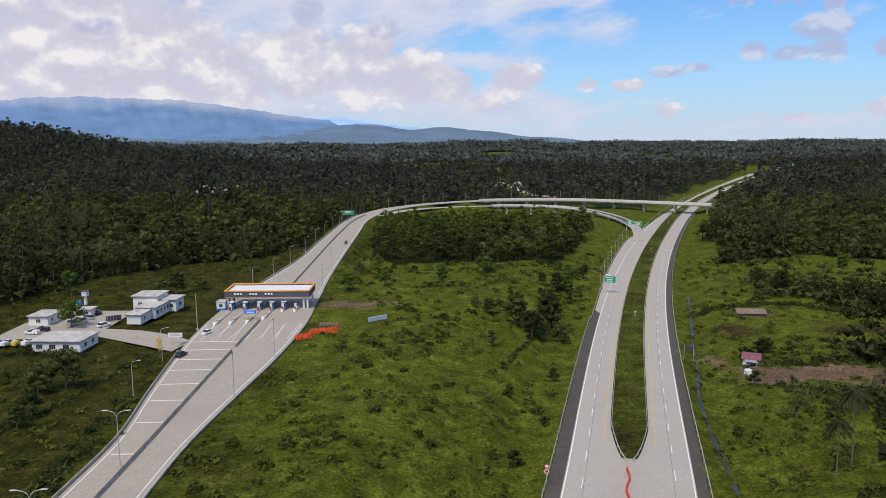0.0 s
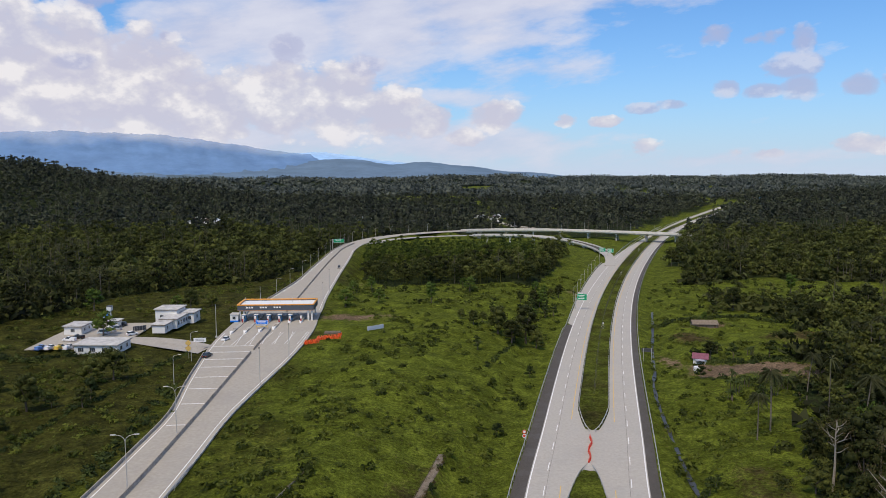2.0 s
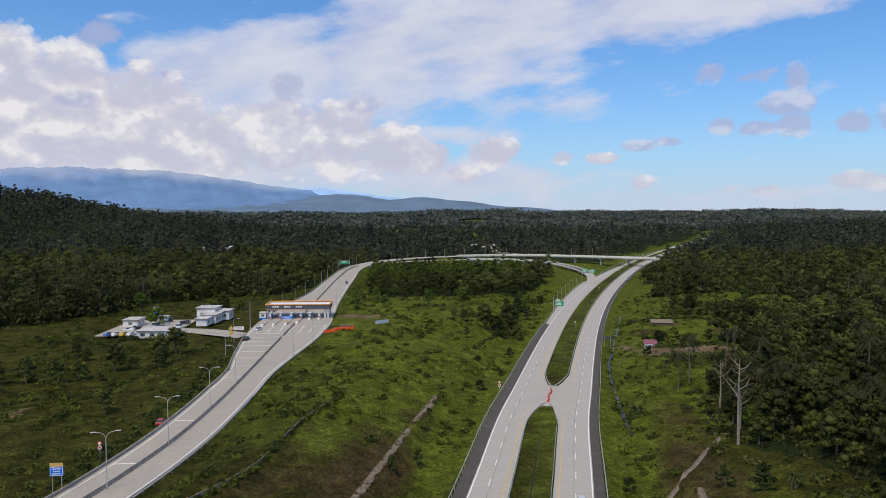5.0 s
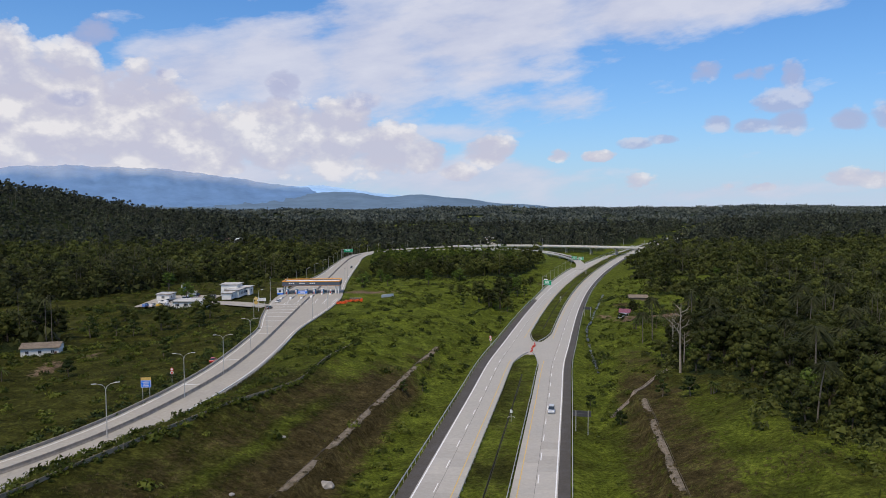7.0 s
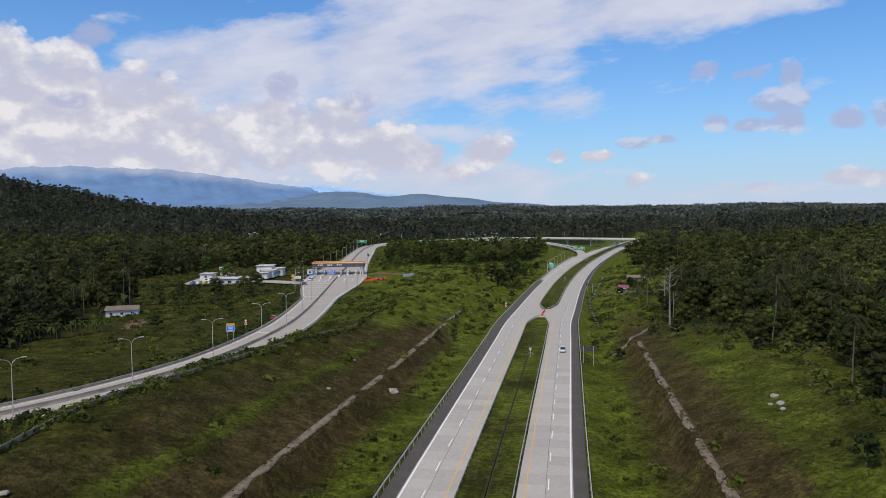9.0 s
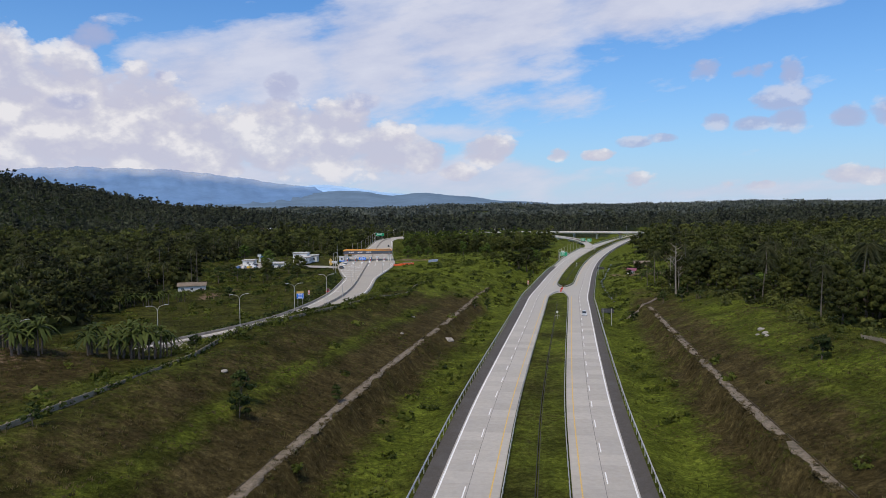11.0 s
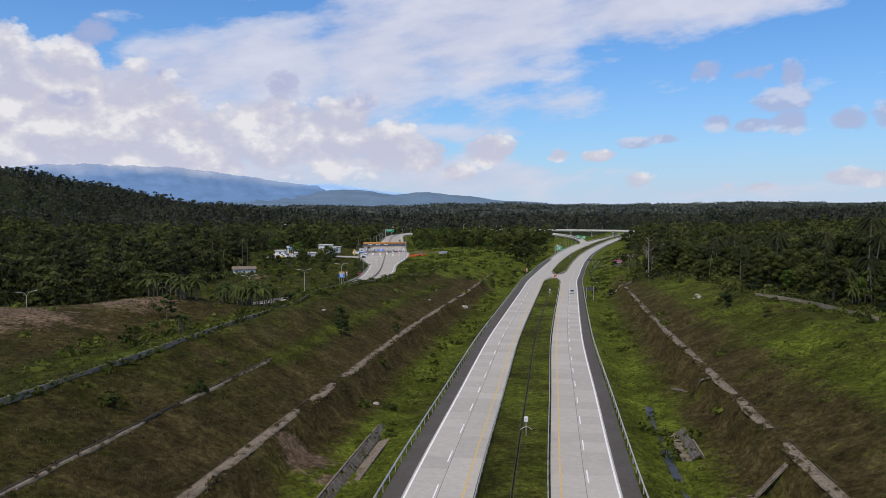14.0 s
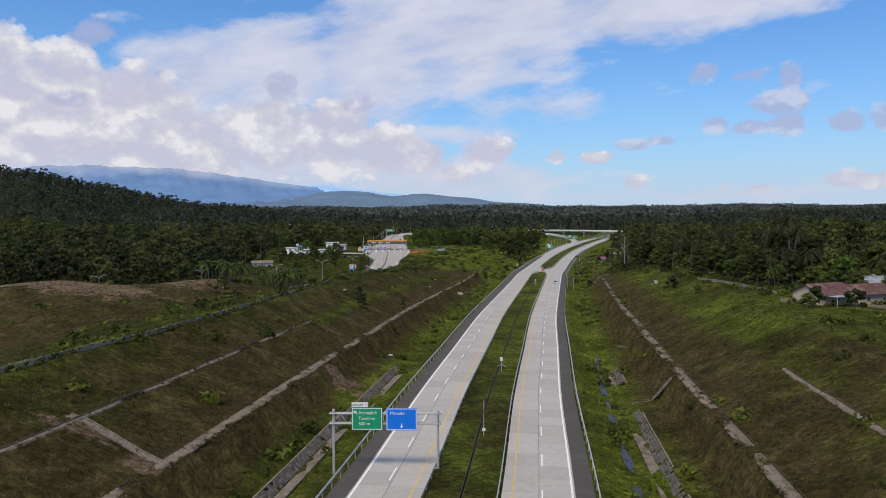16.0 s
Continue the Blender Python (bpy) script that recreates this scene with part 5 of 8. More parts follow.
small_sign("speed_sign", (25.6, 147.5, 4.2), "small round red and white speed sign by the shoulder", [WHITE, RED], 2.0, 1.1)
small_sign("speed_sign", (-76.5, 69.5, 9.6), "small round white speed signs on a thin post", [WHITE, RED], 2.4, 1.0)
small_sign("warning_sign", (-81.5, 224, 9.6), "two yellow diamond warning signs on one post", [YELLOW, YELLOW], 2.6, 1.9, "diamond")

ob = thing("information_sign", (-77.5, 50.5, float(ground(-77.5, 50.5)) - 0.2), "blue information sign with a yellow header on two posts", "road sign", rz=4)
for x in (-0.9, 0.9):
    part("post", Build().tube((x, 0, -0.6), (x, 0, 4.2), 0.07, n=8), M["steel"], ob)
p = board(ob, (0, -0.12, 4.6), 2.6, 1.9, BLUE)
for i in range(3):
    part("text_bar", Build().box((0, -0.055, 0.5 - 0.5 * i), (1.6 - 0.3 * (i % 2), 0.012, 0.2)), WHITE, p)
board(ob, (0, -0.12, 5.95), 2.6, 0.75, YELLOW, "header", border=False)

ob = thing("notice_board", (-81.4, 238.5, float(ground(-81.4, 238.5))), "white notice board on two posts beside the toll plaza", "sign")
for x in (-1.4, 1.4):
    part("post", Build().tube((x, 0, -0.8), (x, 0, 3.4), 0.08, n=8), M["steel"], ob)
p = board(ob, (0, -0.1, 3.5), 4.6, 1.5, WHITE, border=False)
for i in range(2):
    part("text_bar", Build().box((0, -0.05, 0.25 - 0.5 * i), (3.2, 0.012, 0.16)), paint("sign_grey", (0.3, 0.3, 0.33), 0.5), p)

ob = thing("solar_panel_array", (-17.2, 268, float(ground(-17.2, 268)) - 0.1), "white framed panel standing tilted in the field", "panel", rz=38)
frame_ = part("frame", Build().bevelled((0, 0, 1.3), (8.4, 0.12, 1.7), 0.03), paint("pale_panel", (0.62, 0.66, 0.72), 0.35), ob)
for i in range(8):
    part("cell", Build().box((-3.6 + i * 1.03, -0.07, 1.3), (0.95, 0.03, 1.5)), paint("pale_cell", (0.5, 0.56, 0.66), 0.25), frame_)
for x in (-3.5, 0, 3.5):
    part("leg", Build().tube((x, 0, -0.3), (x, 0.1, 0.6), 0.05, n=6), M["steel"], ob)


# ---------------------------------------------------------------- street lamps
def double_lamp(at, rz, label="tall grey street lamp with two curved arms"):
    ob = thing("street_lamp", at, label, "street lamp", rz=rz, group="toll road lamps")
    part("pole", Build().tube((0, 0, -0.2), (0, 0, 10.6), 0.13, 0.07, 8), M["steel"], ob)
    for s in (-1, 1):
        pts = [(0, 0, 10.5), (s * 0.25, 0, 11.2), (s * 0.8, 0, 11.7), (s * 1.8, 0, 11.95)]
        a = part("arm", Build().bent(pts, 0.055), M["steel"], ob)
        part("lamp_head", Build().bevelled((s * 2.35, 0, 11.98), (1.1, 0.32, 0.16), 0.04), M["steel"], a)
    return ob


def single_lamp(at, rz, high=9.5, label="tall grey street lamp with one curved arm"):
    ob = thing("street_lamp", at, label, "street lamp", rz=rz, group="single lamps")
    part("pole", Build().tube((0, 0, -0.2), (0, 0, high), 0.12, 0.07, 8), M["steel"], ob)
    a = part("arm", Build().bent([(0, 0, high), (0.3, 0, high + 0.5), (1.6, 0, high + 0.8)], 0.05), M["steel"], ob)
    part("lamp_head", Build().bevelled((2.0, 0, high + 0.82), (0.9, 0.3, 0.15), 0.04), M["steel"], a)
    return ob


def mast(at, high, label="thin tall grey pole with a small camera box"):
    ob = thing("mast", at, label, "pole", group="plaza poles")
    part("pole", Build().tube((0, 0, -0.2), (0, 0, high), 0.14, 0.09, 8), M["steel"], ob)
    part("camera_box", Build().bevelled((0, -0.1, high + 0.1), (0.35, 0.4, 0.35), 0.04), M["dark_steel"], ob)
    part("footing", Build().bevelled((0, 0, 0.1), (0.9, 0.9, 0.5), 0.06), M["kerb"], ob)
    return ob


for px, py, rz in ((-62.6, 146, 0), (-62.3, 111.5, 3), (-63.9, 78.5, 8), (-67.6, 50.4, 14), (-75, 17.3, 20), (-86.8, -11.5, 30), (-103, -34, 38), (-127, -57, 45), (-156, -79, 50)):
    double_lamp((px, py, 9.85), rz)
for px, py, rz in ((-75.5, 187, 0), (-79.6, 220.5, 0)):
    single_lamp((px, py, 9.6), rz)
for px, py, rz in ((-72, 352, 0), (-71, 392, 0), (-69, 430, 0), (-68.6, 470, 0), (-68, 510, 0), (-67, 548, 0), (-66, 580, 0)):
    single_lamp((px, py, 9.6), rz)
for px, py, h in ((-80.2, 258, 13), (-49.6, 187, 12), (-46.2, 223, 12), (-44.6, 322, 12), (-46.5, 372, 12), (-74, 318, 11)):
    mast((px, py, 9.6), h)
for i in range(4, len(TOLL_LINE), 5):
    p = TOLL_LINE[i]
    if p[1] > 630 and p[0] < 300:
        d = TOLL_LINE[min(i + 1, len(TOLL_LINE) - 1)] - TOLL_LINE[i - 1]
        a = math.degrees(math.atan2(d[1], d[0]))
        q = beside(TOLL_LINE, -8.3)[i]
        single_lamp((q[0], q[1], q[2] - 0.2), a - 90, 8.5, "far street lamp with one arm along the viaduct")
for q in np.arange(372, 560, 24):
    p = road_line(q, q + 1, lambda v: -widen(v) - 1.6, 1)[0]
    single_lamp((p[0], p[1], p[2] - 0.4), -20, 8.5, "grey street lamp beside the motorway slip")
for q, hi in ((41, 0), (-178, 0), (300, 0), (480, 0), (640, 0), (760, 0)):
    p = road_line(q, q + 1, 0.9, 1)[0]
    ob = thing("median_camera_post", tuple(p), "thin post with a white box in the median grass", "post", group="median posts")
    part("post", Build().tube((0, 0, -0.3), (0, 0, 2.3), 0.06, n=6), M["steel"], ob)
    part("box", Build().bevelled((0, 0, 2.7), (0.6, 0.45, 0.75), 0.04), paint("white_box", (0.75, 0.75, 0.74), 0.5), ob)
    part("arm", Build().bent([(-0.9, 0, 1.0), (-0.5, 0, 1.35), (0, 0, 1.5), (0.5, 0, 1.35), (0.9, 0, 1.0)], 0.05), M["steel"], ob)
p = road_line(-227, -226, 0.9, 1)[0]
ob = thing("median_mast", tuple(p), "thin tall pole with two small white plates in the median", "pole")
part("pole", Build().tube((0, 0, -0.3), (0, 0, 5.6), 0.055, 0.04, 6), M["steel"], ob)
for x in (-0.14, 0.14):
    part("plate", Build().bevelled((x, -0.08, 1.0), (0.22, 0.04, 0.45), 0.01), WHITE, ob)


# ---------------------------------------------------------------- water-filled barriers, stored barriers
def plastic_barrier():
    ob = thing("plastic_barrier", (0, 0, -50), "orange plastic water-filled road barrier across the median gap", "barrier", group="gap barriers")
    b = Build().sweep([(0, -0.48, 0), (0, 0.48, 0)], [(-0.22, 0), (0.22, 0), (0.2, 0.2), (0.09, 0.42), (0.07, 0.85), (-0.07, 0.85), (-0.09, 0.42), (-0.2, 0.2)])
    part("body", b, RED, ob)
    part("filler_cap", Build().tube((0, 0, 0.85), (0, 0, 0.9), 0.07, n=8), RED, ob)
    return ob


proto = plastic_barrier()
placed = []
for i in range(16):
    q = 137.5 + i * 1.16
    p = road_line(q, q + 1, 0.3 * math.sin(i * 0.7) - 0.2, 1)[0]
    placed.append((p[0], p[1], p[2], -15 + 8 * math.sin(i * 1.9)))
for p in placed[1:]:
    copy_thing(proto, pose(p[0], p[1], p[2] + 0.006, 0, 0, p[3]))
proto.matrix_world = pose(placed[0][0], placed[0][1], placed[0][2] + 0.006, 0, 0, placed[0][3])

store = thing("stored_barrier", (0, 0, -50), "orange plastic barrier stored upright in rows on grass", "barrier", group="stored barriers")
part("body", Build().sweep([(0, -0.5, 0), (0, 0.5, 0)], [(-0.22, 0), (0.22, 0), (0.09, 0.42), (0.07, 0.9), (-0.07, 0.9), (-0.09, 0.42)]), paint("orange_plastic", (0.78, 0.14, 0.03), 0.5, 0.2, random=0.2), store)
local = random.Random(11)
spots = [(-43.6 + 0.62 * i + local.uniform(-0.1, 0.1), 243.5 + 1.3 * j + 0.35 * i + local.uniform(-0.2, 0.2)) for j in range(4) for i in range(9)]
spots += [(-39.5 + 0.62 * i + local.uniform(-0.1, 0.1), 250.5 + 1.3 * j + 0.4 * i + local.uniform(-0.2, 0.2)) for j in range(4) for i in range(15)]
for px, py in spots[1:]:
    copy_thing(store, pose(px, py, float(ground(px, py)) - 0.02, local.uniform(-5, 5), 0, local.uniform(-25, 25)))
store.matrix_world = pose(spots[0][0], spots[0][1], float(ground(*spots[0])), 0, 0, 10)
ob = thing("pipe_stack", (-34.5, 262, float(ground(-34.5, 262))), "heap of short grey concrete pipes on the grass", "pipes")
for i in range(14):
    a = (i % 7) * 0.95 - 3
    k = i // 7
    part("pipe", Build().tube((a, -0.7 + k * 1.5, 0.5), (a + 0.1, 0.6 + k * 1.5, 0.55 + local.uniform(0, 0.3)), 0.46, n=10), M["old_concrete"], ob)

# ---------------------------------------------------------------- toll gate
def window_in(wall, at, w, h, panes=2, rz=0.0, name="window"):
    """A framed window a little proud of its wall, facing -y before it is turned."""
    ob = part(name, Build().box((0, 0.01, 0), (w, 0.06, h)), M["glass"], wall)
    ob.matrix_basis = pose(*at, 0, 0, rz)
    fr = Build()
    for cx, cz, sx, sz in ((0, h / 2, w + 0.12, 0.09), (0, -h / 2, w + 0.12, 0.09), (-w / 2, 0, 0.08, h), (w / 2, 0, 0.08, h)):
        fr.box((cx, -0.03, cz), (sx, 0.08, sz))
    for i in range(1, panes):
        fr.box((-w / 2 + w * i / panes, -0.03, 0), (0.06, 0.07, h))
    part("frame", fr, paint("window_frame", (0.6, 0.6, 0.58), 0.5), ob)
    return ob


def toll_gate():
    x0, x1, y0, y1, zb = -78.2, -45.2, 288.0, 303.0, 9.8
    cx, cy = (x0 + x1) / 2, (y0 + y1) / 2
    w, d = x1 - x0, y1 - y0
    ob = thing("toll_gate", (cx, cy, zb), "long toll gate canopy with grey cladding and orange edging", "toll gate")
    roof = part("canopy_roof", Build().box((0, 0, 6.55), (w - 0.5, d - 0.5, 0.3)), paint("canopy_white", (0.72, 0.73, 0.76), 0.6, 0.06), ob)
    for name, c, s in (("front_fascia", (0, -d / 2, 6.0), (w, 0.3, 2.3)), ("back_fascia", (0, d / 2, 6.0), (w, 0.3, 2.3)), ("side_fascia", (-w / 2, 0, 6.0), (0.3, d - 0.3, 2.3)), ("side_fascia", (w / 2, 0, 6.0), (0.3, d - 0.3, 2.3))):
        f = part(name, Build().box(c, s), GREY_PANEL, ob)
        across_x = s[0] > s[1]
        k = 0.06
        part("orange_edge", Build().bevelled((c[0], c[1], 7.3), (s[0] + 0.35, s[1] + 0.35, 0.42), 0.05), ORANGE, f)
        part("orange_edge", Build().bevelled((c[0], c[1], 4.78), (s[0] + 0.12, s[1] + 0.12, 0.22), 0.04), paint("brown_edge", (0.42, 0.2, 0.08), 0.5), f)
        n = int((w if across_x else d) / 1.5)
        for i in range(1, n):
            u = (i / n - 0.5) * (w if across_x else d)
            out = (0, math.copysign(0.16, c[1])) if across_x else (math.copysign(0.16, c[0]), 0)
            part("cladding_rib", Build().box((c[0] + (u if across_x else 0) + out[0], c[1] + (0 if across_x else u) + out[1], 6.0), (0.05, 0.05, 2.1)), M["dark_steel"], f)
    for i in range(3):
        g = part("lane_sign", Build().bevelled((-w / 2 + 5.2 + i * 6.0, -d / 2 - 0.25, 6.2), (3.6, 0.12, 0.95), 0.03), GREY_PANEL, ob)
        for j in (-1, 0, 1):
            part("light_panel", Build().box((-w / 2 + 5.2 + i * 6.0 + j * 1.15, -d / 2 - 0.33, 6.2), (0.8, 0.05, 0.7)), WHITE, g)
    for px, py in ((-w / 2 + 0.9, -d / 2 + 1), (w / 2 - 0.9, -d / 2 + 1), (-w / 2 + 0.9, d / 2 - 1), (w / 2 - 0.9, d / 2 - 1), (w / 2 - 2.4, -d / 2 + 1), (-w / 2 + 2.4, -d / 2 + 1)):
        part("column", Build().bevelled((px, py, 2.35), (0.75, 0.75, 4.9), 0.06), M["white_wall"], ob)
    for px in (-15, 0.5, 6):
        part("roof_antenna", Build().tube((px, 2, 6.6), (px, 2, 9.2), 0.05, n=6), M["steel"], ob)
    return ob


toll_gate()
HAZARD = [paint("hazard_pale", (0.6, 0.57, 0.5), 0.7, 0.2), paint("hazard_dark", (0.13, 0.11, 0.09), 0.7, 0.2)]


def island(x, y0, booth, gate=True):
    """A toll island with its nose, hazard blocks, booth and barrier arm."""
    ob = thing("toll_island", (x, y0, 9.8), "raised toll island with a striped nose and a blue booth" if booth else "raised toll island with a striped concrete nose", "toll island", group="toll islands")
    length = 306 - y0
    part("plinth", Build().bevelled((0, length / 2 + 1, 0.12), (1.5, length - 2, 0.3), 0.06), M["kerb"], ob)
    part("nose", Build().add([(-0.75, 2, 0), (0.75, 2, 0), (0.75, 2, 0.9), (-0.75, 2, 0.9), (-0.3, 0, 0), (0.3, 0, 0), (0.25, 0.4, 0.5), (-0.25, 0.4, 0.5)],
                             [(0, 3, 2, 1), (4, 5, 6, 7), (3, 7, 6, 2), (0, 4, 7, 3), (1, 2, 6, 5)]), M["white_wall"], ob)
    for i in range(7):
        part("hazard_block", Build().box((0, 2.6 + i * 1.1, 0.42), (1.3, 1.0, 0.32)), HAZARD[i % 2], ob)
    if booth:
        b = part("booth", Build().bevelled((0, 289 - y0, 1.55), (1.6, 3.2, 2.6), 0.08), paint("booth_blue", (0.05, 0.2, 0.42), 0.5), ob)
        part("booth_window", Build().box((0, 289 - y0 - 1.62, 1.9), (1.2, 0.06, 1.0)), M["glass"], b)
        part("booth_window", Build().box((0.82, 289 - y0, 1.9), (0.06, 2.2, 1.0)), M["glass"], b)
        part("booth_roof", Build().bevelled((0, 289 - y0, 2.98), (1.9, 3.6, 0.22), 0.05), M["white_wall"], b)
    c = part("lane_column", Build().bevelled((0, 286 - y0, 1.4), (0.9, 0.7, 2.6), 0.05), M["white_wall"], ob)
    part("reader_box", Build().bevelled((0.1, 284.5 - y0, 1.0), (0.6, 0.5, 1.5), 0.05), paint("reader_red", (0.35, 0.05, 0.04), 0.5), ob)
    return ob


for x, y0, booth in ((-75.6, 262, True), (-70.3, 263, True), (-64.7, 265, True), (-59.9, 270, True), (-55.3, 283, True), (-50.4, 283, False)):
    island(x, y0, booth)
ob = thing("gate_office", (-79.6, 289, 9.8), "small white toll office with a blue plinth under the canopy", "building")
w = part("office_wall", Build().bevelled((0, 0, 1.6), (3.4, 4.4, 3.2), 0.04), M["white_wall"], ob)
window_in(w, (0, -2.23, 1.9), 1.3, 1.2)
part("plinth", Build().box((0, 0, 0.35), (3.5, 4.5, 0.7)), BLUE, ob)
part("roof", Build().bevelled((0, 0, 3.3), (3.9, 4.9, 0.25), 0.05), M["roof_slab"], ob)
ob = thing("lane_sign", (-64.7, 271.5, 9.8), "blue sign board on a yellow frame over a toll lane", "sign")
for x in (-2.4, 2.4):
    part("leg", Build().bevelled((x, 0, 1.2), (0.16, 0.16, 2.6), 0.02), YELLOW, ob)
part("beam", Build().bevelled((0, 0, 1.1), (4.9, 0.14, 0.14), 0.02), YELLOW, ob)
p = board(ob, (0, -0.1, 2.9), 5.0, 1.7, BLUE)
for i in range(2):
    part("text_bar", Build().box((0, -0.055, 0.3 - 0.55 * i), (3.6 - 0.7 * i, 0.012, 0.24)), WHITE, p)


# ---------------------------------------------------------------- yard and offices
lot = ribbon(dense(np.array([(-144, 236, 9.72), (-141, 262, 9.72), (-130, 288, 9.72)]), 3), dense(np.array([(-126.5, 236, 9.72), (-113, 262, 9.72), (-112, 284, 9.72)]), 3))
yard = tagged(thing("pavement_yard", (0, 0, 0), "worn concrete yard and access road beside the toll offices", "pavement"), kind="structure")
part("yard_slab", Build().sweep(np.array([(-146, 262, 9.70), (-113, 262, 9.70)]), [(-26, -0.3), (22, -0.3), (22, 0.0), (-26, 0.0)]), M["apron"], yard)
part("access_slab", ribbon(dense(np.array([(-114, 260, 9.72), (-100, 257, 9.72), (-88, 251, 9.74), (-78, 243, 9.76)]), 3), dense(np.array([(-114, 251, 9.72), (-100, 249, 9.72), (-90, 243, 9.74), (-80, 230, 9.76)]), 3)), M["apron"], yard)


def flat_block(ob, c, size, windows=(), fascia=True, name="block_wall"):
    """A white block with an overhanging flat roof; windows: (side, along, width, height)."""
    x, y, z = c
    w, d, h = size
    wall = part(name, Build().box((x, y, z + h / 2), (w, d, h)), M["white_wall"], ob)
    part("roof", Build().bevelled((x, y, z + h + 0.16), (w + 1.2, d + 1.2, 0.32), 0.05), M["roof_slab"], ob)
    part("roof_edge", Build().bevelled((x, y, z + h - 0.12), (w + 0.9, d + 0.9, 0.22), 0.04), paint("fascia_brown", (0.3, 0.22, 0.14), 0.7), ob)
    for side, u, ww, hh in windows:
        if side == "front":
            window_in(wall, (x + u, y - d / 2 - 0.02, z + h * 0.52), ww, hh, 3)
        else:
            window_in(wall, (x + w / 2 + 0.02, y + u, z + h * 0.52), ww, hh, 2, 90)
    return wall


gz = 9.7
ob = thing("office_building", (-116, 236.5, gz), "long single-storey white office with a stained flat roof", "building", rz=-3)
flat_block(ob, (0, 0, 0), (15.5, 11.5, 3.4), [("front", -5.4, 2.0, 1.5), ("front", -1.2, 2.0, 1.5), ("front", 3.2, 2.0, 1.5), ("right", -2.5, 1.6, 1.4), ("right", 2.5, 1.6, 1.4)])
ob = thing("office_building", (-105, 279, gz), "white stepped office with several flat roofs", "building", rz=-4)
flat_block(ob, (-3.2, 10, 0), (9.5, 10, 6.4), [("front", -2, 1.6, 1.6), ("right", -2, 1.4, 1.6)])
flat_block(ob, (0.6, -9.0, 0), (5.2, 8.5, 3.5), [("right", -1.5, 1.2, 1.4)], name="wing_wall")
flat_block(ob, (1.4, 2.0, 0), (7.0, 13.5, 4.2), [("right", -4.5, 1.5, 1.6), ("right", -1.5, 1.5, 1.6), ("right", 1.5, 1.5, 1.6), ("right", 4.5, 1.5, 1.6)], name="wing_wall")
flat_block(ob, (4.8, 11.5, 0), (6.0, 8, 4.6), [("right", 0, 1.5, 1.6), ("front", 1.2, 1.2, 1.5)], name="wing_wall")
ob = thing("guard_house", (-139, 270, gz), "small white guard house with a flat roof", "building", rz=-3)
flat_block(ob, (0, 0, 0), (7.0, 9.5, 3.3), [("front", 0, 1.6, 1.3), ("right", -2, 1.2, 1.2), ("right", 2, 1.2, 1.2)])
ob = thing("guard_house", (-128, 279.5, gz), "small brown and white store with a flat roof", "building", rz=-3)
flat_block(ob, (0, 0, 0), (4.6, 4.2, 3.0), [("front", 0.2, 2.4, 1.4)])
ob = thing("water_tower", (-138.2, 301, float(ground(-138.2, 301))), "small white water tower on a single column", "tower")
part("column", Build().tube((0, 0, -0.3), (0, 0, 3.4), 0.7, 0.6, 12), M["white_wall"], ob)
part("tank", Build().bevelled((0, 0, 4.6), (2.2, 2.2, 1.9), 0.15), M["white_wall"], ob)
part("tank_cap", Build().bevelled((0, 0, 5.6), (2.4, 2.4, 0.25), 0.05), paint("tank_cap_dark", (0.08, 0.09, 0.1), 0.6), ob)
ob = thing("blue_tank", (-133.5, 285, gz), "blue plastic water tank on a steel frame", "tank")
for x in (-0.9, 0.9):
    for y in (-0.9, 0.9):
        part("leg", Build().tube((x, y, -0.2), (x, y, 3.2), 0.07, n=6), M["steel"], ob)
part("platform", Build().box((0, 0, 3.25), (2.3, 2.3, 0.12)), M["steel"], ob)
part("tank", Build().tube((0, 0, 3.3), (0, 0, 5.0), 1.0, 0.9, 14), paint("tank_plastic", (0.06, 0.25, 0.6), 0.4), ob)
ob = thing("display_rack", (-114.5, 270.5, gz), "dark panel rack standing in the yard", "rack", rz=30)
part("panel", Build().bevelled((0, 0, 1.3), (5.2, 0.2, 1.9), 0.04), paint("rack_dark", (0.05, 0.055, 0.07), 0.4), ob)
for i in range(5):
    part("bar", Build().box((-2.1 + i * 1.05, -0.14, 1.3), (0.1, 0.08, 1.8)), M["steel"], ob)
for x in (-2.3, 2.3):
    part("leg", Build().tube((x, 0, -0.1), (x, 0, 0.5), 0.06, n=6), M["steel"], ob)


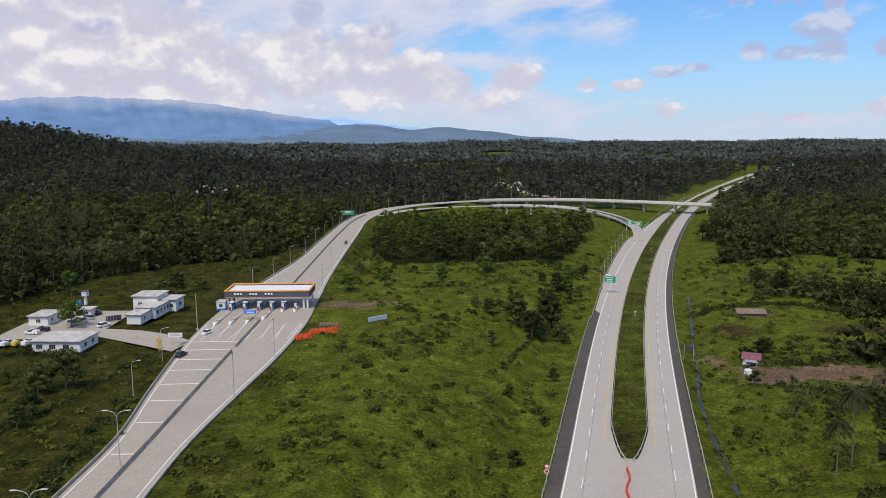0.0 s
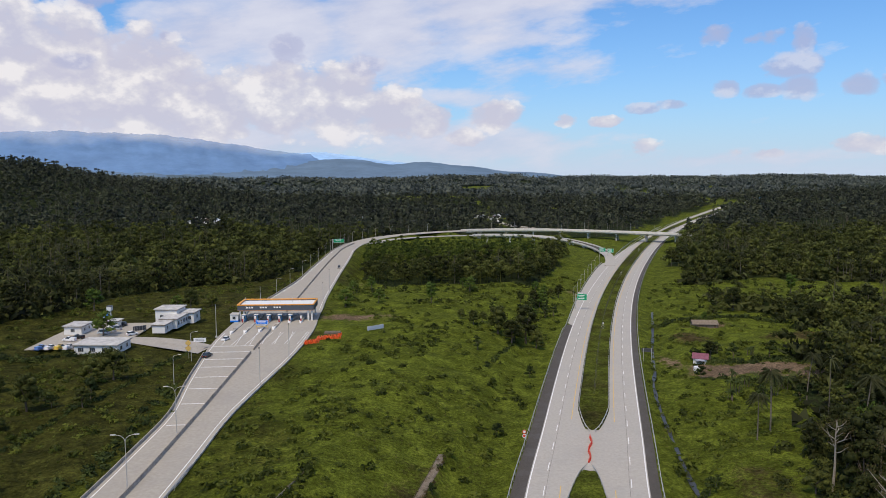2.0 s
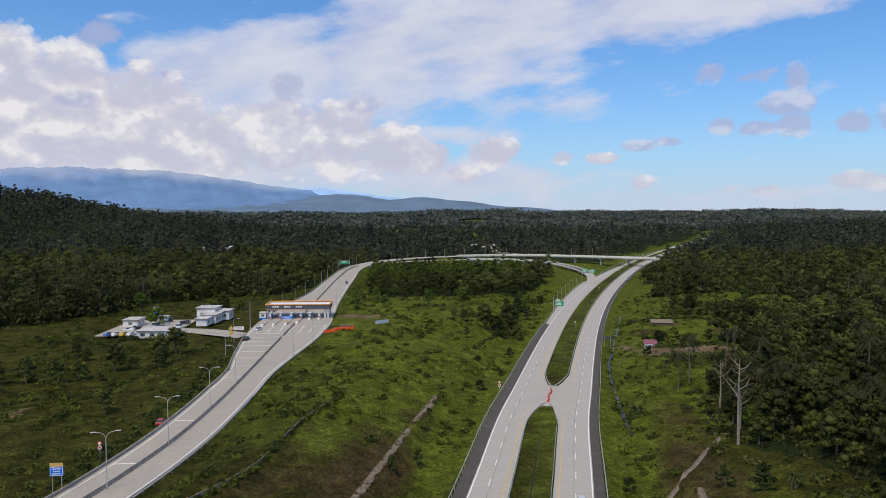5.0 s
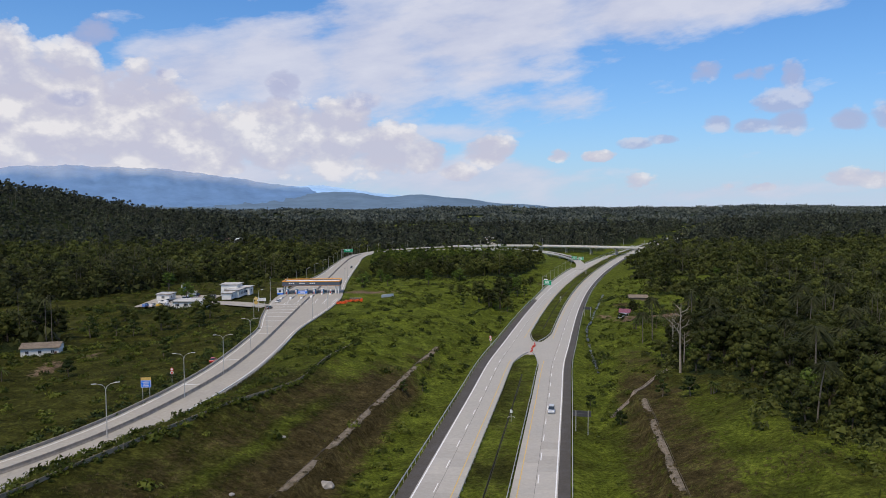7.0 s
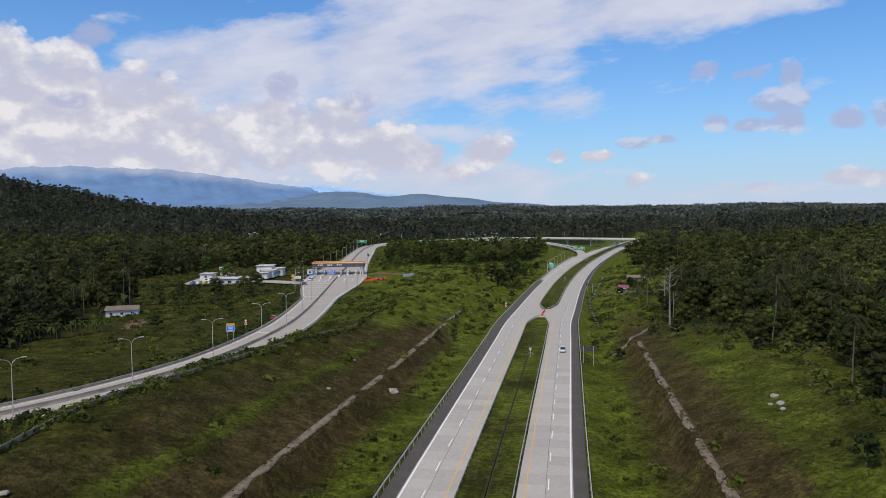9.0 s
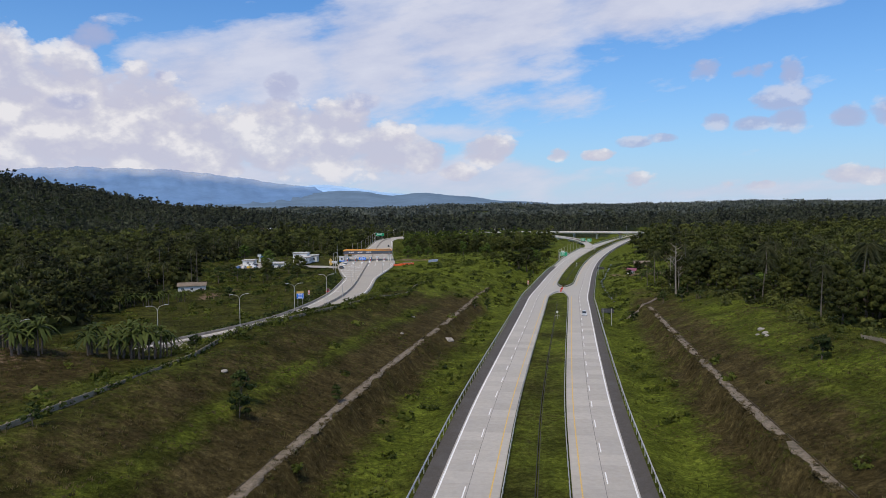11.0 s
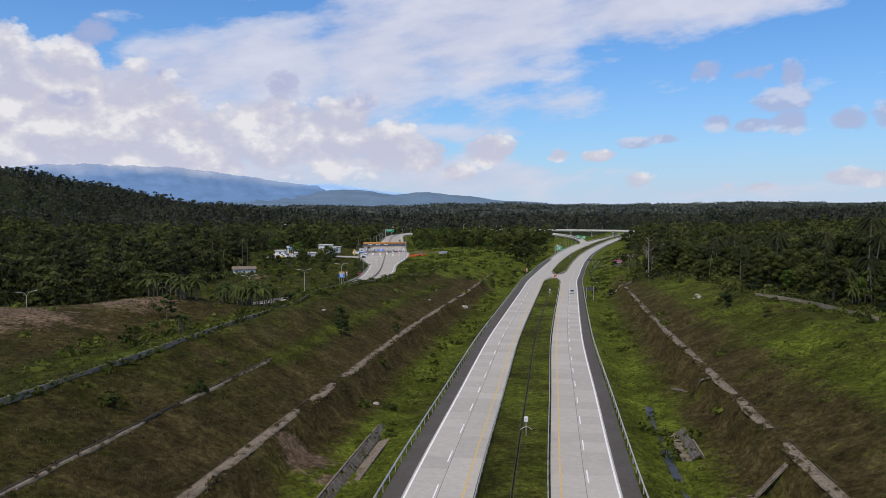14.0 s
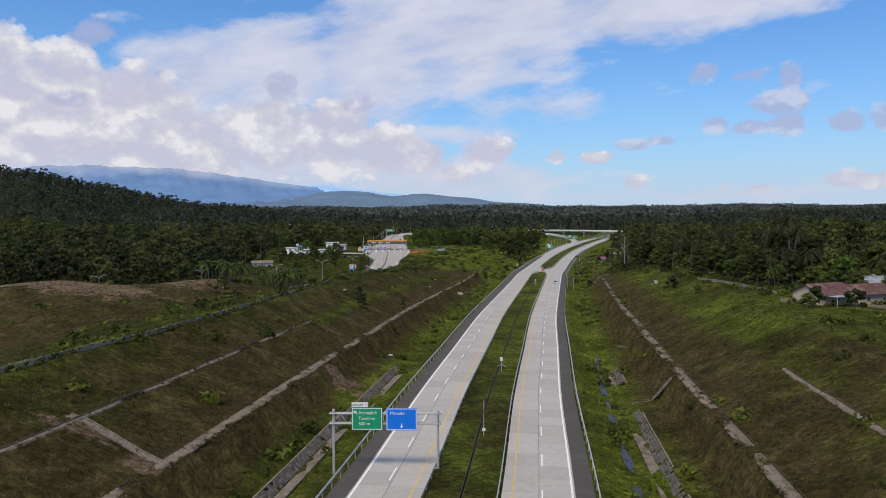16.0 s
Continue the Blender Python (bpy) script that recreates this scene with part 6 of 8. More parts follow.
def gable_house(name, at, rz, label, w, d, h, rise, wall_mat, roof_mat, windows=2, porch=None):
    """A small house under a pitched roof."""
    ob = thing(name, at, label, "house", rz=rz)
    wall = part("house_wall", Build().add([(sx * w / 2, sy * d / 2, z) for z in (0, h) for sx, sy in ((-1, -1), (1, -1), (1, 1), (-1, 1))] + [(-w / 2, 0, h + rise), (w / 2, 0, h + rise)],
                                     [(0, 3, 2, 1), (0, 1, 5, 4), (2, 3, 7, 6), (1, 2, 6, 9, 5), (3, 0, 4, 8, 7)]), wall_mat, ob)
    for s in (-1, 1):
        roof = Build().add([(-w / 2 - 0.5, s * (d / 2 + 0.6), h - 0.25), (w / 2 + 0.5, s * (d / 2 + 0.6), h - 0.25), (w / 2 + 0.5, 0, h + rise + 0.12), (-w / 2 - 0.5, 0, h + rise + 0.12),
                            (-w / 2 - 0.5, s * (d / 2 + 0.6), h - 0.17), (w / 2 + 0.5, s * (d / 2 + 0.6), h - 0.17), (w / 2 + 0.5, 0, h + rise + 0.2), (-w / 2 - 0.5, 0, h + rise + 0.2)],
                           [(0, 1, 2, 3), (4, 7, 6, 5), (0, 4, 5, 1), (1, 5, 6, 2), (3, 7, 4, 0)])
        r = part("roof", roof, roof_mat, ob)
        n = int(w / 0.8)
        ribs = Build()
        for i in range(n + 1):
            x = -w / 2 - 0.4 + i * (w + 0.8) / n
            ribs.tube((x, s * (d / 2 + 0.58), h - 0.15), (x, s * 0.03, h + rise + 0.21), 0.05, n=4, caps=False)
        part("roof_ribs", ribs, roof_mat, r)
    for i in range(windows):
        window_in(wall, (-w / 2 + w * (i + 0.5) / windows, -d / 2 - 0.02, h * 0.55), 1.1, 1.0)
    part("door", Build().bevelled((w / 2 - 1.1, -d / 2 - 0.03, 1.0), (0.9, 0.08, 2.0), 0.02), paint("door_brown", (0.14, 0.08, 0.05), 0.6), wall)
    if porch:
        part("porch_roof", Build().box((0, -d / 2 - 1.6, h - 0.35), (w * 0.7, 3.0, 0.1)), porch, ob)
        for x in (-w * 0.32, w * 0.32):
            part("porch_post", Build().tube((x, -d / 2 - 2.9, -0.2), (x, -d / 2 - 2.9, h - 0.4), 0.07, n=6), M["white_wall"], ob)
    return ob


RUST = material("rusty_roof_sheet", (0.115, 0.05, 0.04), 0.6, scale=0.8, vary=0.35, stain=0.6, stain_colour=(0.3, 0.26, 0.22), stain_scale=0.5)
TIN = material("grey_roof_sheet", (0.42, 0.45, 0.5), 0.5, metal=0.3, scale=0.8, vary=0.2, stain=0.5, stain_colour=(0.25, 0.2, 0.16), stain_scale=0.5)
THATCH = material("old_plank_roof", (0.2, 0.16, 0.12), 0.9, scale=1.5, vary=0.35, bump=0.4, stain=0.5, stain_colour=(0.1, 0.08, 0.06), stain_scale=0.4)
CREAM = material("cream_wall", (0.5, 0.4, 0.29), 0.85, scale=0.8, vary=0.1, stain=0.4, stain_colour=(0.3, 0.24, 0.18), stain_scale=0.4)
PINK = material("maroon_roof_sheet", (0.2, 0.07, 0.1), 0.5, scale=1.0, vary=0.25)


def on_land(x, y, sink=0.15):
    return (x, y, float(ground(x, y)) - sink)


gable_house("village_house", on_land(48, -168), 18, "cream house with a rusty sheet roof and a porch", 11, 8, 3.0, 2.0, CREAM, RUST, 3, TIN)
gable_house("village_house", on_land(62, -162), 12, "low house with a dark red sheet roof", 10, 8, 3.0, 1.8, CREAM, RUST, 2)
gable_house("village_house", on_land(76, -146), 8, "house with a pale grey sheet roof", 12, 9, 3.4, 2.4, M["white_wall"], TIN, 2)
panel_fence(np.array([(38, -167), (50, -171), (62, -174), (72, -176)], float), "low pale wall before the village houses", 2.4, 1.0)
gable_house("roadside_house", on_land(-136, 120), 12, "small white house with dark open windows and a brown roof", 12, 8, 3.6, 1.0, M["white_wall"], THATCH, 3)
gable_house("field_hut", on_land(107, 233), -25, "small hut with a tin and maroon sheet roof", 5.0, 4.2, 2.4, 1.3, M["white_wall"], PINK, 1, TIN)
gable_house("plank_shed", on_land(135, 298), -8, "long low plank shed with a sagging brown roof", 11, 5.5, 2.0, 1.2, THATCH, THATCH, 0)
ob = thing("water_tank", on_land(101.5, 222.5), "white square plastic water tank on the ground", "tank")
part("body", Build().bevelled((0, 0, 0.9), (1.9, 1.9, 1.8), 0.15), paint("white_plastic", (0.75, 0.76, 0.78), 0.4), ob)
part("lid", Build().tube((0, 0, 1.8), (0, 0, 1.9), 0.35, n=10), paint("white_plastic", (0.75, 0.76, 0.78), 0.4), ob)
local = random.Random(21)
for cx, cy, n, spread in ((-255, 935, 12, 26), (-60, 1112, 4, 20), (128, 1175, 5, 24), (760, 1530, 6, 70), (190, 1250, 3, 30), (-185, 40, 1, 1)):
    for i in range(n):
        px, py = cx + local.uniform(-1, 1) * spread, cy + local.uniform(-1, 1) * spread * 0.8
        mat = local.choice((TIN, TIN, RUST, M["white_wall"], paint("blue_roof", (0.1, 0.35, 0.6), 0.5)))
        gable_house("far_house", on_land(px, py), local.uniform(-40, 40), "small distant village house with a sheet roof", local.uniform(8, 13), local.uniform(7, 9), 3.2, 2.0, M["white_wall"], mat, 2)


# ---------------------------------------------------------------- vehicles
def car_kind(length, width, height, colour, nose=0.9, tail=0.5, bonnet=0.52, name="car", bed=False):
    """Body swept from a side outline, with a glazed cabin, wheels and lamps."""
    L, W, H = length / 2, width / 2, height
    waist = H * bonnet
    low = 0.25
    side = [(-L, low), (L, low), (L, waist * 0.75), (L - 0.12, waist * 0.92), (L - nose, waist), (-L + tail * 0.4, waist + 0.02), (-L, waist * 0.85)]
    body = Build()
    n = len(side)
    pts = []
    for x, s in ((-W, 1), (-W + 0.08, 0), (W - 0.08, 0), (W, 1)):
        for y, z in side:
            k = 0.06 if s else 0
            pts.append((x, y * (1 - k / L * s), max(low, z - k)))
    faces = [tuple(range(n - 1, -1, -1)), tuple(3 * n + i for i in range(n))]
    for j in range(3):
        faces += [(j * n + i, j * n + (i + 1) % n, (j + 1) * n + (i + 1) % n, (j + 1) * n + i) for i in range(n)]
    body.add(pts, faces)
    front, back = L - nose - 0.05, (-0.4 if bed else -L + tail)
    cab = Build().add([(-W + 0.06, front, waist), (W - 0.06, front, waist), (W - 0.06, back, waist), (-W + 0.06, back, waist),
                       (-W + 0.24, front - 0.75, H - 0.06), (W - 0.24, front - 0.75, H - 0.06), (W - 0.24, back + 0.3, H - 0.06), (-W + 0.24, back + 0.3, H - 0.06)],
                      [(0, 1, 5, 4), (1, 2, 6, 5), (2, 3, 7, 6), (3, 0, 4, 7), (4, 5, 6, 7)])
    top = Build().bevelled((0, (front - 0.75 + back + 0.3) / 2, H - 0.03), (2 * W - 0.5, front - back - 1.1, 0.1), 0.03)
    return body.mesh("body", colour), cab.mesh("cabin_glass", M["glass"]), top.mesh("roof_panel", colour), (L, W, waist, bed, back, colour)


def car(at, rz, label, kind, group="parked vehicles", category="car"):
    body, cab, top, (L, W, waist, bed, back, colour) = kind
    ob = thing("car", at, label, category, rz=rz, group=group)
    b = part("body", body, None, ob)
    part("cabin_glass", cab, None, ob, "dark car glass")
    part("roof_panel", top, None, ob)
    for x in (-W + 0.1, W - 0.1):
        for y in (-L * 0.6, L * 0.62):
            wheel = part("wheel", Build().tube((x - 0.1, y, 0.33), (x + 0.1, y, 0.33), 0.33, n=12), BLACK, ob)
            part("rim", Build().tube((x + math.copysign(0.101, x), y, 0.33), (x + math.copysign(0.112, x), y, 0.33), 0.2, n=10), M["steel"], wheel)
        part("headlight", Build().bevelled((x * 0.82, L - 0.03, waist * 0.72), (0.36, 0.1, 0.16), 0.02), WHITE, b)
        part("tail_light", Build().bevelled((x * 0.84, -L + 0.02, waist * 0.75), (0.3, 0.08, 0.22), 0.02), RED, b)
    if bed:
        part("load_bed", Build().bevelled((0, (-L + back) / 2, waist + 0.2), (2 * W - 0.1, back + L - 0.2, 0.5), 0.04), colour, ob)
    return ob


SILVER, CAR_WHITE, CAR_BLACK, CAR_RED, CAR_YELLOW, CAR_BLUE = (paint(n, c, 0.3) for n, c in (("silver_paint", (0.45, 0.48, 0.52)), ("car_white", (0.78, 0.78, 0.78)), ("car_black", (0.02, 0.021, 0.024)),
                                                                                              ("car_red", (0.4, 0.02, 0.025)), ("car_yellow", (0.72, 0.5, 0.08)), ("car_blue", (0.1, 0.22, 0.5))))
suv = lambda c: car_kind(4.5, 1.8, 1.7, c, 1.0, 0.3, 0.56)
hatch = lambda c: car_kind(4.0, 1.7, 1.5, c, 0.95, 0.4, 0.56)
van = lambda c: car_kind(4.7, 1.75, 1.95, c, 0.5, 0.15, 0.5)
pickup = lambda c: car_kind(5.2, 1.85, 1.75, c, 1.2, 0.4, 0.55, bed=True)
p = road_line(52, 53, 10.9, 1)[0]
car((p[0], p[1], p[2] + 0.02), 166, "silver car driving on the concrete carriageway", suv(SILVER), "cars on the road")
car((-71.5, 97, 9.82), 0, "small red car driving on the toll road", hatch(CAR_RED), "cars on the road")
car((-75.2, 224.5, 9.82), -14, "dark grey car parked at the plaza's edge", suv(CAR_BLACK))
car((-75.0, 251, 9.82), 160, "white car parked before the toll lanes", hatch(CAR_WHITE))
car((-49.5, 470, 9.92), 180, "dark truck standing on the toll road", van(CAR_BLACK), "cars on the road", "truck")
for px, py, rz, kind, say in ((-115, 263, -40, suv(CAR_WHITE), "white car parked in the office yard"), (-126, 281.5, 85, van(CAR_BLACK), "black van parked in the office yard"),
                              (-127.5, 266, 78, van(SILVER), "silver van parked in the office yard"), (-126.5, 270, 78, van(SILVER), "silver van parked in the office yard"),
                              (-125.5, 274, 78, van(SILVER), "silver van parked in the office yard"), (-135.5, 253.5, 80, pickup(CAR_WHITE), "white patrol pickup parked in the yard"),
                              (-134, 257.5, 80, pickup(CAR_BLACK), "dark pickup parked in the office yard"), (-140, 240, -12, pickup(CAR_BLUE), "blue pickup parked in a row"), (-136.5, 240, -12, pickup(CAR_WHITE), "white pickup parked in a row"),
                              (-133.2, 240.5, -12, pickup(CAR_YELLOW), "yellow pickup parked in a row"), (-130, 240.5, -12, pickup(CAR_WHITE), "white pickup parked in a row")):
    car((px, py, 9.72), rz, say, kind)

# rocks lying on the slopes
ROCK = material("grey_rock", (0.3, 0.28, 0.25), 0.95, scale=1.2, vary=0.3, bump=0.5, bump_scale=4)
local = random.Random(5)
for px, py, r in ((-25.5, -3, 1.5), (-56, -152, 0.7), (46, -59, 0.8), (44.4, -63, 0.6), (47.6, -54, 0.8), (45.2, -57, 0.5), (-71, -100, 0.6), (-40, -20, 0.5), (-36, 12, 0.5)):
    b = bmesh.new()
    bmesh.ops.create_icosphere(b, subdivisions=2, radius=r)
    for v in b.verts:
        n = noise.noise(v.co * 1.3 + Vector((px, py, 0)))
        v.co *= 1 + 0.35 * n
        v.co.z *= 0.6
    me = bpy.data.meshes.new("boulder")
    b.to_mesh(me)
    b.free()
    me.materials.append(ROCK)
    ob = new("boulder", me)
    ob.matrix_world = pose(px, py, float(ground(px, py)) + 0.15 * r, 0, 0, local.uniform(0, 360))
    tagged(ob, "rough grey boulder lying on the grassed slope", "rock", "boulders")

# the far road through the woods
fr = dense(np.array([(125, 1270, 9), (136, 1157, 7), (130, 1050, 6), (129, 994, 6), (136, 950, 5), (160, 905, 4.5)], float), 8)
fr[:, 2] = ground(fr[:, 0], fr[:, 1], False) + 1.2
tagged(part("road_far", ribbon(beside(fr, -5), beside(fr, 5), 1.6), M["concrete"]), "distant pale concrete road curving through the woods", "road", kind="structure")

# ---------------------------------------------------------------- plants
rng = np.random.default_rng(7)


def cards(centres, normals, size, flat=0.5):
    """A leaf spray (two crossed-over triangles, folded) at every centre."""
    n = len(centres)
    up = normals + rng.normal(0, flat, (n, 3))
    up /= np.linalg.norm(up, axis=1)[:, None] + 1e-9
    a = np.cross(up, rng.normal(0, 1, (n, 3)))
    a /= np.linalg.norm(a, axis=1)[:, None] + 1e-9
    b = np.cross(up, a)
    w = (size * rng.uniform(0.6, 1.35, n))[:, None]
    sag = up * w * 0.25
    v = np.stack([centres - a * w, centres + b * w * 0.55 - sag, centres + a * w * 0.9, centres - b * w * 0.6 - sag], 1).reshape(-1, 3)
    k = np.arange(n)[:, None] * 4
    f = np.concatenate([k + [0, 3, 2], k + [0, 2, 1]])
    return v, f


def join(*pieces):
    v, f, k = [], [], 0
    for a, b in pieces:
        v.append(np.asarray(a, float))
        f.append(np.asarray(b, int) + k)
        k += len(a)
    return np.concatenate(v), np.concatenate(f)


def sprays(centres, normals, size):
    """One ragged three-cornered leaf spray at every centre."""
    n = len(centres)
    up = normals + rng.normal(0, 0.55, (n, 3))
    up /= np.linalg.norm(up, axis=1)[:, None] + 1e-9
    a = np.cross(up, rng.normal(0, 1, (n, 3)))
    a /= np.linalg.norm(a, axis=1)[:, None] + 1e-9
    b = np.cross(up, a)
    w = (size * rng.uniform(0.6, 1.4, n))[:, None]
    v = np.stack([centres - a * w, centres + a * w * 0.8 + b * w * rng.uniform(0.2, 0.7, (n, 1)), centres + a * w * 0.3 - b * w * rng.uniform(0.5, 0.9, (n, 1))], 1).reshape(-1, 3)
    return v, np.arange(n * 3).reshape(-1, 3)


def kernel(radius, squash=0.8):
    """A small eight-sided core that closes the middle of a crown."""
    v = np.array([(1, 0, 0), (-1, 0, 0), (0, 1, 0), (0, -1, 0), (0, 0, 1), (0, 0, -1)], float)
    f = np.array([(0, 2, 4), (2, 1, 4), (1, 3, 4), (3, 0, 4), (2, 0, 5), (1, 2, 5), (3, 1, 5), (0, 3, 5)])
    return v * radius * rng.uniform(0.75, 1.2, (6, 1)) * (1, 1, squash), f


def loose_crown(height, radius, lumps, leaves, size, tall=0.66):
    """An uneven crown of open leaf heaps of several sizes."""
    pieces = []
    base = height * (1 - tall)
    for i in range(lumps):
        u = i / max(1, lumps - 1)
        a, r = i * 2.4 + rng.uniform(-0.7, 0.7), radius * (0.2 + 0.75 * math.sqrt(rng.uniform(0.05, 1))) * (1 - 0.6 * u**2)
        c = np.array((math.cos(a) * r, math.sin(a) * r, base + height * tall * (0.12 + 0.8 * u + rng.uniform(-0.07, 0.07))))
        k = radius * rng.uniform(0.26, 0.56)
        d = rng.normal(0, 1, (leaves, 3))
        d[:, 2] = np.abs(d[:, 2]) * 0.9 - 0.3
        d /= np.linalg.norm(d, axis=1)[:, None]
        pieces.append(sprays(c + d * k * rng.uniform(0.55, 1.2, (leaves, 1)) * (1, 1, 0.75), d, size))
        v, f = kernel(k * 0.62)
        pieces.append((v + c, f))
    return join(*pieces)


def drooping_fronds(height, length, count, parts=3, wide=0.26):
    """A palm's head: narrow fronds, the young ones upright, the old ones hanging."""
    v, f, k = [], [], 0
    for i in range(count):
        a = 2.4 * i + rng.uniform(-0.3, 0.3)
        lift = 1.15 - 1.9 * i / count + rng.uniform(-0.15, 0.15)
        L = length * rng.uniform(0.75, 1.1)
        out, side = np.array((math.cos(a), math.sin(a), 0)), np.array((-math.sin(a), math.cos(a), 0))
        for j in range(parts + 1):
            u = j / parts
            p = np.array((0, 0, height)) + out * L * u * (0.9 - 0.25 * abs(lift)) + np.array((0, 0, L * (lift * u * 0.8 - 0.8 * u * u)))
            w = wide * (1.15 - u) * (0.6 if j == 0 else 1.0)
            v += [p - side * w - (0, 0, w * 0.4), p + side * w]
            if j:
                b = k + (j - 1) * 2
                f += [(b, b + 1, b + 3), (b, b + 3, b + 2)]
        k += 2 * (parts + 1)
    return np.array(v), np.array(f)


def lump(radius, squash=0.75, n=0):
    """A rough closed lump of 20 faces."""
    t = (1 + 5**0.5) / 2
    v = np.array([(-1, t, 0), (1, t, 0), (-1, -t, 0), (1, -t, 0), (0, -1, t), (0, 1, t), (0, -1, -t), (0, 1, -t), (t, 0, -1), (t, 0, 1), (-t, 0, -1), (-t, 0, 1)]) / 1.9
    f = np.array([(0, 11, 5), (0, 5, 1), (0, 1, 7), (0, 7, 10), (0, 10, 11), (1, 5, 9), (5, 11, 4), (11, 10, 2), (10, 7, 6), (7, 1, 8),
                  (3, 9, 4), (3, 4, 2), (3, 2, 6), (3, 6, 8), (3, 8, 9), (4, 9, 5), (2, 4, 11), (6, 2, 10), (8, 6, 7), (9, 8, 1)])
    return v * radius * rng.uniform(0.75, 1.25, (12, 1)) * (1, 1, squash), f


def stem(points, radii, n=5):
    """A bent tapering stem."""
    p = np.asarray(points, float)
    v, f = [], []
    for i, (q, r) in enumerate(zip(p, radii)):
        for j in range(n):
            u = 2 * math.pi * j / n
            v.append(q + np.array((math.cos(u) * r, math.sin(u) * r, 0)))
        if i:
            for j in range(n):
                a, b, c, d = (i - 1) * n + j, (i - 1) * n + (j + 1) % n, i * n + (j + 1) % n, i * n + j
                f += [(a, b, c), (a, c, d)]
    return np.array(v), np.array(f)


def broad_crown(height, radius, lumps, leaves, size, core=True, tall=0.62):
    """A crown of lumps carrying leaf sprays; one unit high trees are scaled by the caller."""
    pieces = []
    base = height * (1 - tall)
    for i in range(lumps):
        u = i / max(1, lumps - 1)
        a, r = i * 2.4 + rng.uniform(-0.5, 0.5), radius * (0.25 + 0.6 * math.sqrt(rng.uniform(0.05, 1))) * (1 - 0.55 * u**2)
        c = np.array((math.cos(a) * r, math.sin(a) * r, base + height * tall * (0.15 + 0.75 * u)))
        k = radius * rng.uniform(0.28, 0.54)
        d = rng.normal(0, 1, (leaves, 3))
        d[:, 2] = np.abs(d[:, 2]) * 0.9 - 0.25
        d /= np.linalg.norm(d, axis=1)[:, None]
        pieces.append(cards(c + d * k * rng.uniform(0.6, 1.2, (leaves, 1)) * (1, 1, 0.8), d, size))
        if core:
            v, f = lump(k * 0.66, 0.75)
            pieces.append((v + c, f))
    return join(*pieces)


def palm_fronds(height, length, count, parts=3, wide=0.5, leaning=(0, 0), low=-0.25, high=0.95):
    """Arching fronds, each a ribbon folded along its rib."""
    v, f, k = [], [], 0
    top = np.array((leaning[0], leaning[1], height))
    for i in range(count):
        a = 2.4 * i + rng.uniform(-0.2, 0.2)
        lift = rng.uniform(low, high)
        L = length * rng.uniform(0.8, 1.1)
        out, side = np.array((math.cos(a), math.sin(a), 0)), np.array((-math.sin(a), math.cos(a), 0))
        for j in range(parts + 1):
            u = j / parts
            p = top + out * L * u * (0.55 + 0.45 * math.cos(lift)) + np.array((0, 0, L * (lift * u * 0.75 - 0.85 * u * u)))
            w = wide * (0.35 + 1.3 * u * (1.25 - u)) if j < parts else 0.06
            v += [p - side * w - (0, 0, w * 0.55), p, p + side * w - (0, 0, w * 0.55)]
            if j:
                b = k + (j - 1) * 3
                f += [(b, b + 3, b + 4), (b, b + 4, b + 1), (b + 1, b + 4, b + 5), (b + 1, b + 5, b + 2)]
        k += 3 * (parts + 1)
    return np.array(v), np.array(f)


def feather_fronds(height, length, count, leaning=(0, 0), pairs=13):
    """Arching fronds with leaflets hanging from both sides of the rib."""
    v, f = [], []
    top = np.array((leaning[0], leaning[1], height))
    for i in range(count):
        a = 2.4 * i + rng.uniform(-0.2, 0.2)
        lift = 1.15 - 1.75 * i / count + rng.uniform(-0.15, 0.15)
        L = length * rng.uniform(0.8, 1.1)
        out, side = np.array((math.cos(a), math.sin(a), 0)), np.array((-math.sin(a), math.cos(a), 0))

        def rib(u):
            return top + out * L * u * (0.55 + 0.45 * math.cos(lift)) + np.array((0, 0, L * (lift * u * 0.75 - 0.85 * u * u)))

        for j in range(pairs):
            u = 0.12 + 0.85 * j / pairs
            p, q = rib(u), rib(u + 0.5 / pairs)
            w = 0.17 * length * (0.4 + 1.5 * u * (1.15 - u)) * rng.uniform(0.8, 1.2)
            for k in (-1, 1):
                n = len(v)
                v += [p, q, (p + q) / 2 + side * k * w + out * w * 0.5 - (0, 0, w * rng.uniform(0.3, 0.8))]
                f.append((n, n + 1, n + 2))
        n = len(v)
        v += [rib(0) - side * 0.06, rib(0) + side * 0.06, rib(0.55), rib(1.0)]
        f += [(n, n + 1, n + 2), (n, n + 2, n + 3)]
    return np.array(v), np.array(f)


def scatter(kinds, x, y, z, scale, pick=None, tone=None, stretch=None):
    """Copies of the given shapes, turned and sized, as one set of corners and triangles."""
    vs, fs, ts, k = [], [], [], 0
    pick = rng.integers(0, len(kinds), len(x)) if pick is None else pick
    tone = rng.uniform(0, 1, len(x)) if tone is None else tone
    stretch = rng.uniform(0.85, 1.15, len(x)) if stretch is None else stretch
    for which, (v, f) in enumerate(kinds):
        w = np.flatnonzero(pick == which)
        if not len(w):
            continue
        a = rng.uniform(0, 2 * math.pi, len(w))
        c, s, q = np.cos(a)[:, None], np.sin(a)[:, None], scale[w][:, None]
        p = np.stack([(v[:, 0] * c - v[:, 1] * s) * q + x[w][:, None], (v[:, 0] * s + v[:, 1] * c) * q + y[w][:, None],
                      v[:, 2] * q * stretch[w][:, None] + z[w][:, None]], 2)
        vs.append(p.reshape(-1, 3))
        fs.append((f[None] + (np.arange(len(w)) * len(v))[:, None, None]).reshape(-1, 3) + k)
        ts.append(np.repeat(tone[w], len(v)))
        k += len(w) * len(v)
    return np.concatenate(vs), np.concatenate(fs), np.concatenate(ts)


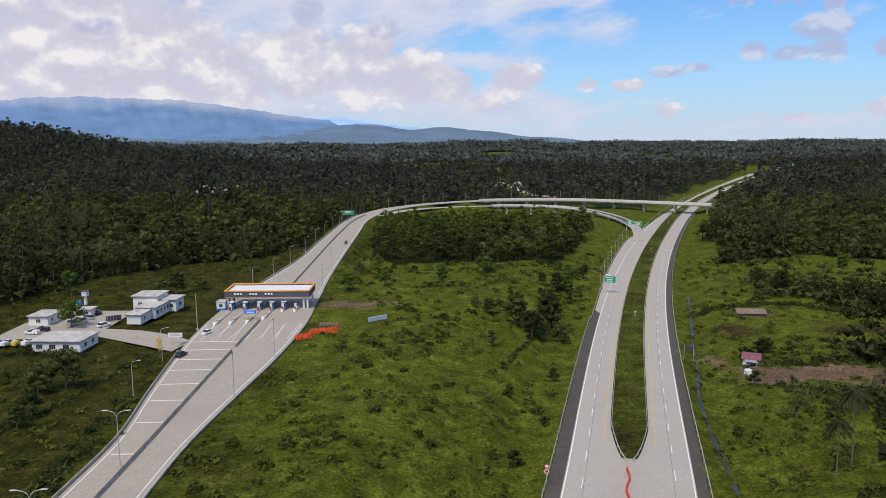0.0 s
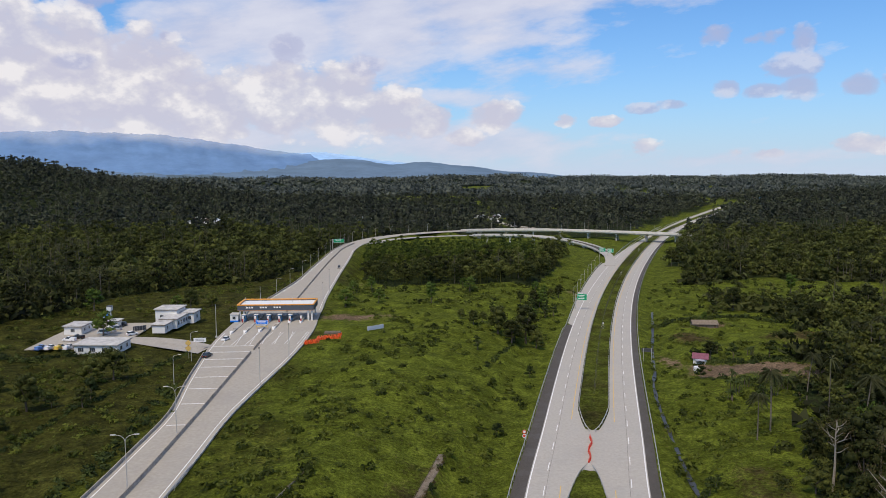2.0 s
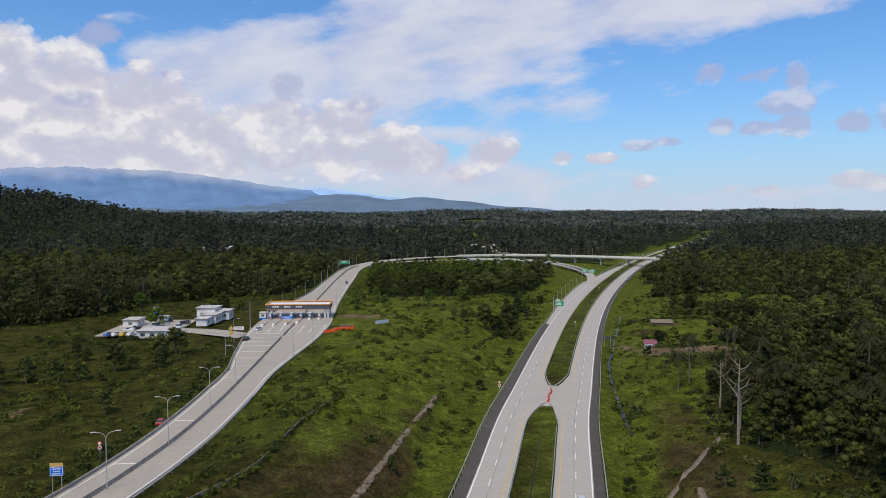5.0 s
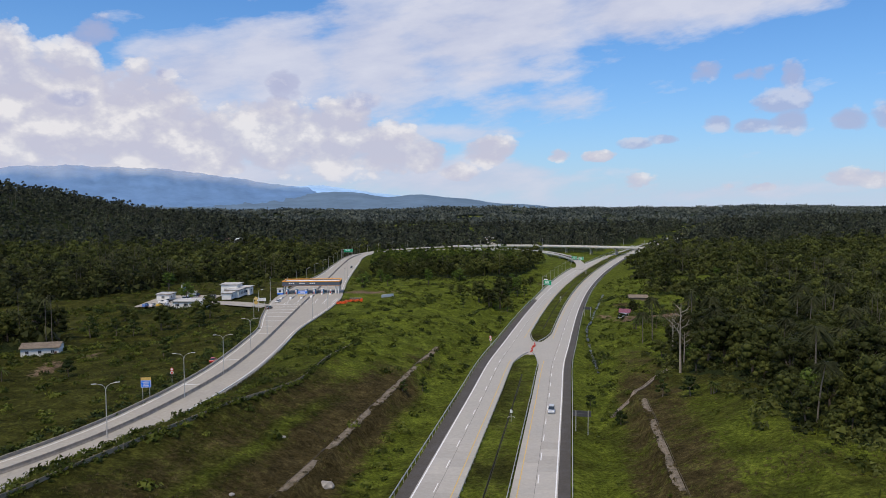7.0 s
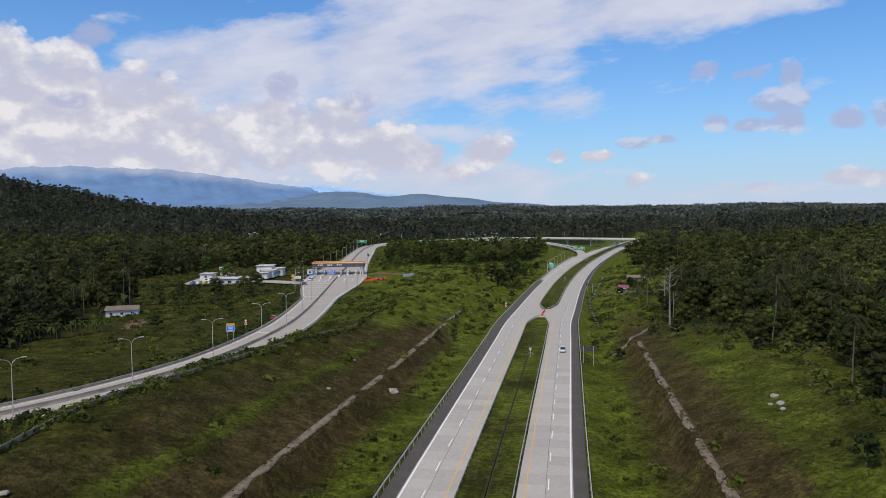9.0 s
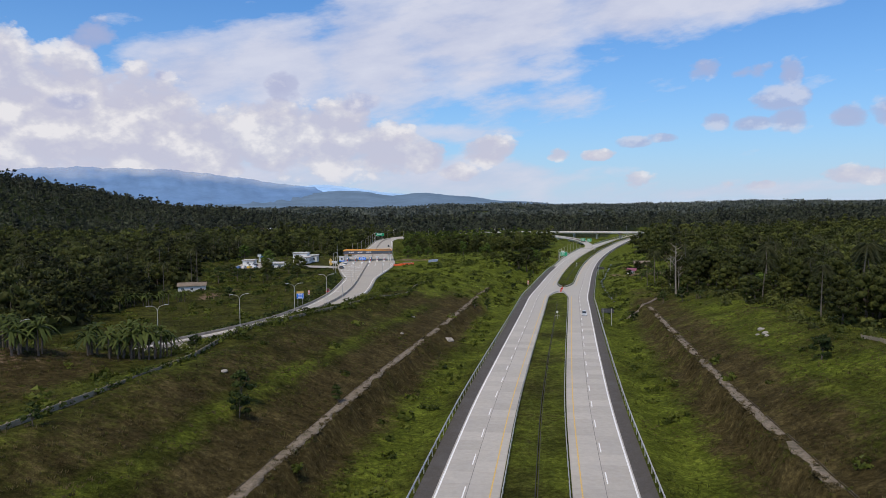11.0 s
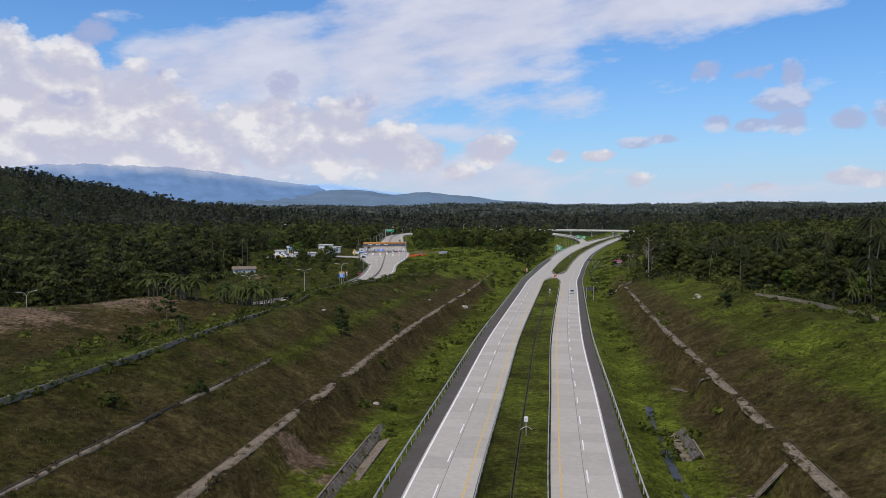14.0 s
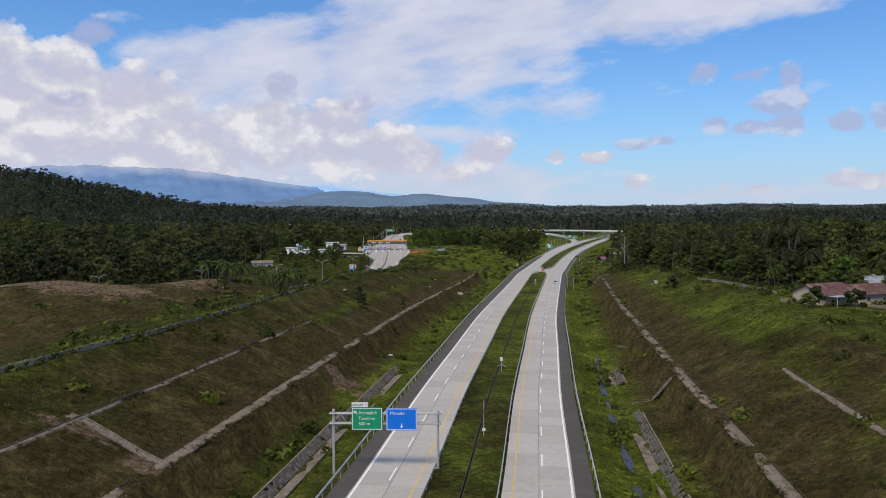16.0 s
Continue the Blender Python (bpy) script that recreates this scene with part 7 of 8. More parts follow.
def places(x0, x1, y0, y1, step):
    """Uneven places over a field, about step metres apart."""
    gx, gy = np.meshgrid(np.arange(x0, x1, step), np.arange(y0, y1, step))
    x = gx.ravel() + rng.uniform(-0.48, 0.48, gx.size) * step
    y = gy.ravel() + rng.uniform(-0.48, 0.48, gx.size) * step
    return x, y


def in_reach(x, y):
    """The part of the land over which the flight looks."""
    return np.abs(x - 0.05 * (y + 340) + 50) < 0.64 * (y + 340) + 35


def off_roads(x, y, gap=3.0):
    """Clear of the motorway, the toll road, the slip road, the yard and the huts."""
    s = np.abs(across(x, np.clip(y, -430, 1500)))
    b, side, _, along = near(TOLL_LINE, x, y)
    ok = (s > 17.5 + gap) & (b > np.where(side < 0, toll_left(along), toll_right(along)) + gap) & (near(SLIP_LINE, x, y)[0] > 6 + gap)
    return ok & ~((x > -150) & (x < -78) & (y > 222) & (y < 305))


# woods seen from far: whole crowns
def crown_on_stem(h, r, lumps, leaves, size, tall=0.72):
    return join(loose_crown(h, r, lumps, leaves, size, tall), stem([(0, 0, 0), (0, 0, h * 0.5)], (0.25, 0.15), 3))


def bare_stem(h, r):
    return stem([(0, 0, 0), (0, 0, h * 0.5), (0, 0, h)], (r, r * 0.8, r * 0.6), 3)


mid_broad = [crown_on_stem(9 + 1.3 * i, 3.4 + 0.35 * i, 6, 28, 0.66) for i in range(6)]
deep_broad = [crown_on_stem(9 + 1.4 * i, 3.8 + 0.4 * i, 5, 22, 0.9) for i in range(6)]
row_trees = [crown_on_stem(10 + 0.9 * i, 2.1, 5, 22, 0.55, 0.62) for i in range(4)]
far_kinds = [loose_crown(10 + 1.5 * i, 4.6 + 0.3 * i, 4, 10, 1.5, 0.75) for i in range(5)]
PALM_HEIGHTS = (13.0, 15.0, 17.0, 19.0)
mid_palm = [drooping_fronds(h, 4.2, 17, 3, 0.24) for h in PALM_HEIGHTS]
deep_palm = [drooping_fronds(h, 4.3, 14, 2, 0.32) for h in PALM_HEIGHTS]
far_palm = [drooping_fronds(h, 4.6, 9, 2, 0.5) for h in PALM_HEIGHTS]
palm_stems = [bare_stem(h, 0.2) for h in PALM_HEIGHTS]


def canopy(n):
    """A stretch of far woodland: leaf heaps of uneven height."""
    d = rng.normal(0, 1, (n, 3))
    d[:, 2] = np.abs(d[:, 2])
    d /= np.linalg.norm(d, axis=1)[:, None]
    c = np.c_[rng.uniform(-14, 14, (n, 2)), rng.uniform(4, 11, n)]
    return join(sprays(c, d, 2.6), *[(lambda v, f: (v + (rng.uniform(-9, 9), rng.uniform(-9, 9), 3), f))(*kernel(7.5, 0.8)) for _ in range(2)])


rim_kinds = [canopy(22) for i in range(5)]



def is_near(x, y):
    s = across(x, np.clip(y, -430, 1500))
    return (y < 150) & (np.abs(s) < 110)


def wood_stuff(label, kinds_broad, kinds_palm, x, y, palms, mat_b, mat_p, lo, hi):
    z = ground(x, y, False) - 0.3
    drift = waves(x, y, 95, 3.0) * 0.35 + 0.5
    is_palm = rng.uniform(0, 1, len(x)) < palms * (0.12 + 2.4 * smooth_step(0.45, 0.75, drift))
    b, p = ~is_palm, is_palm
    size = lo + (hi - lo) * rng.uniform(0, 1, len(x)) ** 1.4
    v, f, t = scatter(kinds_broad, x[b], y[b], z[b], size[b])
    tagged(big_mesh("woodland", v, f, mat_b, t), label, "woods", kind="stuff")
    if kinds_palm and p.any():
        n = int(p.sum())
        pick, grown, stretch = rng.integers(0, len(kinds_palm), n), rng.uniform(0.72, 1.05, n), rng.uniform(0.85, 1.15, n)
        v, f, t = scatter(kinds_palm, x[p], y[p], z[p], grown, pick, None, stretch)
        tagged(big_mesh("palm_grove", v, f, mat_p, t), "grove of tall coconut palms among the woods", "woods", kind="stuff")
        v, f, t = scatter(palm_stems, x[p], y[p], z[p], grown, pick, None, stretch)
        tagged(big_mesh("palm_trunks", v, f, M["palm_bark"], t), "slender grey trunks of the coconut palms", "woods", kind="stuff")


x, y = places(-500, 500, -340, 400, 6.9)
keep = (woodland(x, y) > 0.5) & in_reach(x, y) & off_roads(x, y, 5) & ~is_near(x, y) & (y + 340 > 200)
x, y = x[keep], y[keep]
# left woods take the leaf with shade in its colour, right woods the plain one
for side, palms, mat, low, say in ((x < 0, 0.10, M["dark_leaf"], 0.6, "dense dark green tropical woodland in the valley"), (x >= 0, 0.16, M["leaf"], 0.4, "mixed green woodland with palms east of the motorway")):
    wood_stuff(say, mid_broad, mid_palm, x[side], y[side], palms, mat, M["palm"], low, 1.45)
undergrowth = [join(sprays(np.c_[rng.normal(0, 0.55, (34, 2)), rng.uniform(0.1, 0.9, 34)], rng.normal(0, 1, (34, 3)) + (0, 0, 1.2), 0.34), kernel(0.6, 0.8)) for _ in range(4)]
x, y = places(-420, 420, -140, 520, 7.5)
keep = (woodland(x, y) > 0.5) & in_reach(x, y) & off_roads(x, y, 4) & ~is_near(x, y) & ~((x > -40) & (across(x, y) < -20) & (y > 390))
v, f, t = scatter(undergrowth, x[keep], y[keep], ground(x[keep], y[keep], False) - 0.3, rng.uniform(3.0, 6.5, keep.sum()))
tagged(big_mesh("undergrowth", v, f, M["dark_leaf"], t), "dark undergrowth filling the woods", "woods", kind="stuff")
x, y = places(-40, 140, 390, 640, 4.2)
block = (woodland(x, y) > 0.5) & (x > -40) & (across(x, y) < -20) & off_roads(x, y, 5)
planted = block & (y > 498 + 8 * waves(x, y, 30, 0.5)) & (x < 96)
wood_stuff("even planted woodland between the two roads", row_trees, None, x[planted], y[planted], 0.0, M["plantation"], M["palm"], 1.1, 1.5)
wild = block & ~planted & (rng.uniform(0, 1, len(x)) < 0.5)
wood_stuff("uneven dark broadleaf wood before the plantation", mid_broad, mid_palm, x[wild], y[wild], 0.06, M["leaf"], M["palm"], 0.6, 1.3)
x, y = places(-760, 760, 400, 760, 8.2)
keep = (woodland(x, y) > 0.5) & in_reach(x, y) & off_roads(x, y, 5) & ~((x > -40) & (across(x, y) < -20) & (y < 640))
wood_stuff("dense dark green woods around the interchange", deep_broad, deep_palm, x[keep], y[keep], 0.24, M["leaf"], M["palm"], 0.6, 1.5)
x, y = places(-1500, 1700, 760, 1750, 13.0)
keep = (woodland(x, y) > 0.5) & in_reach(x, y) & off_roads(x, y, 7)
wood_stuff("dense dark green woods covering the far valley", far_kinds, far_palm, x[keep], y[keep], 0.3, M["far_haze_leaf"], M["far_haze_leaf"], 0.7, 1.7)
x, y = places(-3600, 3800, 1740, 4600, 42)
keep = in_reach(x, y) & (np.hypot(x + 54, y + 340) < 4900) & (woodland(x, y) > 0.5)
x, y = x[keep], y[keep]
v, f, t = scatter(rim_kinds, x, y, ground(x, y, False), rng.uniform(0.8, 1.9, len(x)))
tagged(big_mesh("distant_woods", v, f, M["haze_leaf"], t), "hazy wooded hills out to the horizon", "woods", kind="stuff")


def leafy(name, v, f, mat, tone):
    """A mesh from arrays, ready to be shared by several plants."""
    ob = big_mesh(name, v, f, mat, np.full(len(v), tone))
    me = ob.data
    bpy.data.objects.remove(ob)
    return me


def tree_kind(height, radius, lumps, leaves, size, tone, mat, bark, limbs=6):
    trunk = Build()
    bend = rng.uniform(-0.4, 0.4, 2)
    fork = Vector((bend[0], bend[1], height * 0.4))
    trunk.tube((0, 0, -0.6), fork, 0.032 * height, 0.022 * height, 7)
    for i in range(limbs):
        a = i * 2.4 + rng.uniform(-0.4, 0.4)
        tip = Vector((math.cos(a) * radius * 0.55, math.sin(a) * radius * 0.55, height * rng.uniform(0.6, 0.85)))
        elbow = fork.lerp(tip, 0.5) + Vector((0, 0, -0.03 * height))
        trunk.tube(fork, elbow, 0.014 * height, 0.010 * height, 5)
        trunk.tube(elbow, tip, 0.010 * height, 0.004 * height, 5)
    v, f = broad_crown(height, radius, lumps, leaves, size, core=True, tall=0.8)
    return trunk.mesh("trunk", bark), leafy("crown", v, f, mat, tone)


def palm_kind(height, tone):
    lx, ly = rng.uniform(-1.5, 1.5, 2)
    p = [(0, 0, -0.5), (lx * 0.1, ly * 0.1, height * 0.3), (lx * 0.45, ly * 0.45, height * 0.65), (lx, ly, height)]
    trunk = Build()
    for i, (a, b) in enumerate(zip(p, p[1:])):
        trunk.tube(a, b, 0.24 - 0.04 * i, 0.21 - 0.04 * i, 7)
    v, f = feather_fronds(height, 4.0, 28, (lx, ly))
    return trunk.mesh("trunk", M["palm_bark"]), leafy("fronds", v, f, M["palm"], tone)


def banana_kind(height, tone):
    v, f = [], []
    pieces = []
    stems = Build()
    for j in range(4):
        ox, oy = rng.uniform(-1.2, 1.2, 2)
        h = height * rng.uniform(0.55, 0.8)
        stems.tube((ox, oy, -0.3), (ox * 1.1, oy * 1.1, h), 0.16, 0.1, 6)
        a, b = palm_fronds(h, height * 0.52, 12, 4, 0.23, (ox * 1.1, oy * 1.1), 0.15, 1.7)
        pieces.append((a, b))
    v, f = join(*pieces)
    return stems.mesh("stem", M["bark"]), leafy("leaves", v, f, M["shrub"], tone)


def bare_kind(height):
    """A tall pale trunk with crooked limbs and a few last leaves."""
    trunk, pieces = Build(), []
    p = [Vector((0, 0, -0.5)), Vector((0.2, 0.1, height * 0.4)), Vector((-0.2, 0.3, height * 0.75)), Vector((0.1, 0, height))]
    for i in range(3):
        trunk.tube(p[i], p[i + 1], 0.42 - 0.12 * i, 0.30 - 0.12 * i, 7)
    for i in range(9):
        z = height * (0.55 + 0.045 * i)
        a, L = i * 2.4, height * rng.uniform(0.1, 0.2) * (1.2 - 0.06 * i)
        q = Vector((0, 0.2, z))
        e = q + Vector((math.cos(a) * L * 0.5, math.sin(a) * L * 0.5, L * 0.25))
        g = q + Vector((math.cos(a + 0.3) * L, math.sin(a + 0.3) * L, L * 0.8))
        trunk.tube(q, e, 0.14, 0.1, 5)
        trunk.tube(e, g, 0.1, 0.04, 5)
        trunk.tube(e, e + Vector((math.cos(a - 0.8) * L * 0.5, math.sin(a - 0.8) * L * 0.5, L * 0.3)), 0.07, 0.03, 4)
        d = rng.normal(0, 1, (46, 3))
        pieces.append(cards(np.array(g) + d * 0.75, d, 0.2))
    return trunk.mesh("trunk", M["pale_bark"]), leafy("crown", *join(*pieces), M["withered"], 0.6)


TREES = {
    "bare_tree": [bare_kind(24), bare_kind(20)],
    "broadleaf_tree": [tree_kind(h, r, lu, le, si, to, M["leaf"], M["bark"]) for h, r, lu, le, si, to in
                       ((11, 4.4, 15, 62, 0.36, 0.3), (13, 5.0, 17, 62, 0.38, 0.45), (9, 3.9, 13, 58, 0.34, 0.55), (15, 4.8, 18, 60, 0.38, 0.15), (7.5, 3.6, 12, 58, 0.32, 0.75))],
    "coconut_palm": [palm_kind(h, to) for h, to in ((13, 0.3), (15.5, 0.5), (11, 0.7), (17, 0.4))],
    "banana_plant": [banana_kind(h, to) for h, to in ((4.2, 0.5), (5.0, 0.75))],
    "young_tree": [tree_kind(h, r, 7, 34, 0.3, to, M["shrub"], M["bark"], 4) for h, r, to in ((4.5, 1.9, 0.5), (3.6, 1.7, 0.2))],
    "bright_tree": [tree_kind(h, r, 12, 40, 0.4, to, M["bright_leaf"], M["bark"]) for h, r, to in ((8.5, 3.6, 0.5), (10, 3.4, 0.3))],
}
SAYS = {"bare_tree": ("tall pale nearly bare tree at the wood's edge", "tree", "bare trees"),
        "broadleaf_tree": ("dark green broadleaf tree with a full uneven crown", "tree", "woodland trees"),
        "coconut_palm": ("tall coconut palm with a slender pale trunk", "palm", "coconut palms"),
        "banana_plant": ("clump of banana plants with broad ragged leaves", "banana plant", "banana clumps"),
        "young_tree": ("young bushy tree standing alone in grass", "tree", "young trees"),
        "bright_tree": ("light green tree with a loose young crown", "tree", "light green trees")}
PART_NAMES = {"coconut_palm": ("trunk", "fronds"), "banana_plant": ("stem", "leaves")}


def plant(kind, x, y, scale=1.0, which=None, sink=0.15):
    shapes = TREES[kind]
    a, b = shapes[int(rng.integers(0, len(shapes))) if which is None else which]
    z = float(ground(x, y)) - sink
    ob = thing(kind, (x, y, z), SAYS[kind][0], SAYS[kind][1], rz=float(rng.uniform(0, 360)), group=SAYS[kind][2])
    ob.scale = (scale, scale, scale * float(rng.uniform(0.9, 1.12)))
    p, q = PART_NAMES.get(kind, ("trunk", "crown"))
    part(p, a, None, ob)
    part(q, b, None, ob)
    return ob


# the near woods, tree by tree
x, y = places(-230, 200, -345, 235, 6.9)
keep = (woodland(x, y) > 0.5) & is_near(x, y) & in_reach(x, y) & off_roads(x, y, 4)
for px, py in zip(x[keep], y[keep]):
    u = rng.uniform()
    kind = "broadleaf_tree" if u < 0.72 else "coconut_palm" if u < 0.80 else "bright_tree" if u < 0.86 else "young_tree" if u < 0.94 else "banana_plant"
    rim = woodland(np.array([px - 7, px + 7, px, px]), np.array([py, py, py - 7, py + 7])).min() < 0.5
    plant(kind, px, py, float(rng.uniform(0.5, 0.8) if rim and kind != "coconut_palm" else rng.uniform(0.7, 1.15)))

# trees that stand by themselves
for kind, px, py, k in (("broadleaf_tree", -97, 196, 1.1), ("broadleaf_tree", -102, 191, 1.0), ("broadleaf_tree", -110, 168, 0.8), ("bright_tree", -126, 262, 1.2), ("broadleaf_tree", -108, 322, 0.8), ("bright_tree", -116, 326, 0.9),
                        ("broadleaf_tree", -100, 330, 0.8), ("broadleaf_tree", 41, 268, 1.2), ("broadleaf_tree", 47, 275, 1.1), ("broadleaf_tree", 35, 275, 1.0), ("broadleaf_tree", 50, 266, 0.95), ("broadleaf_tree", 39, 262, 0.8),
                        ("young_tree", 40, 222, 1.2), ("young_tree", 66, 330, 1.5), ("young_tree", 60, 336, 1.6), ("young_tree", 72, 338, 1.4), ("broadleaf_tree", -146, 138, 1.15), ("broadleaf_tree", -152, 150, 1.1), ("broadleaf_tree", -144, 150, 1.0), ("broadleaf_tree", -158, 140, 1.1), ("broadleaf_tree", -152, 163, 1.0), ("broadleaf_tree", -140, 142, 0.8), ("young_tree", -110, 80, 1.5), ("bare_tree", 75, 74, 1.0), ("bare_tree", 86, 110, 0.8), ("bare_tree", 80, 84, 0.6), ("coconut_palm", 93, 151, 1.0), ("coconut_palm", 177, 233, 1.0), ("coconut_palm", 172, 230, 0.9), ("coconut_palm", 181, 236, 1.0), ("coconut_palm", 168, 238, 0.8), ("broadleaf_tree", 157, 330, 0.8), ("broadleaf_tree", 149, 322, 0.7), ("broadleaf_tree", 166, 336, 0.8), ("bright_tree", 224, 387, 1.1), ("bright_tree", 140, 310, 0.5), ("banana_plant", 100, 188, 0.9), ("banana_plant", 106, 194, 0.8), ("banana_plant", 95, 181, 0.9), ("banana_plant", 117, 190, 0.9), ("banana_plant", 110, 182, 0.8), ("young_tree", 104, 178, 1.1), ("young_tree", 115, 176, 1.3), ("broadleaf_tree", 124, 182, 0.5), ("broadleaf_tree", 132, 192, 0.6), ("broadleaf_tree", 140, 200, 0.55), ("bright_tree", 128, 172, 0.6), ("young_tree", 63, 119, 0.9), ("young_tree", 60, 115, 0.7), ("young_tree", 66, 122, 0.7), ("young_tree", 112, 240, 1.2), ("young_tree", 118, 244, 1.1), ("broadleaf_tree", 25, 282, 0.55), ("broadleaf_tree", 20, 288, 0.6), ("broadleaf_tree", 30, 290, 0.5), ("broadleaf_tree", 63, 347, 0.6), ("broadleaf_tree", 70, 355, 0.55), ("broadleaf_tree", 57, 352, 0.5), ("broadleaf_tree", 80, 385, 0.6), ("broadleaf_tree", 86, 392, 0.5), ("young_tree", 23, 243, 1.2), ("young_tree", 0.5, 117, 0.6), ("bright_tree", -152, 318, 1.2), ("broadleaf_tree", -133, 191, 0.5), ("broadleaf_tree", -128, 188, 0.4), ("broadleaf_tree", -109, 152, 0.45), ("broadleaf_tree", -94, 166, 0.45), ("coconut_palm", 159, 155, 1.15), ("coconut_palm", 171, 154, 1.1), ("broadleaf_tree", 34.2, -126.8, 0.36), ("young_tree", -65, -117, 1.0), ("young_tree", 46, 39, 1.0), ("young_tree", 65, 41, 1.5),
                        ("banana_plant", -93, -79, 1.5), ("banana_plant", -96.5, -77, 1.4), ("banana_plant", -90, -80.5, 1.4), ("banana_plant", -99, -82, 1.45), ("banana_plant", -94.5, -83, 1.35), ("banana_plant", -88.5, -76, 1.1), ("banana_plant", -110, -90, 1.4), ("banana_plant", -113.5, -88, 1.35), ("banana_plant", -106.5, -91, 1.3), ("banana_plant", -109, -94, 1.3), ("banana_plant", -117, -90, 1.2), ("young_tree", -85, -66, 1.0), ("young_tree", -66, -111, 1.1), ("young_tree", -52, -95, 0.7), ("young_tree", 38, -96, 1.3), ("young_tree", -92, 112, 1.5),
                        ("young_tree", -122, 150, 1.6), ("young_tree", -130, 146, 1.7), ("young_tree", -116, 152, 1.5), ("young_tree", -96, 176, 1.6), ("young_tree", -104, 170, 1.2), ("young_tree", 20, 160, 1.0),
                        ("banana_plant", -151, 52, 1.1), ("banana_plant", -147, 56, 1.15),
                        ("banana_plant", -143, 60, 1.15), ("banana_plant", -138, 64, 1.1), ("banana_plant", -133, 69, 1.1), ("banana_plant", -128, 74, 1.0), ("banana_plant", -110, 178, 0.7), ("banana_plant", -114, 182, 0.7),
                        ("banana_plant", -100, -128, 0.9), ("young_tree", -106, -116, 1.2), ("young_tree", -84, -140, 0.6), ("coconut_palm", 118, 178, 0.8), ("coconut_palm", 88, 148, 0.85), ("broadleaf_tree", 112, 236, 0.5),
                        ("banana_plant", 108, 206, 0.8), ("banana_plant", 114, 202, 0.8), ("banana_plant", 128, 236, 0.9), ("banana_plant", 150, 228, 0.9), ("banana_plant", 160, 228, 0.8), ("young_tree", 106, 236, 1.3), ("young_tree", 120, 234, 1.5),
                        ("young_tree", 134, 233, 1.5), ("young_tree", 98, 210, 1.2), ("young_tree", 140, 232, 1.2), ("young_tree", 44, 62, 0.9), ("young_tree", 60, 48, 1.0), ("young_tree", -10, 70, 0.8), ("young_tree", -4, 78, 0.9),
                        ("banana_plant", 70, 40, 0.9), ("banana_plant", 62, -118, 1.0), ("banana_plant", 66, -122, 1.1), ("banana_plant", 58, -140, 0.9), ("broadleaf_tree", 80, -190, 1.1), ("broadleaf_tree", 88, -196, 1.1),
                        ("broadleaf_tree", 70, -128, 1.0), ("broadleaf_tree", 78, -122, 1.65), ("broadleaf_tree", 60, -132, 0.8), ("broadleaf_tree", 86, -132, 1.6), ("broadleaf_tree", 94, -150, 1.5), ("coconut_palm", 74, -118, 0.9), ("coconut_palm", 64, -120, 0.9), ("broadleaf_tree", 36, -182, 0.5), ("young_tree", 40, -178, 1.4), ("young_tree", 45, -185, 1.3)):
    plant(kind, px, py, k)


# undergrowth: bushes, then grass
def bush(r, leaves, size):
    d = rng.normal(0, 1, (leaves, 3))
    d[:, 2] = np.abs(d[:, 2])
    d /= np.linalg.norm(d, axis=1)[:, None]
    a = sprays(d * r * rng.uniform(0.5, 1.15, (leaves, 1)) * (1, 1, 0.75), d, size)
    return join(a, kernel(r * 0.6, 0.6))


bushes = [bush(1.0, 34, 0.32) for _ in range(6)]


def strew(name, label, x, y, lo, hi, mat, kinds, sink=0.1):
    """Many small plants as one body of stuff."""
    v, f, t = scatter(kinds, x, y, ground(x, y) - sink, rng.uniform(0, 1, len(x)) ** 1.7 * (hi - lo) + lo)
    return tagged(big_mesh(name, v, f, mat, t), label, "bushes", kind="stuff")


x, y = places(-250, 240, -345, 460, 2.7)
s = across(x, y)
r = np.abs(s)
patchy = waves(x, y, 26, 1.1) + 0.7 * waves(x, y, 9, 2.3)
west = (s < -60) & (y > -40)
want = np.where(y > 90, 0.24, 0.02) + np.where(west & (y < 250), 0.13, 0) + np.where((r > 20) & (r < 29) & (y < 150), 0.22, 0) + np.where((r > 60) & (r < 84), 0.18, 0)
want = want * (1 + 0.9 * patchy)
keep = (rng.uniform(0, 1, len(x)) < want) & off_roads(x, y, 2.5) & in_reach(x, y) & (r > 21) & (woodland(x, y) < 0.5)
keep &= (((x - 158) / 25) ** 2 + ((y - 270) / 16) ** 2 > 1) & (((x - 120) / 18) ** 2 + ((y - 216) / 6) ** 2 > 1) & (((x - 150) / 24) ** 2 + ((y - 205) / 7) ** 2 > 1)
keep &= ~((np.abs(x + 42) < 24) & (np.abs(y - 278) < 26)) & ~((np.abs(x + 100) < 50) & (np.abs(y - 300) < 70) & (rng.uniform(0, 1, len(x)) < 0.5))
strew("bushes", "low green bushes scattered over the rough grassland", x[keep], y[keep], 0.45, 2.1, M["bush"], bushes)

# thicket inside the woods and along their rims
thick = [bush(1.0, 60, 0.24) for _ in range(5)]
x, y = places(-235, 205, -345, 250, 3.4)
inner = woodland(x, y) > 0.5
rim = ~inner & (np.maximum.reduce([woodland(x - 9, y), woodland(x + 9, y), woodland(x, y + 9), woodland(x, y - 9)]) > 0.5)
keep = (inner | (rim & (rng.uniform(0, 1, len(x)) < 0.3))) & is_near(x, y) & in_reach(x, y) & off_roads(x, y, 3) & (rng.uniform(0, 1, len(x)) < 0.85)
strew("thicket", "dense dark green thicket under and before the trees", x[keep], y[keep], 1.5, 3.4, M["leaf"], thick, 0.3)

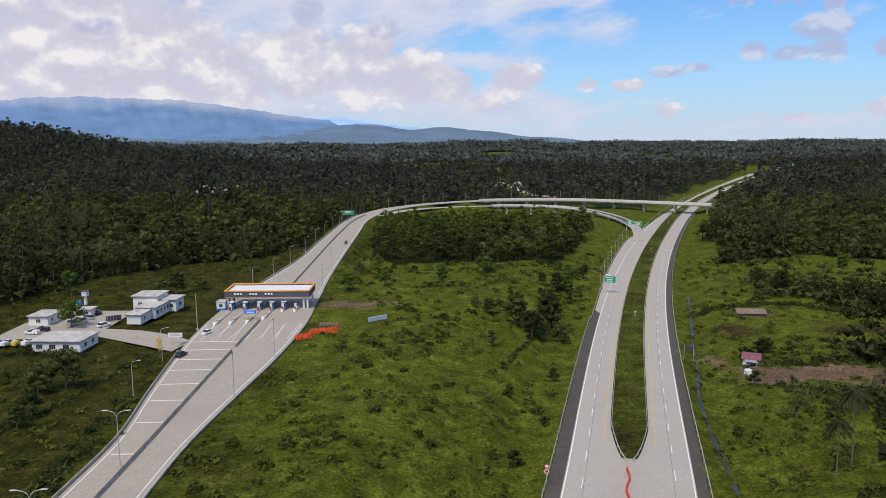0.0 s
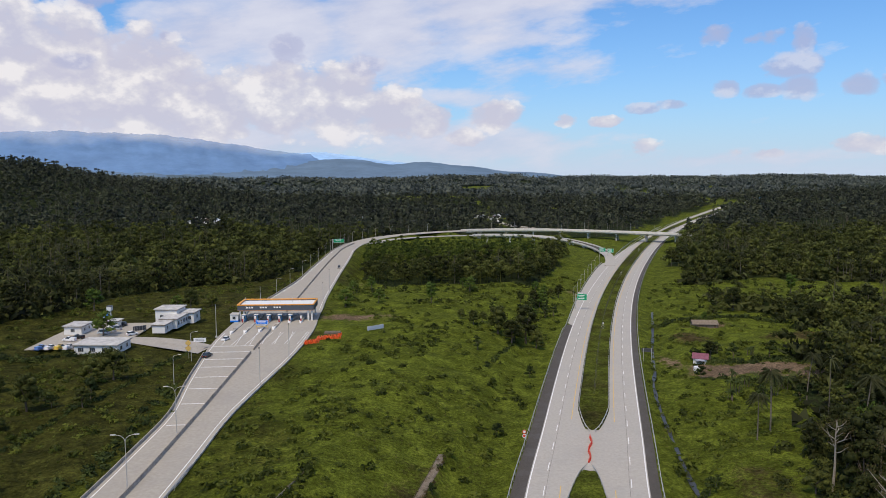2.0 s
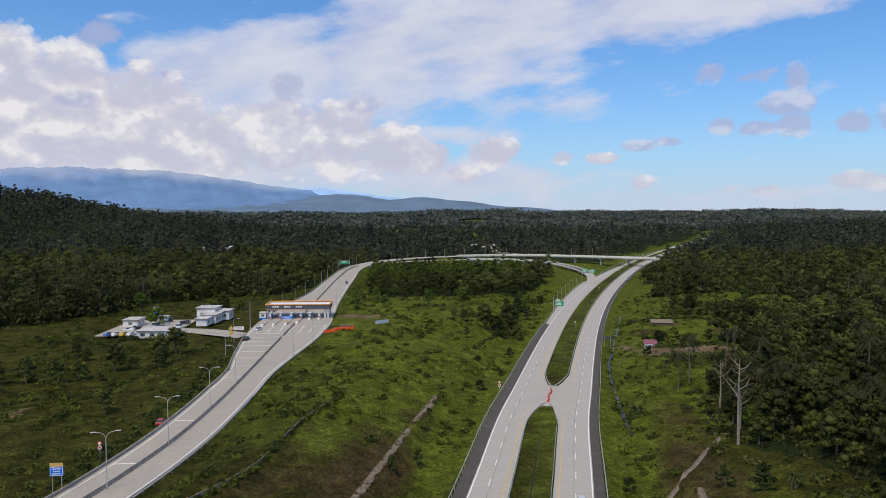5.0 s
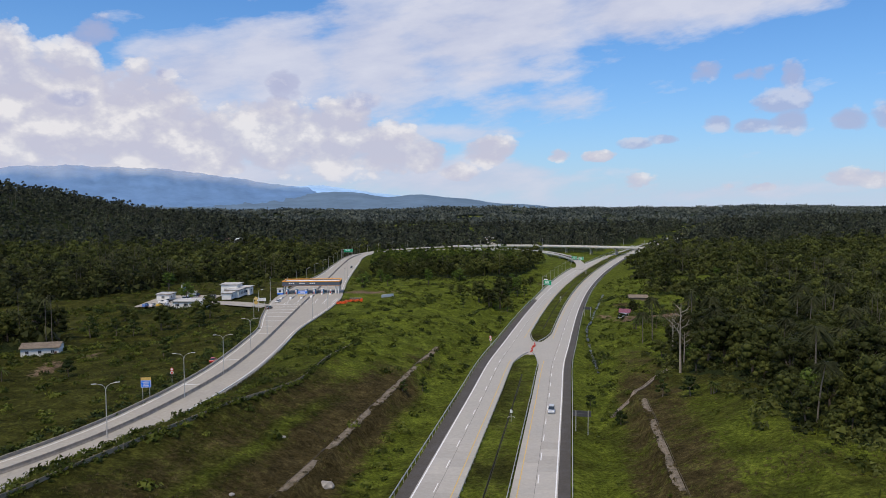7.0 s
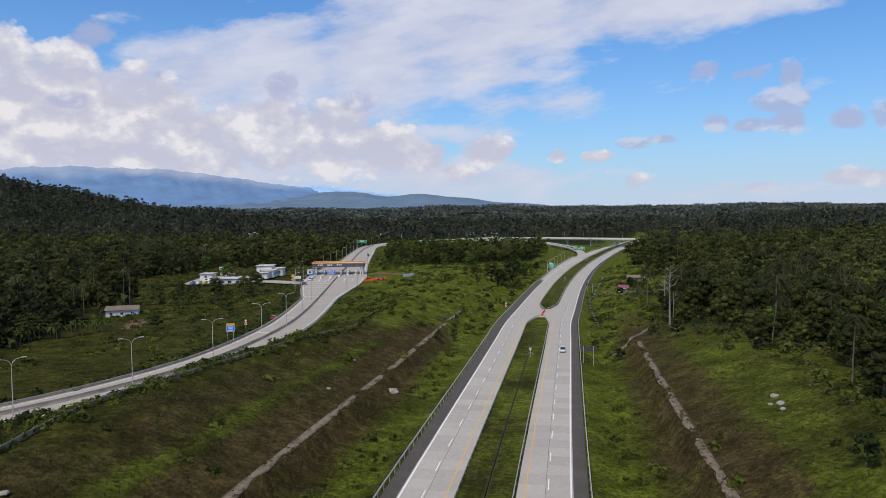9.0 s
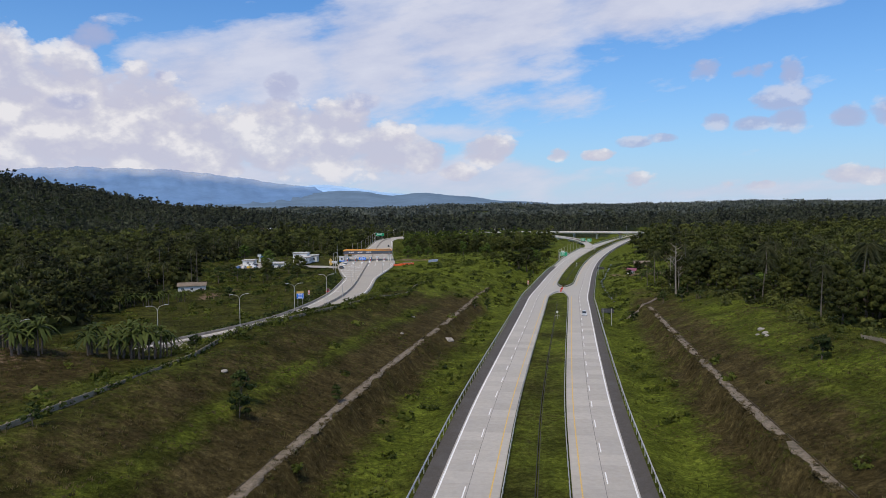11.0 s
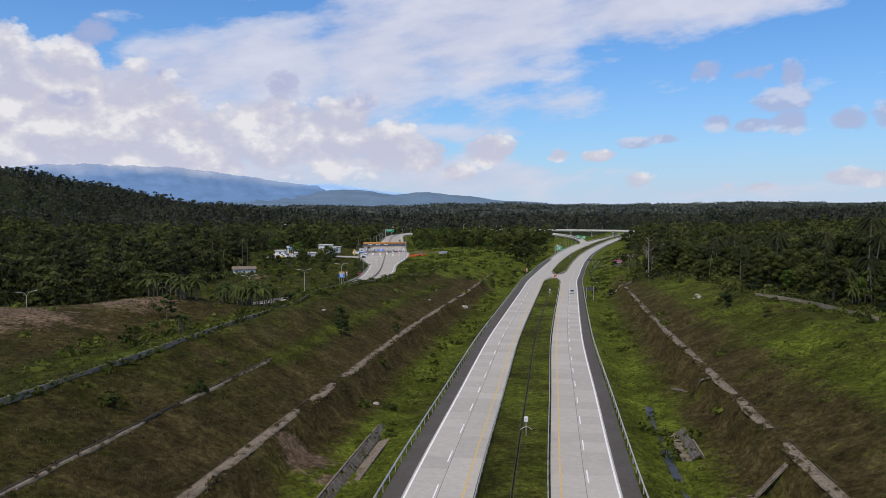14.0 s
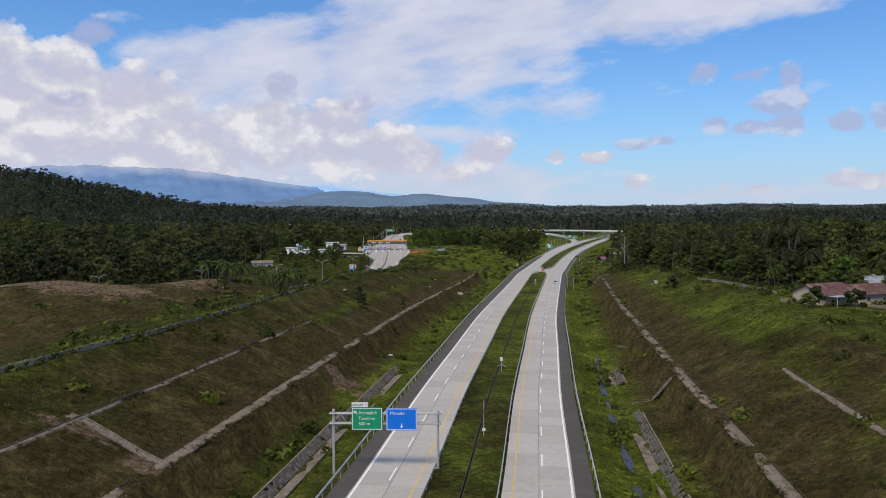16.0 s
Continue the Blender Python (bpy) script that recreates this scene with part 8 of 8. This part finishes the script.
# hedges: on the panel fence, across the meadow, along the toll road's outer rail
def along(points, step, spread):
    line = dense(np.c_[np.array(points, float), np.zeros(len(points))], step)
    return line[:, 0] + rng.normal(0, spread, len(line)), line[:, 1] + rng.normal(0, spread, len(line))


x, y = along(FENCE, 0.9, 0.4)
keep = rng.uniform(0, 1, len(x)) < np.where(y > 10, 0.95, np.where(y > -120, 0.6 + 0.3 * np.sin(y * 2.4), 0.3 + 0.35 * np.sin(y * 1.21)))
strew("creepers", "creepers and bushes growing over the panel fence", x[keep], y[keep], 0.5, 1.35, M["bush"], bushes, -0.1)
x, y = along([(-84, -75), (-80, -62), (-71.5, -33), (-63, -4), (-54.5, 21), (-45.5, 45)], 0.8, 0.9)
strew("hedge", "overgrown hedge of bushes behind the panel fence", x, y, 0.8, 1.9, M["bush"], thick, 0.0)
x, y = along([(-83, -30), (-90, -42), (-101, -56), (-118, -70), (-140, -86)], 0.7, 1.3)
strew("hedge", "tall dark shrubs along the outer side of the toll road", x, y, 1.6, 3.6, M["leaf"], thick, 0.1)
x, y = along(FENCE, 2.6, 0.12)
strew("creepers", "dark creepers hanging over the fence posts", x, y, 0.35, 0.8, M["shrub"], bushes, -0.45)
x, y = along([(-138, 112), (-120, 122), (-105, 132), (-97, 162), (-91, 196), (-84, 236)], 0.9, 0.5)
strew("hedge", "dark hedge along a ditch through the meadow", x, y, 0.7, 1.6, M["shrub"], bushes)
x, y = along([(-160, 222), (-142, 225), (-122, 230), (-106, 226)], 0.9, 1.6)
strew("hedge", "row of dark bushes behind the meadow", x, y, 1.0, 2.6, M["shrub"], thick)
for row in ([(110, 230), (122, 229), (136, 227), (150, 223), (170, 216)], [(101, 207), (112, 200), (128, 195), (146, 192), (168, 187)], [(118, 311), (135, 318), (152, 314), (172, 307), (194, 297)]):
    x, y = along(row, 0.8, 1.7)
    strew("hedge", "dark overgrown hedge between the small fields", x, y, 1.0, 2.7, M["shrub"], thick)
x, y = along([(72, 372), (60, 330), (46, 288), (34, 248), (24, 222)], 0.8, 0.5)
strew("hedge", "narrow dark hedge on a bank across the meadow", x, y, 0.5, 1.3, M["shrub"], bushes)
w = (TOLL_LINE[:, 1] > -60) & (TOLL_LINE[:, 1] < 190) & (TOLL_LINE[:, 0] > -130) & (TOLL_LINE[:, 0] < 0)
x, y = along(beside(TOLL_LINE, toll_right(TOLL_LINE[:, 1]) + 2.6)[w][:, :2], 1.5, 0.6)
keep = rng.uniform(0, 1, len(x)) < 0.5
strew("verge_bushes", "small bushes along the toll road's outer rail", x[keep], y[keep], 0.5, 1.2, M["bush"], bushes)
x, y = along(beside(TOLL_LINE, -toll_left(TOLL_LINE[:, 1]) - 4.5)[w][:, :2], 1.3, 1.8)
strew("verge_bushes", "dark bushes along the foot of the toll road's edge wall", x, y, 0.7, 1.9, M["shrub"], bushes)
x, y = (np.concatenate(q) for q in zip(along(STREAM, 1.0, 1.1), along(STREAM2, 1.0, 1.2)))
keep = rng.uniform(0, 1, len(x)) < 0.55
strew("stream_bushes", "low bushes and reeds along the ditch stream", x[keep], y[keep], 0.3, 1.1, M["bush"], bushes)
# grass and low weeds creeping over the benches
for off, y0, y1 in ((-35.9, -335, 128), (-34.4, -335, 128), (-46.7, -335, -165), (36.2, -335, 60), (35.0, -335, 60)):
    line = road_line(y0, y1, off, 0.5)
    keep = rng.uniform(0, 1, len(line)) < 0.32 + 0.3 * waves(line[:, 0], line[:, 1], 11, off)
    x, y = line[keep, 0] + rng.normal(0, 0.3, keep.sum()), line[keep, 1]
    strew("bench_weeds", "low dry weeds creeping over the broken bench", x, y, 0.18, 0.6, M["dry_grass"], bushes, 0.0)
# scrub before the planted wood
for px, py in zip(rng.uniform(-34, 95, 34), rng.uniform(318, 412, 34)):
    if float(across(np.array(px), np.array(py))) < -26 and off_roads(np.array([px]), np.array([py]), 6)[0]:
        plant("young_tree" if rng.uniform() < 0.6 else "bright_tree", px, py, float(rng.uniform(0.6, 1.1)))


def tuft(blades, h, spread):
    v, f = [], []
    for i in range(blades):
        a = 2.4 * i
        o = np.array((math.cos(a), math.sin(a), 0)) * spread * rng.uniform(0.2, 1)
        side = np.array((-math.sin(a * 1.7), math.cos(a * 1.7), 0)) * 0.085
        k = len(v)
        v += [o - side, o + side, o * 1.9 + (0, 0, h * rng.uniform(0.6, 1.1))]
        f.append((k, k + 1, k + 2))
    return np.array(v), np.array(f)


tufts = [tuft(8, 0.5, 0.4) for _ in range(6)]
x, y = (np.concatenate(q) for q in zip(places(-150, 130, -335, 200, 1.7), places(-130, 75, -335, -20, 1.0)))
s = np.abs(across(x, y))
keep = off_roads(x, y, 0.4) & in_reach(x, y) & (s < 150) & (woodland(x, y) < 0.5) & (rng.uniform(0, 1, len(x)) < 0.5 + 0.4 * waves(x, y, 17, 0.2))
x, y, s = x[keep], y[keep], s[keep]
dried = smooth_step(24, 31, s) * (1 - smooth_step(56, 66, s)) * smooth_step(150, 40, y) * 0.7 + 0.08 + 0.45 * (waves(x, y, 21, 1.9) - 0.1)
is_dry = rng.uniform(0, 1, len(x)) < dried
for which, mat, name, say in ((~is_dry, M["grass"], "grass", "rough green grass on verges and slopes"), (is_dry, M["dry_grass"], "dry_grass", "dry brown grass on the cutting slopes")):
    v, f, t = scatter(tufts, x[which], y[which], ground(x[which], y[which]) - 0.05, rng.uniform(0.4, 1.0, which.sum()))
    tagged(big_mesh(name, v, f, mat, t), say, "grass", kind="stuff")
